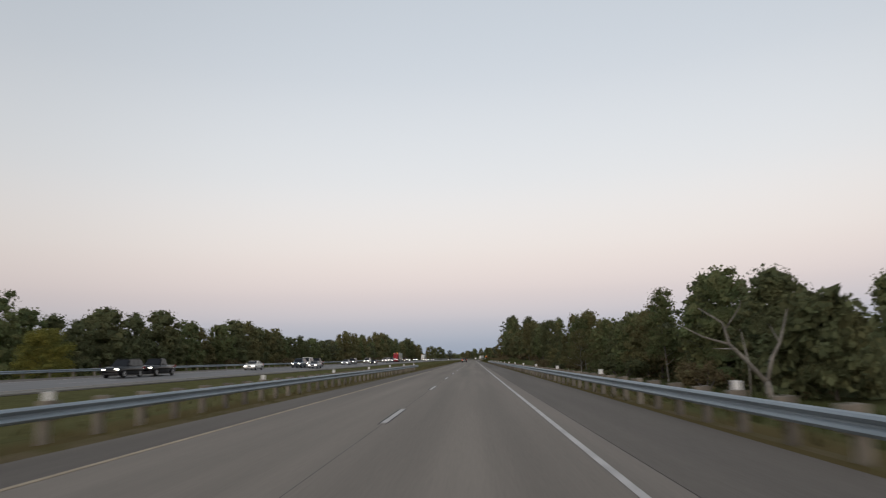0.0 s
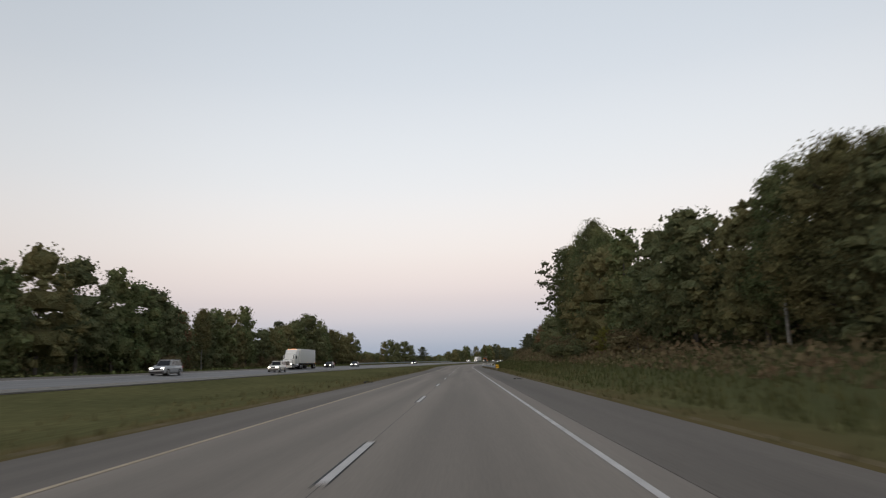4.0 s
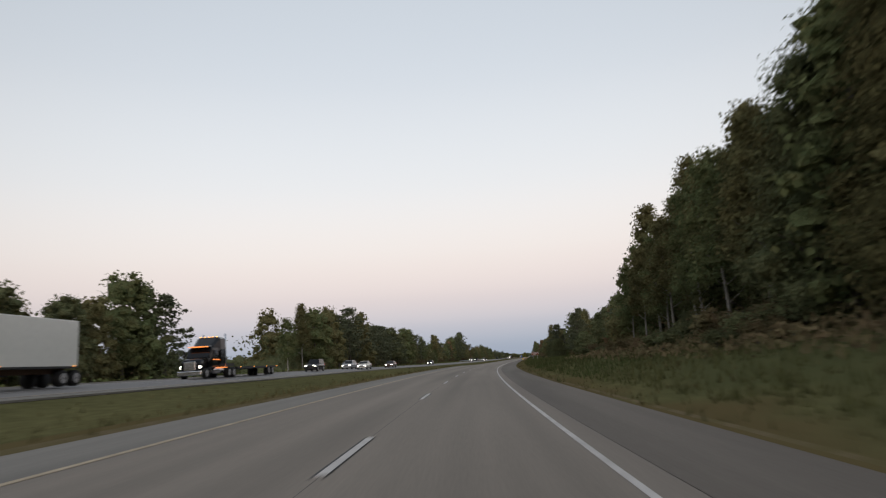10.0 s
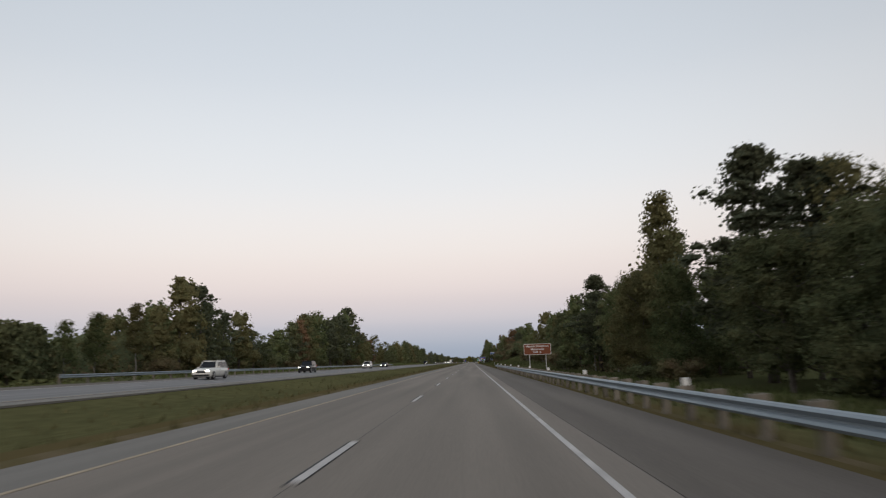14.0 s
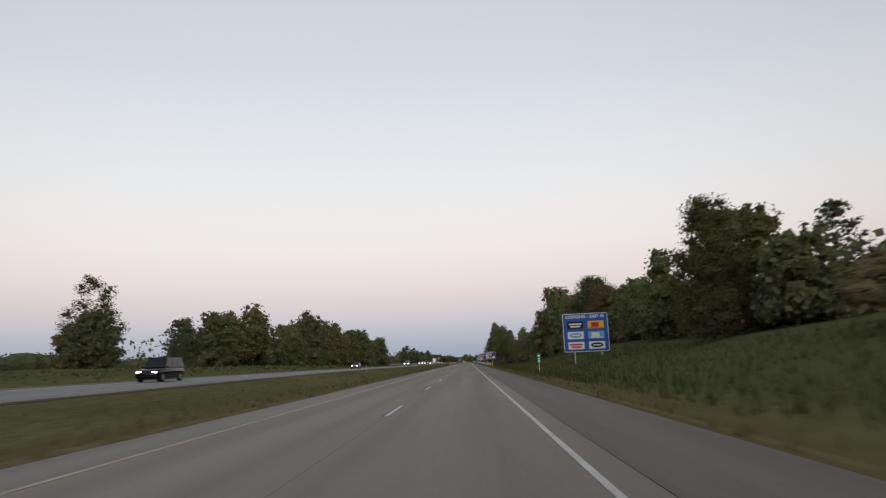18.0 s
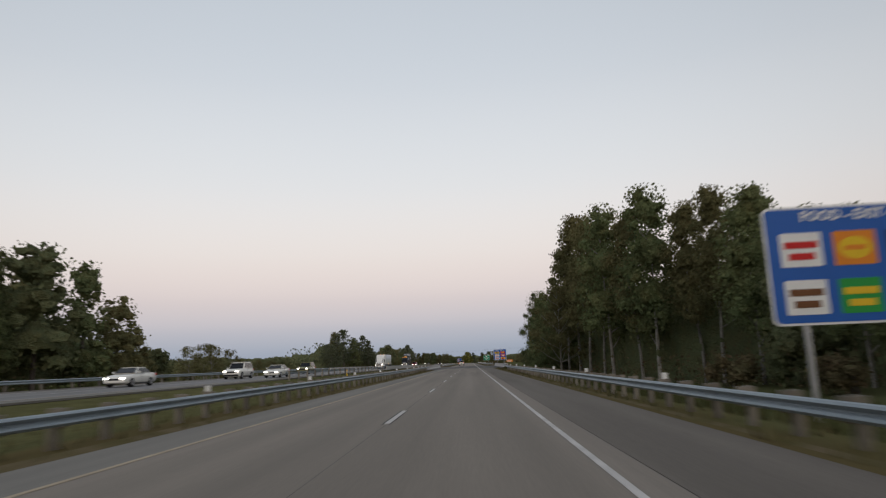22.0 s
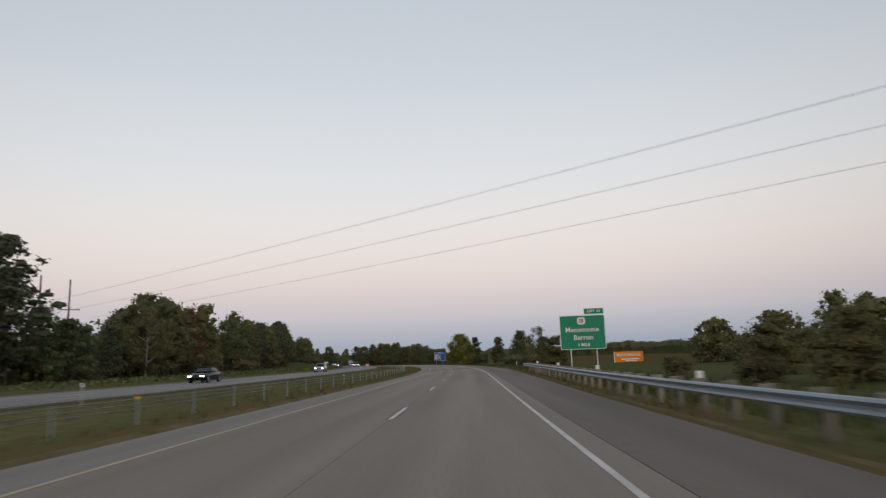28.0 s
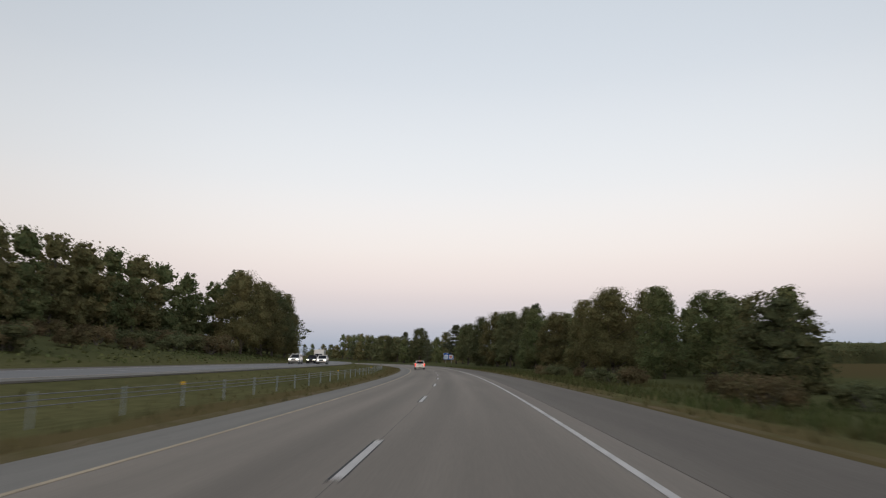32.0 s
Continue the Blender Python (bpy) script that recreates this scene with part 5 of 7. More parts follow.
def semi(colour, load, label, m):
    """A tractor with a sleeper and a box trailer, a low flatbed, or a car-carrier frame."""
    t = thing("semi_truck", label, "truck", "", m)
    paint = PAINT[colour]
    part("hood", loft(((5.6, 0.95, 0.75, 1.95, 0.9), (6.6, 0.92, 0.75, 1.85, 0.85), (7.1, 0.85, 0.80, 1.60, 0.8))), paint, t, smooth=True)
    part("cab", loft(((3.6, 1.2, 0.8, 3.0, 0.92), (4.8, 1.2, 0.8, 2.95, 0.9), (5.6, 1.12, 0.8, 1.98, 0.9))), paint, t)
    part("sleeper", loft(((1.9, 1.24, 0.8, 3.95, 0.9), (3.0, 1.24, 0.8, 3.95, 0.9), (4.3, 1.1, 0.9, 3.1, 0.8))), paint, t)
    part("grille", box(0, 7.1, 1.2, 1.1, 0.08, 0.8, 0.03), CHROME, t)
    part("bumper", box(0, 7.1, 0.55, 2.3, 0.25, 0.4, 0.06), CHROME if colour == "black" else paint, t)
    glass_pane("windscreen", ((-1.02, 5.52, 2.05), (1.02, 5.52, 2.05), (0.98, 4.86, 2.85), (-0.98, 4.86, 2.85)), t)
    for sx in (-1, 1):
        part("side_window", box(sx * 1.21, 4.3, 2.35, 0.03, 0.8, 0.6), GLASS, t)
        part("head_lamp", box(sx * 0.80, 6.98, 1.1, 0.32, 0.14, 0.22, 0.03), HEAD, t)
        part("mirror", box(sx * 1.45, 5.1, 2.3, 0.16, 0.08, 0.6, 0.02), TRIM, t)
        part("fuel_tank", tube(((sx * 0.95, 2.4, 0.75), (sx * 0.95, 4.2, 0.75)), (0.32, 0.32), 12), CHROME, t, smooth=True)
        wheel(t, sx * 1.02, 6.05, 0.5, 0.3)
        for y in (0.9, 2.0 - 2.3, -0.3 - 10.6, -0.3 - 11.9):
            wheel(t, sx * 0.98, y, 0.5, 0.52)
    for x in (-0.8, -0.4, 0, 0.4, 0.8):
        part("marker_lamp", box(x, 3.0, 3.97, 0.14, 0.08, 0.06), AMBER, t)
    part("chassis", box(0, -1.5, 0.85, 0.9, 11, 0.22), TRIM, t)
    if load == "box":
        part("trailer_box", box(0, -5.4, 2.62, 2.58, 13.6, 2.85, 0.04), PAINT["white"], t, "white ribbed trailer box")
        part("trailer_sill", box(0, -5.4, 1.16, 2.58, 13.6, 0.12), TRIM, t)
        for sx in (-1, 1):
            if colour == "red":
                part("side_skirt", box(sx * 1.24, -5.2, 0.78, 0.05, 6.4, 0.62), PAINT["white"], t)
            else:
                part("underframe_rail", box(sx * 0.62, -6.0, 0.95, 0.14, 11.6, 0.30), PAINT["brown"], t, "rusty red underframe rail")
            part("tail_lamp", box(sx * 1.1, -12.22, 1.18, 0.3, 0.03, 0.1), TAIL, t)
            for y in (-11.8, -5.2, 1.0):
                part("marker_lamp", box(sx * 1.30, y, 1.22, 0.02, 0.12, 0.06), AMBER, t)
        part("rear_door", box(0, -12.21, 2.62, 2.46, 0.03, 2.7, 0.01), SIGN_BACK, t)
        part("landing_gear", box(0, -0.6, 0.55, 1.6, 0.12, 1.0), TRIM, t)
    elif load == "flat":
        part("flat_deck", box(0, -7.6, 0.92, 2.55, 13.0, 0.22), TRIM, t, "low empty flatbed deck")
        part("sun_visor", box(0, 5.05, 3.0, 2.1, 0.5, 0.06, 0.02), CHROME, t)
        part("visor_lamp_strip", box(0, 5.32, 2.97, 1.9, 0.04, 0.10), AMBER_STRIP, t, "amber lamp strip along the visor")
        for sx in (-1, 1):
            part("cab_lamp_strip", box(sx * 1.26, 4.2, 1.75, 0.03, 1.5, 0.07), AMBER_STRIP, t, "amber lamp strip below the cab window")
            part("step_lamp_strip", box(sx * 1.30, 3.0, 0.98, 0.03, 2.6, 0.08), AMBER_STRIP, t, "amber lamp strip along the fuel tank")
            part("exhaust_stack", tube(((sx * 1.12, 1.7, 1.0), (sx * 1.12, 1.7, 4.3)), (0.09, 0.09), 8), CHROME, t, smooth=True)
            for y in (-2.0, -6.0, -10.0, -13.6):
                part("marker_lamp", box(sx * 1.29, y, 0.98, 0.02, 0.14, 0.07), AMBER, t)
        part("gooseneck", box(0, -0.4, 1.25, 1.2, 3.0, 0.3), TRIM, t)
        for x in (-1, -0.5, 0, 0.5, 1):
            part("marker_lamp", box(x, 1.9, 3.3, 0.12, 0.06, 0.06), AMBER, t)
    else:
        for y in (-11.8, -8.6, -5.4, -2.2, 0.6):
            for sx in (-1, 1):
                part("carrier_post", box(sx * 1.2, y, 2.4, 0.12, 0.16, 3.0), TRIM, t)
        for z, tilt in ((1.1, 0), (2.6, 2), (3.9, -1)):
            bm = box(0, -5.6, 0, 2.5, 12.4, 0.12)
            bm.transform(Matrix.Translation((0, 0, z)) @ pose(0, 0, 0, tilt * 0.5, 0, 0))
            part("carrier_deck", bm, TRIM, t)
        for y, z, col in ((-9.6, 1.2, "grey"), (-4.4, 1.2, "silver"), (-9.4, 2.75, "white"), (-4.2, 2.65, "black"), (-1.6, 4.0, "grey"), (-8.2, 4.0, "black")):
            part("carried_car", loft(((y - 2.2, 0.85, z + 0.2, z + 0.9, 0.85), (y - 1.2, 0.9, z + 0.2, z + 1.35, 0.7), (y + 0.6, 0.9, z + 0.2, z + 1.35, 0.7), (y + 1.3, 0.9, z + 0.2, z + 0.95, 0.85), (y + 2.2, 0.8, z + 0.25, z + 0.75, 0.85))), PAINT[col], t)
    return t


def box_truck(colour, label, m):
    t = thing("box_truck", label, "truck", "", m)
    part("cab", loft(((1.4, 1.05, 0.6, 2.35, 0.85), (2.4, 1.05, 0.6, 2.30, 0.85), (3.1, 1.03, 0.6, 1.5, 0.9), (3.9, 0.95, 0.6, 1.25, 0.85))), PAINT["white"], t)
    glass_pane("windscreen", ((-0.9, 3.08, 1.52), (0.9, 3.08, 1.52), (0.82, 2.48, 2.2), (-0.82, 2.48, 2.2)), t)
    part("cargo_box", box(0, -1.3, 2.0, 2.35, 5.2, 2.5, 0.04), PAINT[colour], t)
    part("box_front_panel", box(0, 1.32, 2.5, 1.7, 0.03, 1.0), SIGN_WHITE, t)
    part("chassis", box(0, -1.0, 0.62, 0.9, 6.4, 0.2), TRIM, t)
    for sx in (-1, 1):
        part("head_lamp", box(sx * 0.72, 3.86, 0.95, 0.3, 0.14, 0.2, 0.03), HEAD, t)
        wheel(t, sx * 0.92, 2.9, 0.4, 0.25)
        wheel(t, sx * 0.92, -2.2, 0.4, 0.4)
    return t


def oncoming(s, lane):
    lat = opp_edge(s) - (3.4 if lane == "n" else 6.9)
    return site(s, lat, opp_z(s, lat) + 0.005, 180)


FLEET = {
    "suv": ((66, "f", "black"), (221, "f", "white"), (134, "f", "bluegrey"), (194, "f", "grey"), (266, "f", "white"), (285, "f", "blue"), (339, "f", "tan"), (404, "f", "silver"),
            (438, "n", "white"), (807, "f", "white"), (914, "f", "black"), (1303, "f", "white"), (1201, "f", "white"), (1241, "f", "black"), (1709, "n", "white"), (1783, "n", "white"),
            (1857, "f", "white"), (1888, "f", "gold"), (2563, "f", "silver"), (2720, "f", "white"), (2732, "n", "white"), (2744, "f", "black")),
    "pickup": ((73, "f", "black"), (149, "f", "black"), (274, "f", "white"), (2609, "f", "tan")),
    "sedan": ((106, "f", "white"), (133, "n", "silver"), (184, "f", "silver"), (212, "n", "black"), (309, "f", "grey"), (349, "f", "black"), (364, "f", "white"), (490, "f", "black"),
              (517, "f", "grey"), (615, "f", "black"), (933, "n", "white"), (958, "n", "brown"), (1041, "f", "black"), (1336, "f", "black"), (1617, "f", "grey"),
              (1833, "f", "white"), (1860, "n", "white"), (2335, "f", "black"), (2616, "n", "black")),
    "van": ((140, "f", "white"), (1517, "f", "black"), (2092, "f", "red")),
    "wagon": ((936, "f", "silver"), (2397, "f", "silver")),
}
PLAIN = {"suv": "sport utility car", "pickup": "pickup truck", "sedan": "sedan", "van": "van", "wagon": "estate car"}
TINT = {"bluegrey": "blue-grey", "blue": "dark blue", "gold": "olive-gold"}
made = {}
for kind, rows in FLEET.items():
    for s, lane, colour in rows:
        m = oncoming(s, lane)
        if (kind, colour) in made:
            copy_thing(made[kind, colour], m)
        else:
            made[kind, colour] = car(kind, colour, "%s %s with lit headlamps on the far carriageway" % (TINT.get(colour, colour), PLAIN[kind]), {"suv": "suv", "pickup": "pickup_truck", "sedan": "sedan", "van": "van", "wagon": "estate_car"}[kind], m)
first = semi("white", "box", "oncoming white semi truck with a white box trailer", oncoming(462, "f"))
copy_thing(first, oncoming(1979, "f"))
semi("red", "box", "oncoming red semi truck with a white box trailer", oncoming(307, "f"))
semi("black", "flat", "oncoming black tractor with a low empty flatbed and amber lamps", oncoming(880, "f"))
copy_thing(first, oncoming(842.5, "f"))
semi("black", "carrier", "oncoming car carrier loaded with parked cars", oncoming(2052, "f"))
box_truck("white", "white box truck among queueing traffic", oncoming(2760, "f"))
full_size_suv("black", "black full-size sport utility car with red tail lamps", "suv", site(268.4, -1.72, road_z(268.4, -1.72) + 0.005))
full_size_suv("white", "white full-size sport utility car with a green plate", "suv", site(2048.6, -1.98, road_z(2048.6, -1.98) + 0.005))
car("wagon", "white", "white minivan ahead on the curve", "minivan", site(2725, -1.7, road_z(2725, -1.7) + 0.005), True)


# ---- woods: the front row's place along the road, distance out and height of the tops above the road ----
WOODS_R = (
    (46, 25, 5.1), (54, 25, 7.8), (67, 26, 9.4), (88, 26, 9.6), (107, 27, 7.9), (128, 27, 8.1), (137, 28, 7.8), (146, 28, 6.9), (156, 28, 11.6), (167, 29, 12.7),
    (198, 30, 11.4), (234, 33, 8.7), (242, 33, 14.9), (253, 34, 9.3), (267, 33, 15.1), (290, 31, 15.6), (299, 31, 14.5), (306, 30, 17), (314, 29, 18), (325, 28, 20.6),
    (343, 27, 15.7), (362, 25, 12.7), (375, 24, 13.7), (391, 23, 15.1), (409, 21, 16.9), (419, 20, 16.1), (447, 27, 23.5), (468, 29, 30.2), (501, 29, 29.9), (515, 30, 32.4),
)
WOODS_R += (
    (578, 32, 16.6), (589, 33, 15.8), (604, 33, 18.9), (620, 33, 14.9), (627, 34, 12), (665, 33, 9.7), (688, 32, 9.9), (697, 32, 4.5), (705, 31, 9.1), (713, 31, 13.7),
    (722, 31, 18.1), (736, 30, 18.3), (750, 27, 20.4), (773, 24, 15.1), (785, 24, 17.3), (798, 23, 15.4), (809, 23, 16.9), (826, 22, 14.1), (847, 21, 19), (862, 22, 18),
    (880, 23, 19.8), (902, 24, 19.8), (938, 26, 11.6), (948, 26, 12.7), (961, 27, 11), (978, 27, 11), (1004, 29, 8), (1073, 32, 8.7), (1082, 33, 18.4), (1090, 33, 10.6),
)
WOODS_R += (
    (1108, 33, 11.8), (1118, 33, 15.7), (1126, 34, 19.6), (1143, 34, 23.4), (1160, 31, 21.8), (1170, 29, 14.8), (1186, 25, 17.6), (1194, 24, 18.1), (1205, 24, 18.2), (1216, 24, 12.9),
    (1229, 24, 9.8), (1240, 24, 11.1), (1254, 24, 15.7), (1276, 24, 14.3), (1283, 23, 11.9), (1312, 23, 12.8), (1327, 23, 14.3), (1376, 22, 14.1), (1397, 21, 12.5), (1415, 21, 13.5),
    (1428, 21, 8.9), (1436, 21, 12.7), (1453, 20, 15.3), (1472, 20, 9.9), (1511, 23, 12.2), (1520, 23, 13.6), (1537, 24, 13), (1556, 26, 12.1), (1592, 26, 15.5), (1606, 25, 14.6),
)
WOODS_R += (
    (1618, 25, 15.3), (1632, 25, 18.7), (1645, 25, 20.2), (1664, 27, 12.1), (1678, 28, 9.3), (1690, 29, 10.2), (1700, 29, 13.7), (1707, 30, 13.3), (1749, 29, 12.4), (1757, 28, 12.2),
    (1770, 28, 13.2), (1781, 28, 11.8), (1794, 28, 14.9), (1827, 27, 16.3), (1841, 26, 15.4), (1850, 26, 17.6), (1862, 23, 21), (1873, 20, 21.4), (1885, 19, 22.4), (1894, 19, 24.6),
    (1908, 18, 12.8), (1924, 18, 14.6), (1937, 17, 16.3), (1977, 21, 19.4), (2009, 24, 12), (2091, 31, 13.7),
)
WOODS_L = (
    (85, -60, 10.3), (97, -60, 8.3), (110, -60, 10), (130, -60, 12.1), (144, -60, 10.9), (163, -60, 11), (173, -60, 12.7), (184, -60, 12.9), (211, -60, 12.2), (236, -59, 10.9),
    (255, -59, 10.5), (266, -58, 9.7), (278, -58, 10.9), (289, -58, 10.2), (310, -57, 15.2), (324, -56, 14.6), (332, -56, 10.3), (339, -56, 13.3), (353, -55, 13.6), (363, -55, 10.2),
    (387, -54, 17.8), (404, -54, 15), (413, -54, 18.4), (422, -54, 18.1), (432, -54, 17.8), (444, -54, 16.3), (452, -55, 14.2), (471, -55, 14.5), (500, -55, 17.3), (515, -55, 12.4),
)
WOODS_L += (
    (523, -55, 13.4), (558, -54, 19.5), (598, -54, 15.7), (610, -54, 14.7), (617, -53, 15.5), (631, -53, 13.1), (646, -53, 7.1), (660, -53, 7.2), (668, -53, 7.4), (677, -53, 5.3),
    (687, -52, 7), (699, -52, 9), (719, -52, 13.4), (727, -52, 11.5), (736, -51, 13.6), (750, -51, 12.2), (759, -50, 7.2), (776, -49, 5.3), (792, -49, 7.2), (802, -48, 8.3),
    (820, -47, 10.5), (852, -46, 12.1), (860, -45, 11.7), (875, -45, 11.5), (886, -44, 11.1), (897, -44, 14.9), (908, -44, 13.4), (936, -44, 15.3), (950, -45, 14.8), (963, -45, 13.1),
)
WOODS_L += (
    (973, -45, 17.1), (988, -43, 17.3), (998, -43, 16.2), (1006, -42, 18.9), (1017, -42, 17.4), (1042, -43, 15.3), (1052, -43, 15.6), (1062, -44, 15.6), (1076, -44, 15.7), (1088, -44, 13.6),
    (1103, -44, 16.5), (1125, -45, 16.6), (1142, -45, 15.3), (1156, -45, 14.5), (1164, -45, 12.6), (1177, -46, 10), (1203, -46, 7.1), (1221, -47, 9.3), (1236, -49, 11.8), (1246, -51, 12.4),
    (1260, -53, 19), (1270, -53, 19), (1283, -53, 14.3), (1296, -54, 15.2), (1307, -54, 11.1), (1321, -54, 5.6), (1331, -54, 12.5), (1344, -54, 15.7), (1378, -55, 21.1), (1387, -55, 22),
)
WOODS_L += (
    (1416, -54, 22.2), (1427, -54, 24), (1438, -54, 27.8), (1446, -54, 26.5), (1457, -54, 17.6), (1468, -54, 14.6), (1476, -53, 18.2), (1483, -53, 15.7), (1494, -53, 15), (1509, -53, 17.2),
    (1521, -54, 14.1), (1533, -54, 7.2), (1548, -54, 9.5), (1556, -55, 13.8), (1565, -55, 15.8), (1587, -54, 7.7), (1606, -54, 14), (1618, -54, 15.2), (1632, -53, 17.9), (1639, -53, 15.8),
    (1650, -53, 9.6), (1659, -53, 13.9), (1668, -52, 12.9), (1685, -52, 19.9), (1695, -52, 19.4), (1710, -52, 18.2), (1720, -52, 18.6), (1738, -53, 18.7), (1757, -53, 14.7), (1777, -53, 17.6),
)
WOODS_L += (
    (1794, -53, 18.7), (1804, -52, 19.1), (1815, -52, 17.8), (1827, -52, 15.3), (1854, -51, 15.9), (1861, -50, 17.2), (1871, -50, 16.4), (1880, -50, 12.6), (1895, -51, 5.3), (2048, -53, 9.8),
    (2059, -53, 15.3), (2074, -53, 17.5), (2083, -50, 13.7), (2099, -46, 13.2), (2122, -46, 7), (2137, -47, 7.4), (2161, -47, 8.2), (2193, -48, 13.5), (2228, -48, 11), (2298, -49, 8.4),
    (2311, -49, 12.2), (2324, -49, 14.7), (2340, -50, 16.9), (2356, -50, 8.3), (2368, -50, 8.4), (2383, -51, 14.2), (2391, -51, 14.3), (2416, -52, 15.1), (2433, -52, 12.6), (2442, -52, 15.4),
)
WOODS_L += (
    (2454, -52, 14), (2464, -53, 14.8), (2483, -53, 15.5), (2515, -53, 16.3), (2528, -54, 17.9), (2540, -54, 19.2), (2555, -54, 19), (2575, -55, 20.2), (2598, -56, 19.7), (2613, -56, 17.3),
    (2628, -56, 17.8), (2642, -56, 20.6), (2658, -56, 21), (2677, -53, 17.1), (2689, -51, 18), (2698, -48, 16.2), (2717, -44, 15), (2738, -39, 17.2),
)

WOODS_L = [r for r in WOODS_L if not (640 <= r[0] <= 858 or 912 < r[0] < 955 or 1450 < r[0] < 1595 or r[0] > 2670)]
WOODS_L = [(s, l, z * (1.12 if s < 130 else 1.0)) for s, l, z in WOODS_L]
WOODS_L = sorted(WOODS_L + [(1454, -52, 17.1), (1460, -52, 14.3), (1466, -53, 13.6), (1473, -52, 17.2), (1480, -53, 14.6), (1492, -52, 14.6), (2679, -55, 18), (2687, -55, 18.6), (2695, -55, 19.2), (2703, -55, 19.4), (2711, -54, 19.6),
                            (2720, -53, 19.8), (2730, -52, 19.8), (2740, -50, 19), (2752, -47, 18.5)])
WOODS_R = [r for r in WOODS_R if not (615 <= r[0] <= 711 or 1945 <= r[0] <= 2100 or 1165 <= r[0] <= 1208 or 1390 <= r[0] <= 1530 or 165 < r[0] < 285 or 1820 < r[0] < 1830 or 915 < r[0] < 1080)]
WOODS_R = [(s, l, 12 if s == 1082 else z) for s, l, z in WOODS_R]
WOODS_R = sorted(WOODS_R + [(1827, 27, 10.5), (1900, 18, 20), (1904, 21, 18), (1947, 18, 14.5), (924, 25, 9.6), (932, 25, 9.8), (940, 26, 11.2), (948, 26, 11.8), (956, 27, 11.4),
                            (964, 27, 11.2), (972, 28, 11), (981, 28, 11.2), (989, 28, 10.8), (1509, 25, 9.5), (1515, 26, 13), (1521, 26, 14), (1530, 26, 12.6)])


def spray_corners(c, out, size, flat, rng):
    """Four corners for each leaf spray: kites that lie like shingles on the crown, facing roughly outward."""
    n = len(c)
    nrm = out + rng.normal(size=(n, 3)) * 0.8
    nrm[:, 2] += flat
    nrm /= np.linalg.norm(nrm, axis=1)[:, None] + 1e-9
    a = rng.normal(size=(n, 3))
    a -= (a * nrm).sum(1)[:, None] * nrm
    a /= np.linalg.norm(a, axis=1)[:, None] + 1e-9
    b = np.cross(nrm, a)
    l = (size * rng.uniform(0.55, 1.4, n))[:, None]
    w = l * rng.uniform(0.28, 0.48, n)[:, None]
    droop = nrm * l * rng.uniform(-0.22, 0.05, n)[:, None]
    return np.stack([c - a * l * 0.5 + droop, c - b * w, c + a * l * 0.5 + droop, c + b * w], 1)


def ball(level):
    bm = bmesh.new()
    bmesh.ops.create_icosphere(bm, subdivisions=level, radius=1)
    v = np.array([p.co[:] for p in bm.verts])
    f = np.array([[p.index for p in q.verts] for q in bm.faces])
    bm.free()
    return v, f


COARSE, LUMP = ball(1), ball(0)


def lobe_cores(centres, radii, shape, rng, share=0.86):
    """Uneven solid hearts for the lobes of a crown: vertices and triangles."""
    v, f = shape
    m = len(centres)
    out = np.repeat(v[None], m, 0) * (share * rng.uniform(0.58, 1.16, (m, len(v), 1)))
    out = out * radii[:, None, :] + centres[:, None, :]
    tris = f[None] + (np.arange(m) * len(v))[:, None, None]
    return out.reshape(-1, 3), tris.reshape(-1, 3)


def quads_mesh(name, corners, mats, index=None, solid=None, solid_index=None):
    """Leaf sprays as four-cornered faces, with the triangles of the denser inner foliage after them."""
    n = len(corners)
    co, order = corners.reshape(-1, 3), np.arange(4 * n)
    starts = np.arange(0, 4 * n, 4)
    index = np.zeros(n, dtype=np.int32) if index is None else np.asarray(index)
    if solid is not None:
        co = np.concatenate([co, solid[0]])
        order = np.concatenate([order, solid[1].ravel() + 4 * n])
        starts = np.concatenate([starts, 4 * n + np.arange(0, solid[1].size, 3)])
        index = np.concatenate([index, np.full(len(solid[1]), 1) if solid_index is None else np.asarray(solid_index)])
    me = bpy.data.meshes.new(name)
    me.vertices.add(len(co))
    me.vertices.foreach_set("co", co.astype(np.float32).ravel())
    me.loops.add(len(order))
    me.loops.foreach_set("vertex_index", order.astype(np.int32))
    me.polygons.add(len(starts))
    me.polygons.foreach_set("loop_start", starts.astype(np.int32))
    for mat in mats:
        me.materials.append(mat)
    me.polygons.foreach_set("material_index", index.astype(np.int32))
    me.polygons.foreach_set("use_smooth", np.zeros(len(starts), dtype=bool))
    me.update(calc_edges=True)
    return me


def cloud_mesh(name, centres, size, flat, rng, mat):
    """Leaf sprays at the given places with no common facing, as one mesh."""
    c = np.asarray(centres, dtype=np.float64)
    out = rng.normal(size=(len(c), 3)) + (0, 0, 0.4)
    return quads_mesh(name, spray_corners(c, out, np.full(len(c), size), flat, rng), [mat])


def in_lobes(rng, lobes, n, size):
    """Sprays over the skins of a cluster of ellipsoids, and larger ones inside that close the crown: places, facings, sizes."""
    L0 = np.array(lobes)
    area = (L0[:, 3] * L0[:, 5]) ** 0.9
    core = max(8, n // 14)
    L = L0[rng.choice(len(lobes), size=n + core, p=area / area.sum())]
    d = rng.normal(size=(n + core, 3))
    d /= np.linalg.norm(d, axis=1)[:, None]
    r = np.concatenate([0.58 + 0.52 * rng.uniform(size=n) ** 0.9, rng.uniform(0.1, 0.66, core)])
    sizes = np.concatenate([np.full(n, size), np.full(core, size * 2.7)])
    return L[:, :3] + d * r[:, None] * L[:, 3:6] + rng.normal(size=(n + core, 3)) * (0.6 * size), d, sizes


CROWNS = {}


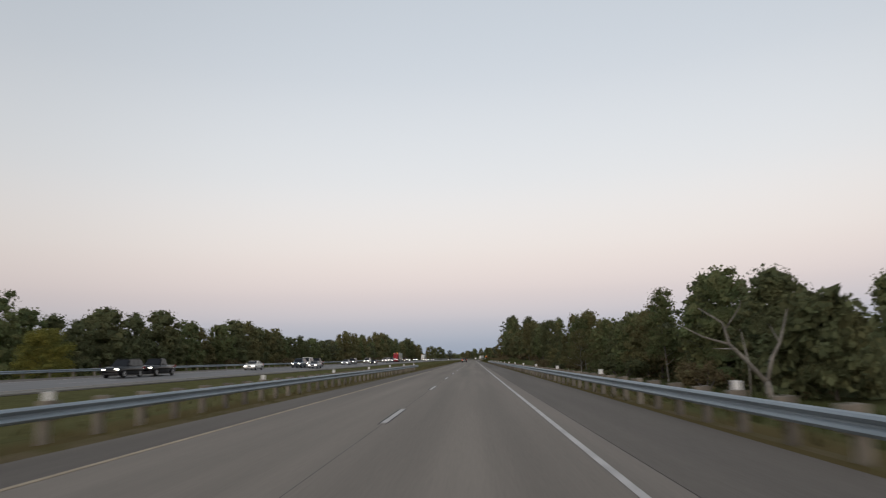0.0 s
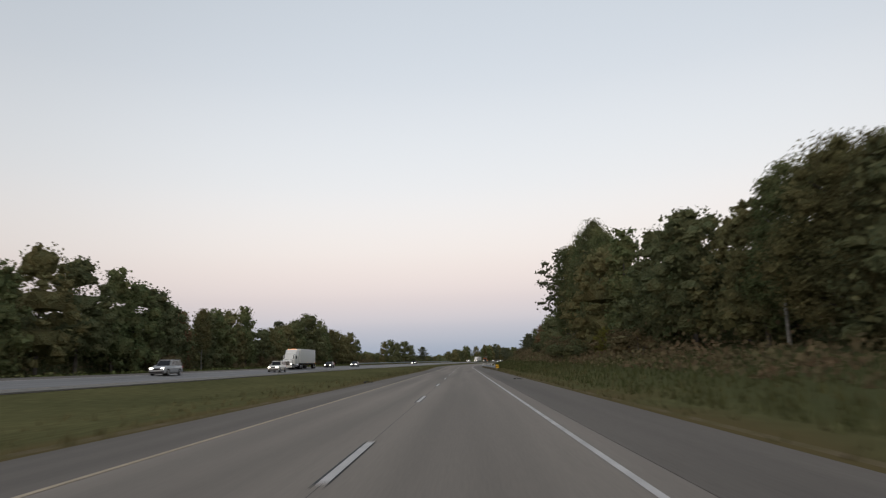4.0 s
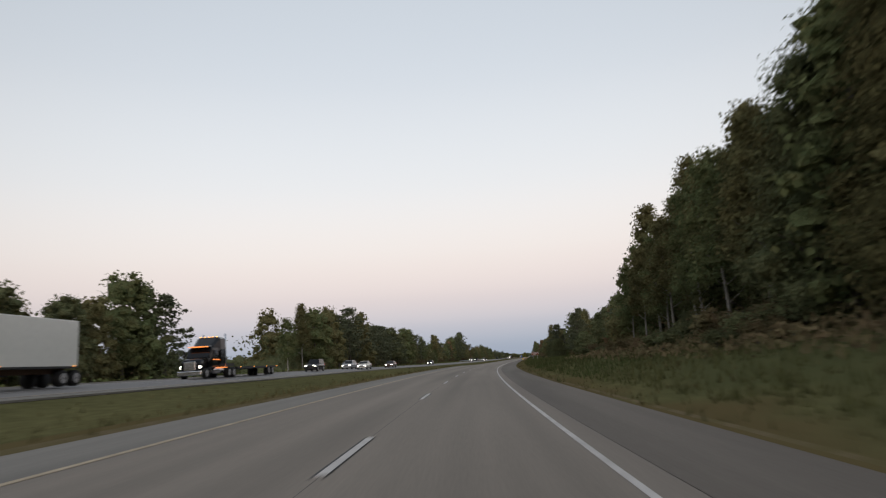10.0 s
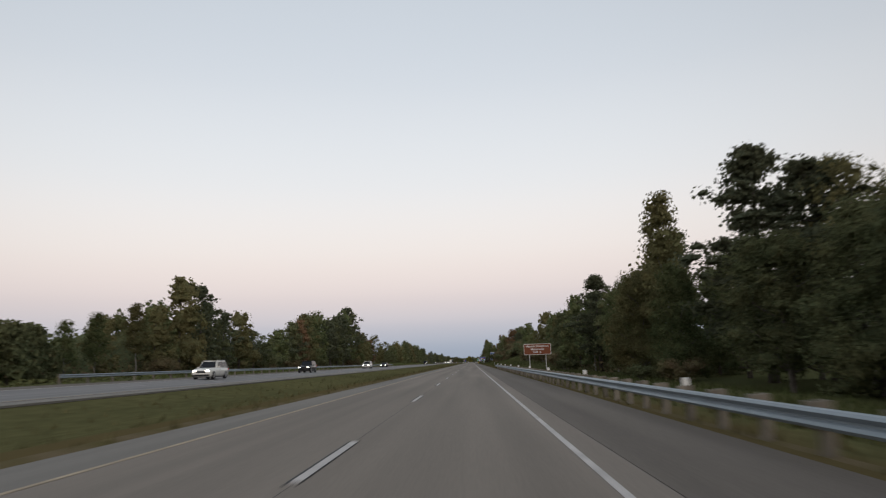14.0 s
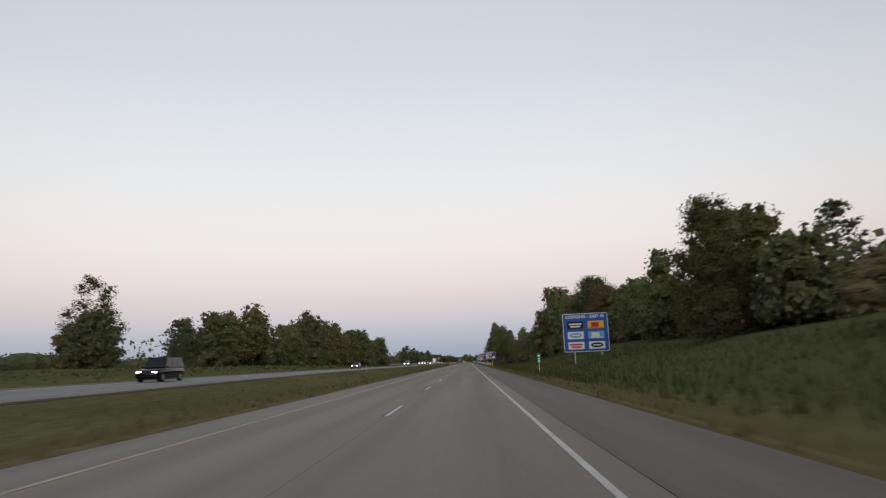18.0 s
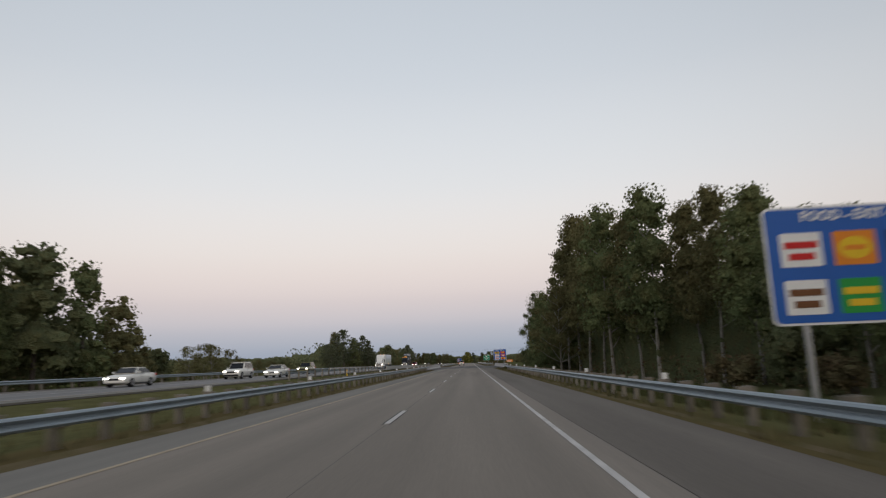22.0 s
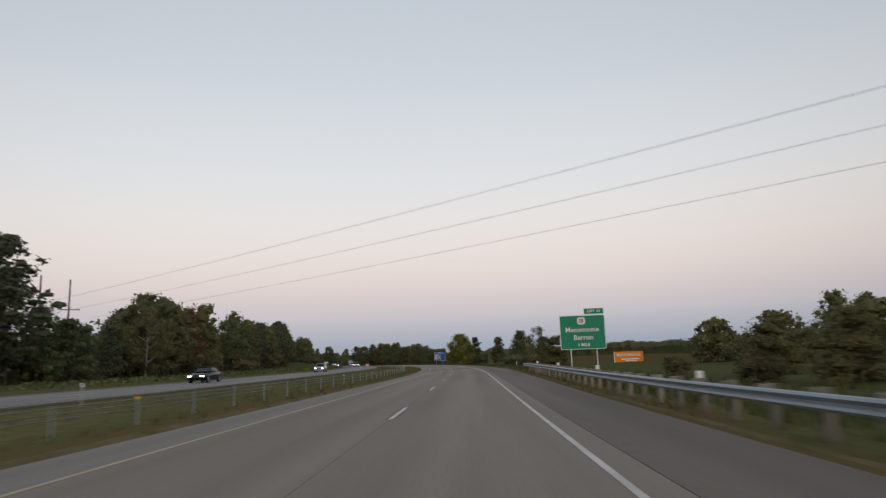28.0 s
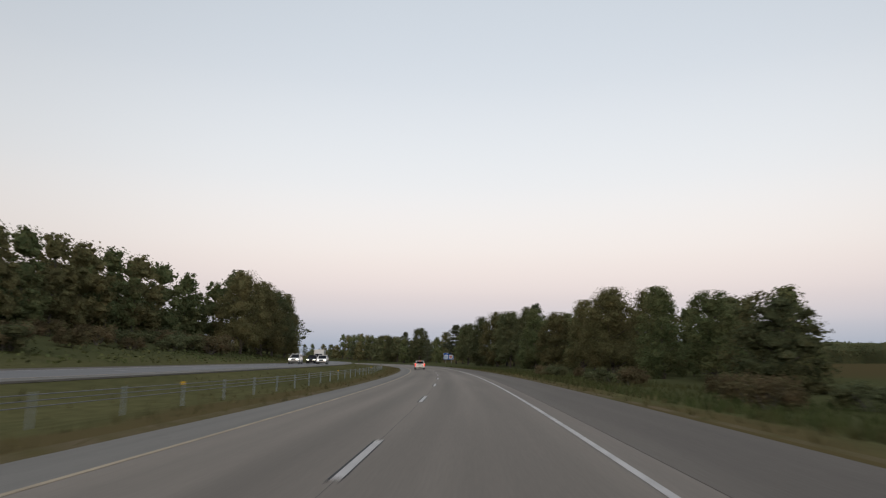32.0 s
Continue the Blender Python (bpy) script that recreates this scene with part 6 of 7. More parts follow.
def broad_tree(seed, h, spread, foot, leaf, n, label, bark=BARK, size=0.30, lobes_n=40, open_=0.0, round_=1.7):
    """A broad-leaved tree: tapered trunk, forking limbs and a crown of many sprays in uneven lobes."""
    rng = np.random.default_rng(seed)
    t = thing("tree", label, "tree", "roadside trees")
    lean = rng.uniform(-0.5, 0.5, 2)
    top = h * 0.74
    pts = [(lean[0] * u * u * 2, lean[1] * u * u * 2, -0.6 + u * top) for u in (0, 0.08, 0.3, 0.55, 0.8, 1.0)]
    r0 = (0.016 * h + 0.05) * (0.6 if bark is PALEBARK else 1.0)
    bm = tube(pts, [r0 * k for k in (1.5, 1.05, 0.85, 0.65, 0.4, 0.15)], 8)
    lobes = []
    for k in range(3):
        u = 0.22 + 0.3 * k
        rad = spread * (0.94 - 0.55 * u ** round_)
        lobes.append((lean[0], lean[1], h * (foot + (1 - foot) * u), rad, rad, h * (1 - foot) * 0.22))
    for k in range(lobes_n):
        a = k * 2.4 + rng.uniform(-0.7, 0.7)
        u = ((k + rng.uniform(0, 1)) / lobes_n)
        z = h * (foot + (0.985 - foot) * u)
        reach = spread * (1.0 - 0.74 * u ** round_) * rng.uniform(0.55, 1.0) * (0.72 + 0.28 * min(1, u * 4))
        rad = spread * rng.uniform(0.22, 0.42) * (1.08 - 0.38 * u) * (28 / lobes_n) ** 0.33
        x, y = reach * math.cos(a) + lean[0], reach * math.sin(a) + lean[1]
        lobes.append((x, y, min(z, h - rad * 0.5), rad, rad, rad * rng.uniform(0.6, 0.9)))
        if k % 2 == 0 or open_:
            zs = max(h * foot * 0.6 + 0.3, z - reach * rng.uniform(0.6, 1.0))
            u0 = min(max(zs / top, 0.05), 0.85)
            p0 = Vector((lean[0] * u0 * u0 * 2, lean[1] * u0 * u0 * 2, zs))
            p1 = Vector((x, y, z))
            mid = p0.lerp(p1, 0.5) + Vector((0, 0, -0.06 * reach))
            tube((p0, mid, p1), (r0 * 0.42, r0 * 0.25, r0 * 0.06), 5, bm)
    part("trunk", bm, bark, t, smooth=True)
    if open_:
        lobes = lobes[3:]
    crown = in_lobes(rng, lobes, n, size)
    crown[0][:, 2] = np.clip(crown[0][:, 2], 0.15, h * 1.01)
    L = np.array(lobes)
    CROWNS[t.name] = (*crown, leaf, 0.25, L)
    part("crown", quads_mesh("crown", spray_corners(*crown, 0.25, rng), [LEAF[leaf], INNER[leaf]], solid=lobe_cores(L[:, :3], L[:, 3:6], COARSE, rng, 0.26 if open_ else 0.62)), None, t)
    return t


def pine_tree(seed, h, spread, foot, n, label):
    """A white pine: straight trunk, whorls of long upcurved branches with flat plates of needles, and a dense domed head."""
    rng = np.random.default_rng(seed)
    t = thing("pine_tree", label, "tree", "roadside trees")
    r0 = 0.015 * h + 0.05
    bm = tube([(0, 0, -0.6), (0.05, 0, h * 0.5), (0, 0.05, h * 0.97)], (r0 * 1.3, r0 * 0.7, r0 * 0.12), 8)
    lobes = []
    tiers = int(h * 0.95)
    for k in range(tiers):
        u = (k + rng.uniform(-0.4, 0.4)) / (tiers - 1)
        u = min(max(u, 0.0), 1.0)
        z = h * (foot + (0.95 - foot) * u)
        shape = (1 - 0.84 * max(0.0, (u - 0.3) / 0.7) ** 1.7) * (0.66 + 0.34 * min(1, u * 3))
        for j in range(4):
            a = k * 2.1 + j * 1.57 + rng.uniform(-0.6, 0.6)
            reach = spread * shape * rng.uniform(0.35, 1.15)
            rise = reach * rng.uniform(-0.04, 0.34)
            end = Vector((reach * math.cos(a), reach * math.sin(a), z + rise))
            mid = Vector((reach * 0.55 * math.cos(a), reach * 0.55 * math.sin(a), z + rise * 0.15))
            tube((Vector((0, 0, z - 0.2)), mid, end), (r0 * 0.24, r0 * 0.15, r0 * 0.04), 4, bm, cap=False)
            for w, f in ((0.94, 0.24), (0.62, 0.27), (0.3, 0.24)):
                rad = max(0.55, reach * f) * rng.uniform(0.85, 1.3)
                p = mid.lerp(end, (w - 0.55) / 0.45) if w > 0.55 else Vector((0, 0, z)).lerp(mid, w / 0.55)
                lobes.append((p.x, p.y, min(p.z + 0.1, h * 0.98), rad, rad, 0.26 + 0.2 * rad))
    for k in range(9):
        a, rr = rng.uniform(0, 6.3), spread * 0.26 * rng.uniform(0.2, 1)
        lobes.append((rr * math.cos(a), rr * math.sin(a), h * rng.uniform(0.86, 0.96), spread * 0.16, spread * 0.16, h * 0.04))
    crown = in_lobes(rng, lobes, n, 0.29)
    crown[0][:, 2] = np.clip(crown[0][:, 2], 0.2, h * 1.01)
    crown[2][n:] *= 0.7
    CROWNS[t.name] = (*crown, "pine", 0.7, np.array(lobes)[::3])
    part("trunk", bm, BARK, t, smooth=True)
    L = np.array(lobes)
    part("crown", quads_mesh("crown", spray_corners(*crown, 0.7, rng), [LEAF["pine"], INNER["pine"]], solid=lobe_cores(L[:, :3], L[:, 3:6], LUMP, rng, 0.66)), None, t)
    return t


def bush(seed, h, spread, leaf, n, label):
    rng = np.random.default_rng(seed)
    t = thing("bush", label, "bush", "roadside bushes")
    bm = bmesh.new()
    lobes = []
    for k in range(9):
        a, rad = rng.uniform(0, 2 * math.pi), spread * rng.uniform(0.22, 0.45)
        x, y = spread * 0.55 * math.cos(a), spread * 0.55 * math.sin(a)
        z = h * rng.uniform(0.25, 0.72)
        lobes.append((x, y, z, rad, rad, h * rng.uniform(0.2, 0.34)))
        tube(((0, 0, -0.3), (x * 0.6, y * 0.6, z * 0.7), (x, y, z * 1.2)), (0.05, 0.03, 0.01), 4, bm)
    part("stem", bm, BARK, t)
    crown = in_lobes(rng, lobes, n, 0.21)
    crown[0][:, 2] = np.clip(crown[0][:, 2], 0.05, None)
    L = np.array(lobes)
    part("leaves", quads_mesh("leaves", spray_corners(*crown, 0.3, rng), [LEAF[leaf], INNER[leaf]], solid=lobe_cores(L[:, :3], L[:, 3:6], COARSE, rng, 0.72)), None, t)
    return t


def bare_tree(s, lat, h, turn, label):
    """A pale dead tree, forked low, with a few broken limbs."""
    t = thing("dead_tree", label, "tree", "", site(s, lat, ground_z(s, lat), turn))
    bm = tube(((0, 0, -0.4), (-0.05, 0, 0.9), (-0.1, 0, h * 0.22)), (0.26, 0.2, 0.17), 8)
    for pts, r in ((((-0.1, 0, h * 0.2), (-1.0, 0.1, h * 0.42), (-1.9, 0.1, h * 0.6), (-2.2, 0, h * 0.82), (-3.4, 0.2, h * 0.98)), 0.15),
                   (((-0.1, 0, h * 0.2), (0.35, 0.1, h * 0.45), (0.8, 0, h * 0.6), (1.3, 0.3, h * 0.8), (1.5, 0.2, h * 0.95)), 0.13),
                   (((-1.9, 0.1, h * 0.6), (-3.2, 0.3, h * 0.68), (-4.8, 0.2, h * 0.84)), 0.08), (((-1.6, 0.1, h * 0.55), (-3.0, -0.4, h * 0.56)), 0.06),
                   (((-2.1, 0, h * 0.75), (-1.2, 0.2, h * 0.95), (-1.0, 0.1, h * 1.05)), 0.05), (((0.8, 0, h * 0.6), (0.5, 0.4, h * 0.8)), 0.05)):
        tube(pts, [r * (1 - 0.8 * i / (len(pts) - 1)) for i in range(len(pts))], 6, bm)
    part("trunk", bm, PALEBARK, t, smooth=True)
    for x, tall in ((-0.9, 0.75),):
        part("stub", tube(((x, 0.4, -0.3), (x + 0.1, 0.4, h * tall * 0.5), (x - 0.2, 0.4, h * tall)), (0.1, 0.07, 0.02), 6), PALEBARK, t)


PROTO = {
    "broad": [(broad_tree(11, 15, 5.2, 0.05, "deep", 17000, "dark green broad-leaved tree, leafy to the ground, in a wood", size=0.22), 15),
              (broad_tree(12, 15, 4.6, 0.06, "olive", 16000, "olive-green broad-leaved tree in the roadside wood", size=0.22), 15),
              (broad_tree(13, 15, 5.8, 0.18, "deep", 17000, "wide dark green tree with a bare lower trunk", size=0.22, round_=2.6), 15),
              (broad_tree(14, 15, 4.4, 0.05, "green", 16000, "narrow mid-green tree in the roadside wood", size=0.22, round_=1.5), 15),
              (broad_tree(16, 15, 5.4, 0.10, "olive", 17000, "broad olive-brown tree in the roadside wood", size=0.22, round_=2.4), 15),
              (broad_tree(15, 15, 5.0, 0.10, "green", 17000, "rounded green tree in the roadside wood", size=0.22, round_=3.0), 15)],
    "tall": [(broad_tree(17, 26, 7.0, 0.06, "deep", 24000, "tall dark green tree high on the bank", size=0.25, lobes_n=64, round_=2.0), 26),
             (broad_tree(18, 26, 6.2, 0.10, "olive", 24000, "tall olive-green tree high on the bank", size=0.25, lobes_n=64, round_=1.7), 26),
             (broad_tree(19, 26, 6.8, 0.08, "green", 24000, "tall mid-green tree with a rounded crown", size=0.25, lobes_n=64, round_=2.6), 26)],
    "low": [(broad_tree(26, 7, 3.3, 0.04, "olive", 3400, "low olive-green tree with a rounded crown", size=0.21, lobes_n=20, round_=2.6), 7),
            (broad_tree(27, 7, 2.9, 0.06, "deep", 3300, "low dark green tree, leafy to the ground", size=0.21, lobes_n=20, round_=2.0), 7)],
    "rust": [(broad_tree(21, 15, 4.8, 0.08, "rust", 16000, "tree turning rusty brown in the roadside wood", size=0.22), 15)],
    "aspen": [(broad_tree(31, 16, 3.0, 0.34, "olive", 4600, "slender aspen with a pale trunk and thin crown", PALEBARK, 0.26, 18), 16),
              (broad_tree(32, 16, 3.4, 0.28, "green", 4800, "slender pale-trunked tree with an open crown", PALEBARK, 0.26, 20), 16)],
    "open": [(broad_tree(33, 14, 5.0, 0.26, "olive", 3600, "thin-leaved tree with pale forking limbs", PALEBARK, 0.27, 24, 1.0), 14)],
    "pine": [(pine_tree(41, 17, 5.0, 0.16, 9000, "dark white pine with level plates of needles"), 17),
             (pine_tree(42, 17, 4.4, 0.10, 9000, "tall dark pine with ragged upcurved branches"), 17),
             (pine_tree(43, 17, 5.8, 0.22, 9000, "broad old pine with long spreading branches"), 17)],
    "gold": [(broad_tree(51, 15, 6.8, 0.04, "gold", 24000, "large maple turning yellow-green beside the road", BARK, 0.25, 44, round_=2.6), 15)],
    "bush": [(bush(61, 3.0, 2.4, "brush", 1200, "brown-green bush at the wood's edge"), 3.0), (bush(62, 3.0, 2.8, "deep", 1150, "dark green bush at the wood's edge"), 3.0),
             (bush(63, 3.0, 2.2, "brush", 1150, "dull russet shrub on the bank"), 3.0)],
}
rnd = random.Random(5)
used = set()
PLANTED = []


def plant(kind, s, lat, top=None, height=None, first=False):
    """Notes a tree whose top reaches a height above the road, or that is itself so high."""
    z = ground_z(s, lat)
    h = height if height is not None else max(2.0, (top - z) * 1.03)
    if kind == "broad":
        kind = "tall" if h > 20 else "low" if h < 8.5 else kind
    proto, h0 = rnd.choice(PROTO[kind])
    wide = min(1.35, max(0.85, (13.0 / max(h, 4)) ** 0.35)) * rnd.uniform(0.92, 1.1) * (1.22 if kind == "pine" else 1.0)
    reach = {"broad": 5.8, "tall": 7.0, "low": 3.3, "gold": 6.8, "pine": 6.4, "bush": 3.2}.get(kind, 5.0) * 1.2 * h / h0 * wide
    if lat > 0 and kind != "bush":
        lat = max(lat, 9.5 + reach)
    m = site(s, lat, z - 0.1, rnd.uniform(0, 360), h / h0) @ Matrix.Diagonal((wide, wide, 1, 1))
    rank = abs(lat) - (200 if (first and abs(lat) < 42) or kind in ("aspen", "open", "gold") else 0) - (8 if kind == "pine" else 12 if kind == "tall" else 0)
    if not (700 < s < 718 and 34 < lat < 60):  # the crest behind the pines is bare
        PLANTED.append((rank, kind, proto, m, h))


def set_tree(proto, m):
    if proto.name not in used:
        used.add(proto.name)
        proto.matrix_basis = m @ Matrix.Diagonal((K, K, K, 1))
        return proto
    ob = copy_thing(proto, m)
    ob.matrix_basis = m @ Matrix.Diagonal((K, K, K, 1))
    return ob


PINES = {1: ((735, 750), (1118, 1165), (1180, 1232), (1250, 1262), (1995, 2100)), -1: ((320, 342), (715, 760), (995, 1100), (1370, 1450), (2040, 2125), (2290, 2345), (2480, 2640))}


def kind_for(side, s, h):
    if h < 5:
        return "bush"
    for a, b in PINES[side]:
        if a <= s <= b and rnd.random() < (0.45 if side > 0 else 0.7):
            return "pine"
    u = rnd.random()
    if side == 1 and (1840 <= s <= 1905 or 862 <= s <= 905):
        return "aspen"
    return "rust" if u < 0.03 else "aspen" if u < 0.15 else "pine" if u < 0.19 else "broad"


for side, rows in ((1, WOODS_R), (-1, WOODS_L)):
    extra = []
    for (s0, l0, z0), (s1, l1, z1) in zip(rows, rows[1:]):
        gap = s1 - s0
        if 8 < gap < 45 and not (side > 0 and 1150 < s0 < 1210):
            k = int(gap / 5.2)
            for i in range(1, k):
                u = i / k
                extra.append((s0 + gap * u + rnd.uniform(-1, 1), l0 * (1 - u) + l1 * u + side * rnd.uniform(0, 3), (z0 * (1 - u) + z1 * u) * rnd.uniform(0.84, 1.0)))
    for s, lat, top in list(rows) + extra:
        h = top - ground_z(s, lat)
        plant(kind_for(side, s, h), s, lat + side * 1.0, top)
        if h > 6 and rnd.random() < 0.34:
            back_lat = lat + side * rnd.uniform(7, 13)
            sb = s + rnd.uniform(-5, 9)
            plant("broad" if rnd.random() < 0.8 else "pine", sb, back_lat, top * rnd.uniform(0.8, 1.0))
# the wooded rise behind the billboard, and the mixed wood behind the brown sign
for k in range(30):
    s = 222 + 4.2 * k + rnd.uniform(-1.2, 1.2)
    plant("broad", s, 62 + 5 * (k % 2) + rnd.uniform(-1.5, 1.5), top=15.4 - 0.012 * (s - 222) + rnd.uniform(-1.1, 0.9))
for kind, s, lat, top in (("pine", 1187.5, 25.5, 17.8), ("pine", 1183, 28, 15.5), ("aspen", 1205, 23.5, 18.2), ("aspen", 1209, 25.5, 15), ("broad", 1198, 22, 9.6), ("broad", 1178, 22.5, 8.8), ("broad", 1171, 24, 9.4), ("open", 1179.5, 28.5, 14),
                          ("broad", 1165, 24, 9.2), ("broad", 1213, 22, 11), ("broad", 1222, 23.5, 11.4), ("broad", 1191, 31, 11), ("broad", 1174, 32, 10), ("broad", 1203, 30, 12), ("broad", 1159, 25, 9.5)):
    plant(kind, s, lat, top, first=True)
# single trees and clumps in the open stretches
for kind, s, lat, h in (("open", 120, 21, 8), ("aspen", 151, 26, 11.8), ("aspen", 154, 27.5, 12), ("aspen", 158, 26, 11.4), ("aspen", 165, 25, 8.5), ("broad", 276, 34, 17), ("low", 217, 28.5, 5.6), ("low", 210, 29, 4.6), ("low", 203, 30, 4.4), ("bush", 203, 22, 2.4), ("bush", 210, 23, 2.2), ("bush", 219, 24, 1.9), ("bush", 231, 26, 1.7), ("bush", 243, 28, 1.7), ("aspen", 309, 27.5, 17), ("aspen", 320, 29, 17), ("broad", 314, 30, 15.5), 
                        ("rust", 611, 31, 15.5), ("broad", 606, 38, 14), ("rust", 618, 31, 10.6), ("rust", 705, 28.5, 8), ("pine", 710, 24, 13), ("broad", 716, 31, 15.4), ("pine", 720, 25, 16), ("broad", 736, 24, 15.5), ("broad", 748, 25, 14), ("broad", 735, -58, 14), ("broad", 738, -67, 15), ("broad", 742, -51, 12), ("bush", 690, 34, 2.4), ("bush", 676, 40, 2.4),
                        ("broad", 737, -63, 16), ("broad", 741, -54, 14.5), ("pine", 732, -41, 10.5), ("pine", 2046, 34, 19), ("pine", 2020, 33.5, 16), ("pine", 1997, 32, 15.5), ("broad", 2081, 32.5, 13),
                        ("broad", 2062, 38, 10), ("low", 2095, 28, 6.9), ("low", 2087, 27, 4.8), ("open", 2127, 32, 7.4), ("low", 2132, 33.5, 6.4), ("low", 2160, 44, 6.5), ("low", 2176, 50, 6), ("broad", 2010, 36, 6),
                        ("broad", 1515, 22, 12), ("gold", 78, -50, 6.2), ("gold", 412, 20, 3.8), ("broad", 2445, 75, 11), ("pine", 1084, 29, 17.5), ("pine", 1093, 31, 16), ("broad", 1062, 29, 8), ("broad", 1052, 28, 6.5), ("broad", 1072, 30, 9), ("broad", 318, 36, 17), ("broad", 322, 44, 19), ("broad", 328, 52, 20), ("broad", 333, 60, 20), ("broad", 314, 62, 17), ("broad", 2387, 70, 11.5), ("broad", 2394, 74, 10), ("broad", 2358, 44, 7), ("broad", 2386, 47, 7.4), ("bush", 2372, 46, 3.5), ("broad", 2014, 36, 8.5), ("broad", 2030, 37, 9.5), ("broad", 2046, 39, 9.5), ("broad", 2055, 35, 7), ("bush", 2005, 30, 4), ("bush", 2024, 30, 4), 
                        ("bush", 2030, 26, 4), ("bush", 2048, 27, 4), ("bush", 2062, 28, 3.5)):
    plant(kind, s, lat, height=h, first=True)
for kind, s, lat, h in (("open", 2504, 36, 9.5), ("low", 2326, 27, 4.8), ("low", 2309, 24.5, 4.6), ("low", 2303, 27, 4.4), ("bush", 2336, 23, 2.2), ("bush", 2315, 21, 2), ("bush", 2419, 21, 2.4), ("bush", 2424, 23, 2.8), ("bush", 2429, 22, 2.5), ("bush", 2434, 24, 3), ("bush", 2439, 22.5, 2.6), ("pine", 2343, -51, 17.5), ("pine", 2102, -50, 15.8), ("broad", 2330, 60, 8), ("broad", 2352, 52, 7.5), ("broad", 2362, 58, 9), ("open", 2375, 66, 8), ("broad", 2425, 64, 9), ("bush", 2600, 40, 4),
                        ("broad", 2399, 20.5, 6.2), ("broad", 2521, 38, 12.5), ("open", 2488, 36, 12.5), ("broad", 2486, 37, 9), ("bush", 2460, 22, 3.5), ("bush", 2470, 24, 4), ("bush", 2452, 26, 3.5),
                        ("open", 2528, 40, 13), ("broad", 2572, 41, 12), ("gold", 2552.5, 20, 13.4), ("broad", 2592, 28, 13.5), ("pine", 2574, 31, 13), ("broad", 2566, 27, 9), ("broad", 2745, -40, 18), ("broad", 2753, -43, 18.5), ("broad", 2758, -38, 17), ("broad", 2766, -40, 18), ("broad", 2775, -38, 17), ("broad", 2786, -36, 17.5)):
    plant(kind, s, lat, height=h, first=True)
for kind, s, lat, h in (("broad", 2646, 25, 7), ("open", 2650, 26, 8), ("broad", 2664, 28, 9), ("broad", 2676, 27, 11), ("broad", 2688, 30, 12), ("broad", 2700, 28, 13.4), ("broad", 2712, 31, 14),
                        ("broad", 2728, 31, 14), ("broad", 2745, 30, 13), ("broad", 2762, 29, 15), ("broad", 2778, 31, 17), ("broad", 2796, 30, 17), ("broad", 2815, 30, 18), ("broad", 2840, 30, 18),
                        ("broad", 2868, 31, 17), ("pine", 2895, 32, 18), ("broad", 2925, 46, 16), ("broad", 2950, 40, 16), ("broad", 2985, 34, 20), ("pine", 3020, 34, 20), ("broad", 3060, 34, 18)):
    plant(kind, s, lat, height=h, first=True)
# low trees in the gap by the far bridge, and scattered ones in the distance
for kind, s, lat, h in (("open", 1891.5, 16.5, 15), ("pine", 1434, 24, 8.4), ("broad", 1437, 26, 8.2), ("broad", 1447, 27, 9.5), ("rust", 1463, 23, 12.5), ("broad", 1468, 26, 13), ("broad", 1456, 26, 11), ("open", 1424, 29, 6), ("open", 1433, 32, 6.5), ("open", 1505, -52, 15.5), ("open", 1494, -51, 13.5), ("open", 1554, -52, 13.6), ("low", 1550, -50, 8), ("low", 1558, -55, 8), ("open", 1914, -50, 8), ("open", 1942, -50, 8), ("open", 1957, -51, 8), ("open", 1927, -51, 8), ("open", 1930, -58, 10), ("broad", 1962, -62, 9), ("open", 1967, -54, 9), ("broad", 1945, -70, 8), ("broad", 2140, -60, 9), ("broad", 2160, -64, 9), ("broad", 2178, -70, 10),
                        ("broad", 2206, -50, 13), ("broad", 2240, -52, 12), ("broad", 2262, -52, 11), ("broad", 2278, -50, 10), ("open", 1915, -55, 8), ("open", 2372, -47, 11), ("broad", 2384, -55, 12)):
    plant(kind, s, lat, height=h, first=True)
for k in range(46):
    side = -1 if k % 2 else 1
    s = 2770 + k * 20
    plant("broad" if k % 5 else "pine", s, opp_edge(s) - OPP_WIDE - rnd.uniform(9, 16) if side < 0 else rnd.uniform(30, 42), height=rnd.uniform(13, 18))
for k in range(24):
    plant("pine" if k % 3 else "broad", 990 + 5 * k + rnd.uniform(-1, 1), -49 - 3 * (k % 2), top=15.6 + rnd.uniform(-1, 1.5) - 2.0 * (k > 17))
for k in range(26):
    plant("broad", 1085 + 7 * k, 96 + 6 * math.sin(k * 1.7), height=12.6 + 0.1 * k + rnd.uniform(-1.2, 1.2))
for k in range(20):
    plant("broad", 2664 + 9 * k + rnd.uniform(-2, 2), 35 + rnd.uniform(-1, 3), height=9 + 0.42 * min(k, 16) + rnd.uniform(-0.8, 0.8))
# bushes along the foot of the woods
for i in range(150):
    s = rnd.uniform(0, 2750)
    if rnd.random() < 0.55:
        rows = WOODS_R
        side = 1
    else:
        rows = WOODS_L
        side = -1
    near = min(rows, key=lambda r: abs(r[0] - s))
    if abs(near[0] - s) < 25 and near[2] > 6:
        plant("bush", s, near[1] - side * rnd.uniform(2, 5), height=rnd.uniform(1.6, 3.6))
for i in range(40):
    plant("bush", rnd.uniform(738, 905), rnd.uniform(15, 20.5), height=rnd.uniform(1.3, 2.6))
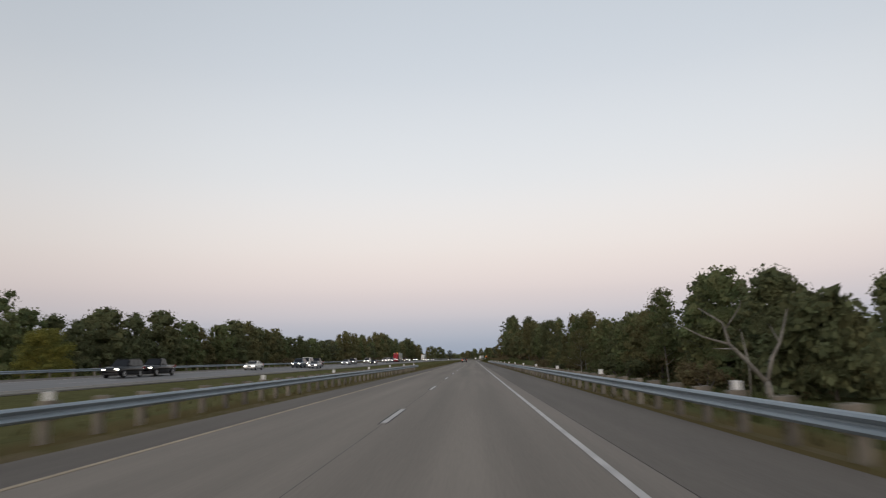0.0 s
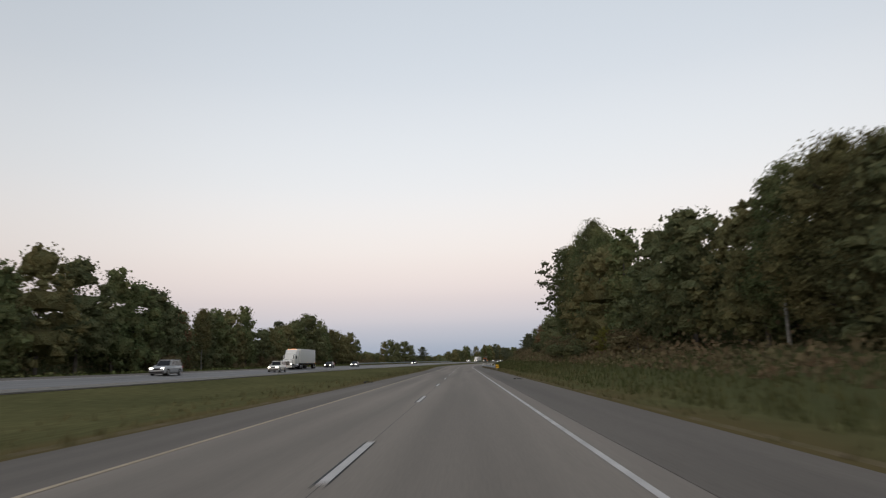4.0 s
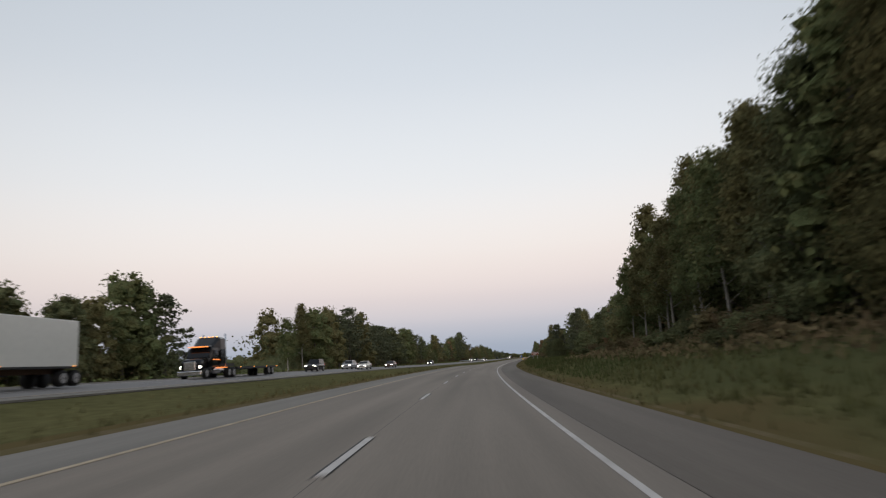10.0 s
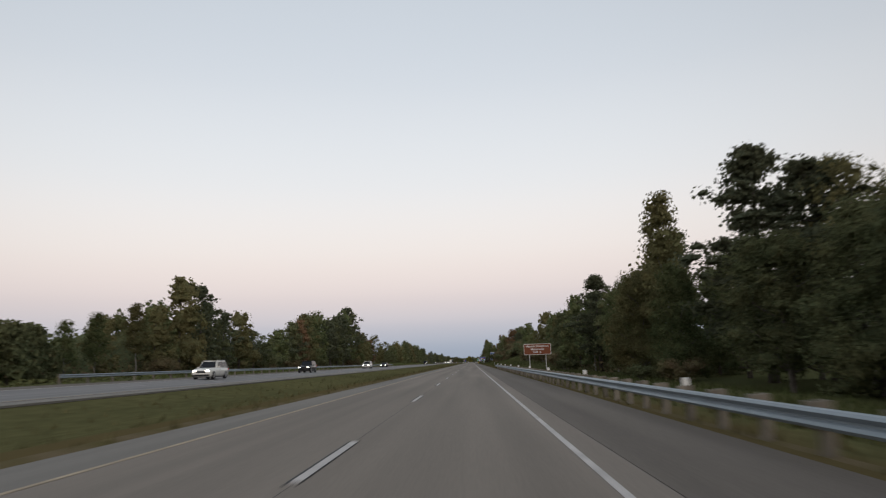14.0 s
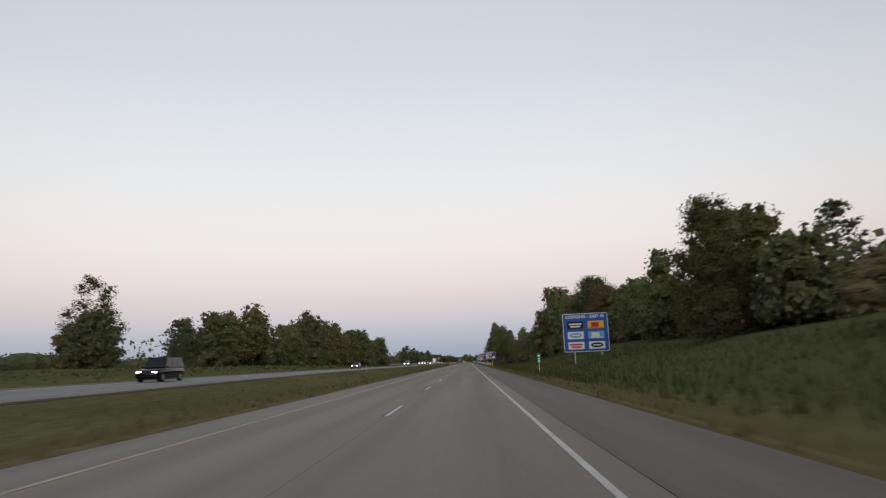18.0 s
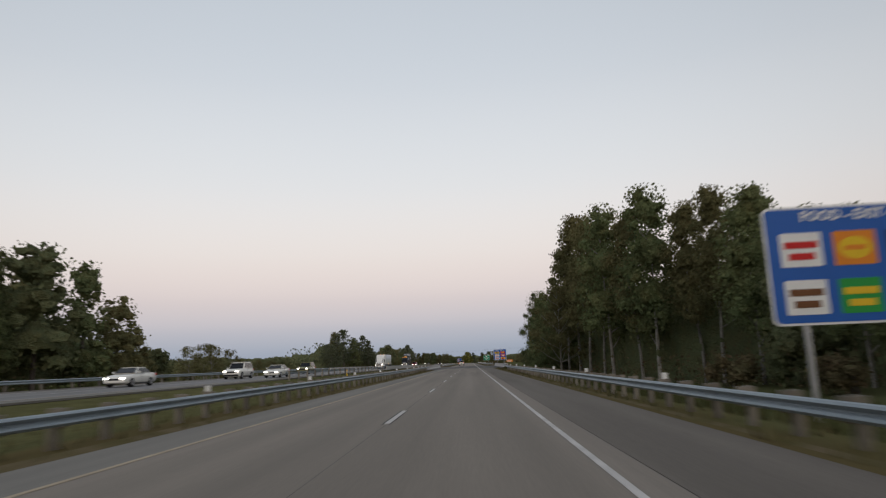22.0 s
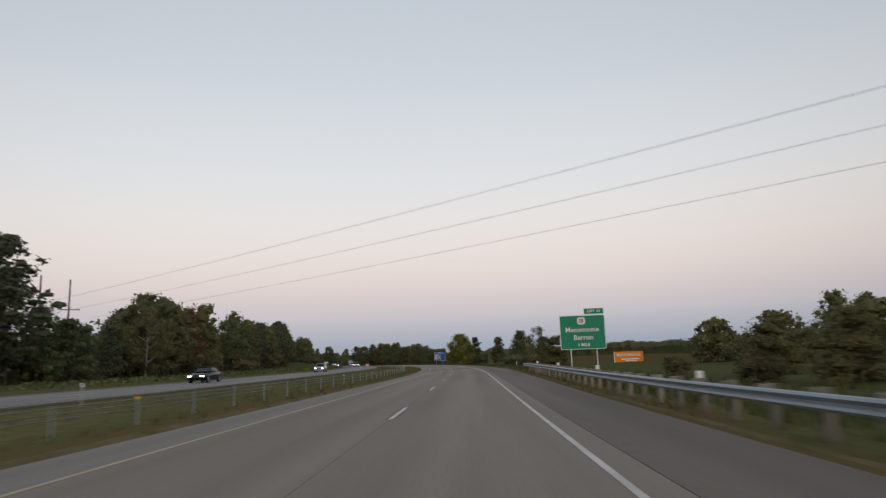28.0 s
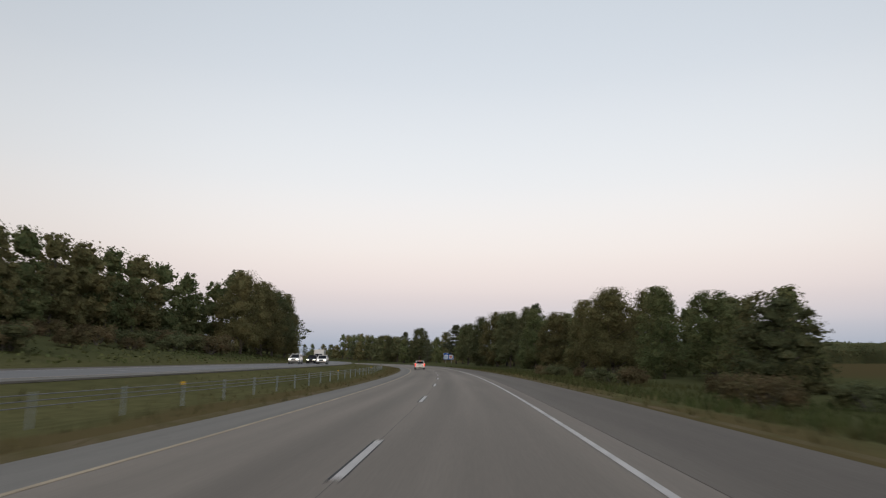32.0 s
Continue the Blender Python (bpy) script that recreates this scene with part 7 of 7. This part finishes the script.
# russet scrub on the steep bank and on the far hillside
for i in range(100):
    u = rnd.uniform(0, 1)
    plant("bush", rnd.uniform(1392, 1455) + 35 * u * (i % 3 == 0), 13.2 + 12.8 * u, height=rnd.uniform(2.2, 3.2) + 0.8 * u)
for i in range(34):
    plant("bush", rnd.uniform(2630, 2735), opp_edge(2650) - OPP_WIDE - rnd.uniform(8, 20), height=rnd.uniform(2.0, 3.6))
for i in range(22):
    plant("bush", rnd.uniform(400, 545), rnd.uniform(17, 27), height=rnd.uniform(1.8, 3.6))
for i in range(16):
    plant("bush", rnd.uniform(2620, 2700), rnd.uniform(14, 22), height=rnd.uniform(1.0, 1.8))


# trees that stand out along the edges of the right-hand woods
for kind, s, lat, top in (("broad", 843, 22, 18.6), ("broad", 850, 22.5, 17.8), ("broad", 846, 27, 20.5), ("aspen", 857, 21, 16.6), ("aspen", 861, 22.5, 17.6), ("aspen", 866, 21.5, 16.4), ("aspen", 870, 23, 17), ("aspen", 874, 22, 15.8), ("aspen", 879, 23, 15.8), ("aspen", 884, 22, 14.6), ("aspen", 890, 23, 15), ("aspen", 897, 22, 13.4), ("aspen", 905, 22, 12.6), ("broad", 862, 26, 17), ("broad", 873, 26, 16),
                          ("broad", 370, 27, 15.2), ("broad", 364, 26, 13.4), ("broad", 377, 28, 15.6), ("broad", 764, 22.5, 15.5), ("broad", 756, 22, 14.2), ("broad", 1444, 26, 16.4), ("broad", 1433, 27, 14.6), ("broad", 1424, 29, 14.2), ("broad", 1587, 26, 16), ("rust", 1580, 26.5, 13.5), ("broad", 1650, 25, 14.5), ("broad", 1660, 26, 11.5)):
    plant(kind, s, lat, top, first=True)
# broad-leaved trees that fill the pine wood above the far carriageway
for k in range(13):
    plant("broad", 2556 + 7 * k, -58 + rnd.uniform(-2, 1), top=17.6 + rnd.uniform(-1.5, 1.0))
# the wooded rise that closes the view round the last bend
for k in range(34):
    s = 2990 + 7 * k
    plant("broad", s, 40 + 8 * (k % 2) + rnd.uniform(-2, 2), top=13 + 0.058 * (s - 2990) + rnd.uniform(-1.5, 1.5))
# scrub on the hollow below the second billboard
for i in range(16):
    u = rnd.uniform(0, 1)
    plant("bush", 604 + 42 * u + rnd.uniform(-3, 3), 19 + 12 * rnd.uniform(0, 1), height=rnd.uniform(1.8, 3.2))
# the hedge-like line of low trees across the fields beyond the far carriageway
for k in range(96):
    s = 640 + 3.9 * k + rnd.uniform(-1.5, 1.5)
    plant("rust" if k % 9 == 4 else "broad", s, -84 - 9 * (k % 2) + rnd.uniform(-2, 2), top=9.4 - 1.5 * ease(s, 740, 860) + rnd.uniform(-1.3, 0.7))
bare_tree(37.5, 18, 5.4, 0, "pale dead tree forked low before dark woods")
PLANTED.sort(key=lambda p: p[0])
trees = [p for p in PLANTED if p[1] != "bush"]
for _, kind, proto, m, h in trees[:238] + [p for p in PLANTED if p[1] == "bush"]:
    set_tree(proto, m)
# the further trees, too many to count, stand together as one mass of crowns and stems
rng = np.random.default_rng(8)
mass, tone, cores, core_tone, core_count = [], [], [], [], 0
TONES = ["deep", "olive", "green", "rust", "pine", "gold", "brush"]
stems, stem_faces = [], []
for _, kind, proto, m, h in trees[238:]:
    c, d, size, leaf, flat, L = CROWNS[proto.name]
    keep = rng.random(len(c)) < 1900 / len(c)
    mm = np.array(m)
    grow = abs(np.linalg.det(mm[:3, :3])) ** (1 / 3)
    p = (c[keep] * K) @ mm[:3, :3].T + mm[:3, 3]
    nd = d[keep] @ mm[:3, :3].T
    nd /= np.linalg.norm(nd, axis=1)[:, None] + 1e-9
    mass.append(spray_corners(p / K, nd, size[keep] * grow * (2.1 if leaf != "pine" else 1.6), flat, rng))
    tone += [TONES.index(leaf)] * int(keep.sum())
    if len(L):
        cv, cf = lobe_cores((L[:, :3] * K) @ mm[:3, :3].T / K + mm[:3, 3] / K, L[:, 3:6] * grow, LUMP, rng, 0.7)
        cores.append((cv, cf + core_count))
        core_count += len(cv)
        core_tone += [len(TONES) + TONES.index(leaf)] * len(cf)
    x, y, z = (v / K for v in mm[:3, 3])
    b = len(stems)
    for r, zz in ((0.02 * h, -0.5), (0.006 * h, h * 0.75)):
        stems += [(x + r * math.cos(q), y + r * math.sin(q), z + zz) for q in (0, 1.57, 3.14, 4.71)]
    stem_faces += [(b + q, b + (q + 1) % 4, b + 4 + (q + 1) % 4, b + 4 + q) for q in range(4)]
for proto, _ in (p for kinds in PROTO.values() for p in kinds):
    if proto.name not in used:
        for piece in (*proto.children, proto):
            bpy.data.objects.remove(piece)
ob = tagged(new("wood_crowns", quads_mesh("wood_crowns", np.concatenate(mass), [LEAF[k] for k in TONES] + [INNER[k] for k in TONES], tone, (np.concatenate([c[0] for c in cores]), np.concatenate([c[1] for c in cores])), core_tone)), "mixed dark green crowns of trees deeper in the woods", "trees", "", "stuff")
ob.scale = (K, K, K)
ob = tagged(new("wood_stems", mesh_object("wood_stems", stems, stem_faces, BARK)), "grey stems of trees deeper in the woods", "trees", "", "stuff")
ob.scale = (K, K, K)


# ---- the depth of the woods, undergrowth and grass, too many to count ----
def stuff(name, pts, size, flat, mat, label, seed):
    rng = np.random.default_rng(seed)
    ob = tagged(new(name, cloud_mesh(name, pts, size, flat, rng, mat)), label, "vegetation", "", "stuff")
    ob.scale = (K, K, K)
    return ob


def wood_points(rows, side):
    front, deep = [], []
    for (s0, l0, z0), (s1, l1, z1) in zip(rows, rows[1:]):
        if s1 - s0 > 45:
            continue
        steps = max(1, int((s1 - s0) / 4))
        for i in range(steps):
            u = (i + 0.5) / steps
            s, lat, top = s0 + (s1 - s0) * u, l0 * (1 - u) + l1 * u, z0 * (1 - u) + z1 * u
            g = ground_z(s, lat)
            h = top - g
            x, y = spot(s, lat + side * 1.5)
            n = 60 if h > 5 else 26
            p = rng.normal(size=(n, 3)) * (2.0, 2.0, 0.0) + (x, y, g)
            p[:, 2] += np.abs(rng.normal(size=n)) * min(1.6, h * 0.25)
            front.append(p)
            if h > 6 and not (side == 1 and 690 < s < 765):
                for off, share, count in ((4, 0.66, 34), (10, 0.72, 36), (19, 0.62, 20)):
                    gx = ground_z(s, lat + side * off)
                    x, y = spot(s, lat + side * off)
                    p = rng.uniform(-1, 1, size=(count, 3)) * (3.0, 3.0, 0) + (x, y, 0)
                    hh = max(3.0, (top - gx) * share)
                    p[:, 2] = gx + hh * rng.uniform(0.02, 1, count) ** 0.85
                    deep.append(p)
    return front, deep


def hull(sections, verts, faces):
    """Joins cross sections of equal count into a lumpy solid."""
    m = len(sections[0])
    base = len(verts)
    for sec in sections:
        verts += sec
    for i in range(len(sections) - 1):
        a = base + i * m
        faces += [(a + j, a + (j + 1) % m, a + m + (j + 1) % m, a + m + j) for j in range(m)]
    faces += [tuple(range(base, base + m)), tuple(range(base + (len(sections) - 1) * m, base + len(sections) * m))[::-1]]


def flush(run, verts, faces):
    """Closes a stretch of thicket, low at both ends."""
    if len(run) < 5:
        return
    low = {0: 0.05, 1: 0.45, 2: 0.8}
    out = []
    for k, (gz, sec) in enumerate(run):
        f = low.get(min(k, len(run) - 1 - k), 1.0)
        out.append([(x, y, gz + (z - gz) * f) for x, y, z in sec])
    hull(out, verts, faces)


def heart(rows, side, verts, faces):
    run = []
    for (s0, l0, z0), (s1, l1, z1) in zip(rows, rows[1:]):
        near_gap = side == 1 and (690 < s0 < 765 or 1925 < s0 < 2100 or 150 < s0 < 286)
        if s1 - s0 > 45 or near_gap or min(z0, z1) < 5:
            flush(run, verts, faces)
            run = []
            continue
        steps = max(1, int((s1 - s0) / 3.5))
        for i in range(steps):
            u = i / steps
            s, lat = s0 + (s1 - s0) * u, l0 * (1 - u) + l1 * u
            gz = ground_z(s, lat + side * 7)
            h = max(2.0, z0 * (1 - u) + z1 * u - gz)
            sec = []
            for off, share in ((3.2, -0.05), (3.6, 0.28), (5.2, 0.5), (8.5, 0.6), (13, 0.45), (15, -0.05)):
                x, y = spot(s + rnd.uniform(-1, 1), lat + side * (off + rnd.uniform(-0.9, 0.9)))
                sec.append((x, y, gz + h * share * rnd.uniform(0.82, 1.12)))
            run.append((gz, sec))
    flush(run, verts, faces)


verts, faces = [], []
heart(WOODS_R, 1, verts, faces)
heart(WOODS_L, -1, verts, faces)
ob = tagged(new("wood_heart", mesh_object("wood_heart", verts, faces, INNER["deep"])), "dense dark thicket inside the woods", "vegetation", "", "stuff")
ob.scale = (K, K, K)


def far_line(s, lat):
    return lat + 14 * math.sin(s * 0.013 + lat)


def far_height(s, lat):
    return 9.0 + (3.5 * ease(s, 620, 700) * (1 - ease(s, 930, 1000)) if lat < 0 else 0.0) + 4.5 * noise.noise((s * 0.02, -150 if lat < 0 else 165, 1.0)) + 3.0 * noise.noise((s * 0.07, lat, 2.0))


verts, faces = [], []
for lat in (-156, 174):
    for a, b in ((-200, 4000),) if lat < 0 else ((-200, 560), (900, 4000)):
        run = []
        for s in range(a, b, 5):
            l = far_line(s, lat) + rnd.uniform(-2, 2)
            gz = ground_z(s, l)
            h = far_height(s, lat)
            run.append([(*spot(s, l + math.copysign(o, lat)), gz + z) for o, z in ((-3, -1), (-1, h * 0.6), (2, h * 0.9), (5, h * rnd.uniform(0.93, 1.06)), (9, h * 0.8), (12, -1))])
        hull(run, verts, faces)
ob = tagged(new("far_thicket", mesh_object("far_thicket", verts, faces, INNER["deep"])), "dense line of distant trees beyond the fields", "vegetation", "", "stuff")
ob.scale = (K, K, K)


fr, dr = wood_points(WOODS_R, 1)
fl, dl = wood_points(WOODS_L, -1)
for s in (*np.arange(340, 540, 1.0), *np.arange(738, 908, 0.8)):  # brush creeping down the wooded banks
    lat = 12.6 + 7.5 * rng.uniform(size=34) ** 0.8
    xy = [spot(s + rng.uniform(0, 0.8), q) for q in lat]
    fr.append(np.array([(x, y, ground_z(s, q) + rng.uniform(0, 0.35 + 0.13 * (q - 12.6))) for (x, y), q in zip(xy, lat)]))
for s in np.arange(1388, 1460, 0.7):  # and on the steep bank before the blue sign
    lat = 11.4 + 5.5 * rng.uniform(size=42) ** 0.9
    xy = [spot(s + rng.uniform(0, 0.7), q) for q in lat]
    fr.append(np.array([(x, y, ground_z(s, q) + rng.uniform(0, 0.3 + 0.30 * (q - 11.4))) for (x, y), q in zip(xy, lat)]))
stuff("undergrowth", np.concatenate(fr + fl), 0.36, 0.2, LEAF["brush"], "tangled undergrowth at the foot of the woods", 1)
stuff("deep_woods", np.concatenate(dr + dl), 0.9, 0.1, LEAF["deep"], "dark foliage deeper in the woods", 2)
far = []
for s in range(-200, 4000, 4):
    for lat in (-156, 174):
        if lat > 0 and 560 < s < 900:
            continue
        l = far_line(s, lat) + rnd.uniform(0, 6) * math.copysign(1, lat)
        gz, h = ground_z(s, l), far_height(s, lat)
        x, y = spot(s, l)
        p = rng.normal(size=(60, 3)) * (2.0, 2.0, 0) + (x, y, gz)
        p[:, 2] += h * rng.uniform(0.35, 1.0, 60)
        far.append(p)
weeds, beyond = [], []
for s in np.arange(-40, 2780, 0.5):
    for _ in range(18):
        lat = 8.3 + 13 * rng.uniform() ** 1.3
        if 1918 < s < 2012 and lat < 10.5:
            continue
        x, y = spot(s + rng.uniform(0, 0.5), lat)
        weeds.append((x, y, ground_z(s, lat)))
    for _ in range(6):
        lat = opp_edge(s) - OPP_WIDE - 1.2 - 12 * rng.uniform()
        x, y = spot(s + rng.uniform(0, 0.5), lat)
        beyond.append((x, y, ground_z(s, lat) + rng.uniform(0, 0.5)))
stuff("far_weeds", np.array(beyond), 0.36, 1.2, LEAF["weeds"], "rank weeds beyond the far carriageway", 7)
stuff("far_woods", np.concatenate(far), 0.95, 0.1, LEAF["deep"], "low line of distant woods beyond the fields", 3)
# grass tufts along both verges and the median
blades = []
for s in np.arange(-40, 2760, 0.42):
    if 1922 < s < 2007:
        continue
    for lo, hi, k in ((RIGHT_EDGE + 0.3, 12.0, 2), (-16.0, left_edge(s) - 0.3, 2)):
        for _ in range(k):
            u = rng.uniform() ** 1.4
            lat = lo + (hi - lo) * u if lo > 0 else hi + (lo - hi) * u
            x, y = spot(s + rng.uniform(-0.3, 0.3), lat)
            blades.append((x, y, ground_z(s, lat)))


def tuft_mesh(name, base, each, low, high, mat):
    """Tufts of tapering blades, a few at each place, as one mesh."""
    n = len(base) * each
    root = np.repeat(base, each, axis=0) + rng.normal(size=(n, 3)) * (0.10, 0.10, 0)
    tip = root + rng.normal(size=(n, 3)) * (0.10, 0.10, 0) + np.stack([np.zeros(n), np.zeros(n), rng.uniform(low, high, n)], 1)
    ang = rng.uniform(0, math.pi, n)
    off = np.stack([np.cos(ang), np.sin(ang), np.zeros(n)], 1) * rng.uniform(0.02, 0.05, n)[:, None]
    root[:, 2] -= 0.03
    v = np.stack([root - off, root + off, tip], 1).reshape(-1, 3)
    me = bpy.data.meshes.new(name)
    me.vertices.add(3 * n)
    me.vertices.foreach_set("co", v.astype(np.float32).ravel())
    me.loops.add(3 * n)
    me.loops.foreach_set("vertex_index", np.arange(3 * n, dtype=np.int32))
    me.polygons.add(n)
    me.polygons.foreach_set("loop_start", np.arange(0, 3 * n, 3, dtype=np.int32))
    me.update(calc_edges=True)
    me.materials.append(mat)
    return me


for name, me, label in (("grass", tuft_mesh("grass", np.array(blades), 3, 0.10, 0.34, BLADES), "dry yellow-green grass tufts on the verges"),
                        ("bank_weeds", tuft_mesh("bank_weeds", np.array(weeds), 2, 0.16, 0.55, LEAF["weeds"]), "rank green weeds on the roadside bank")):
    ob = tagged(new(name, me), label, "grass", "", "stuff")
    ob.scale = (K, K, K)
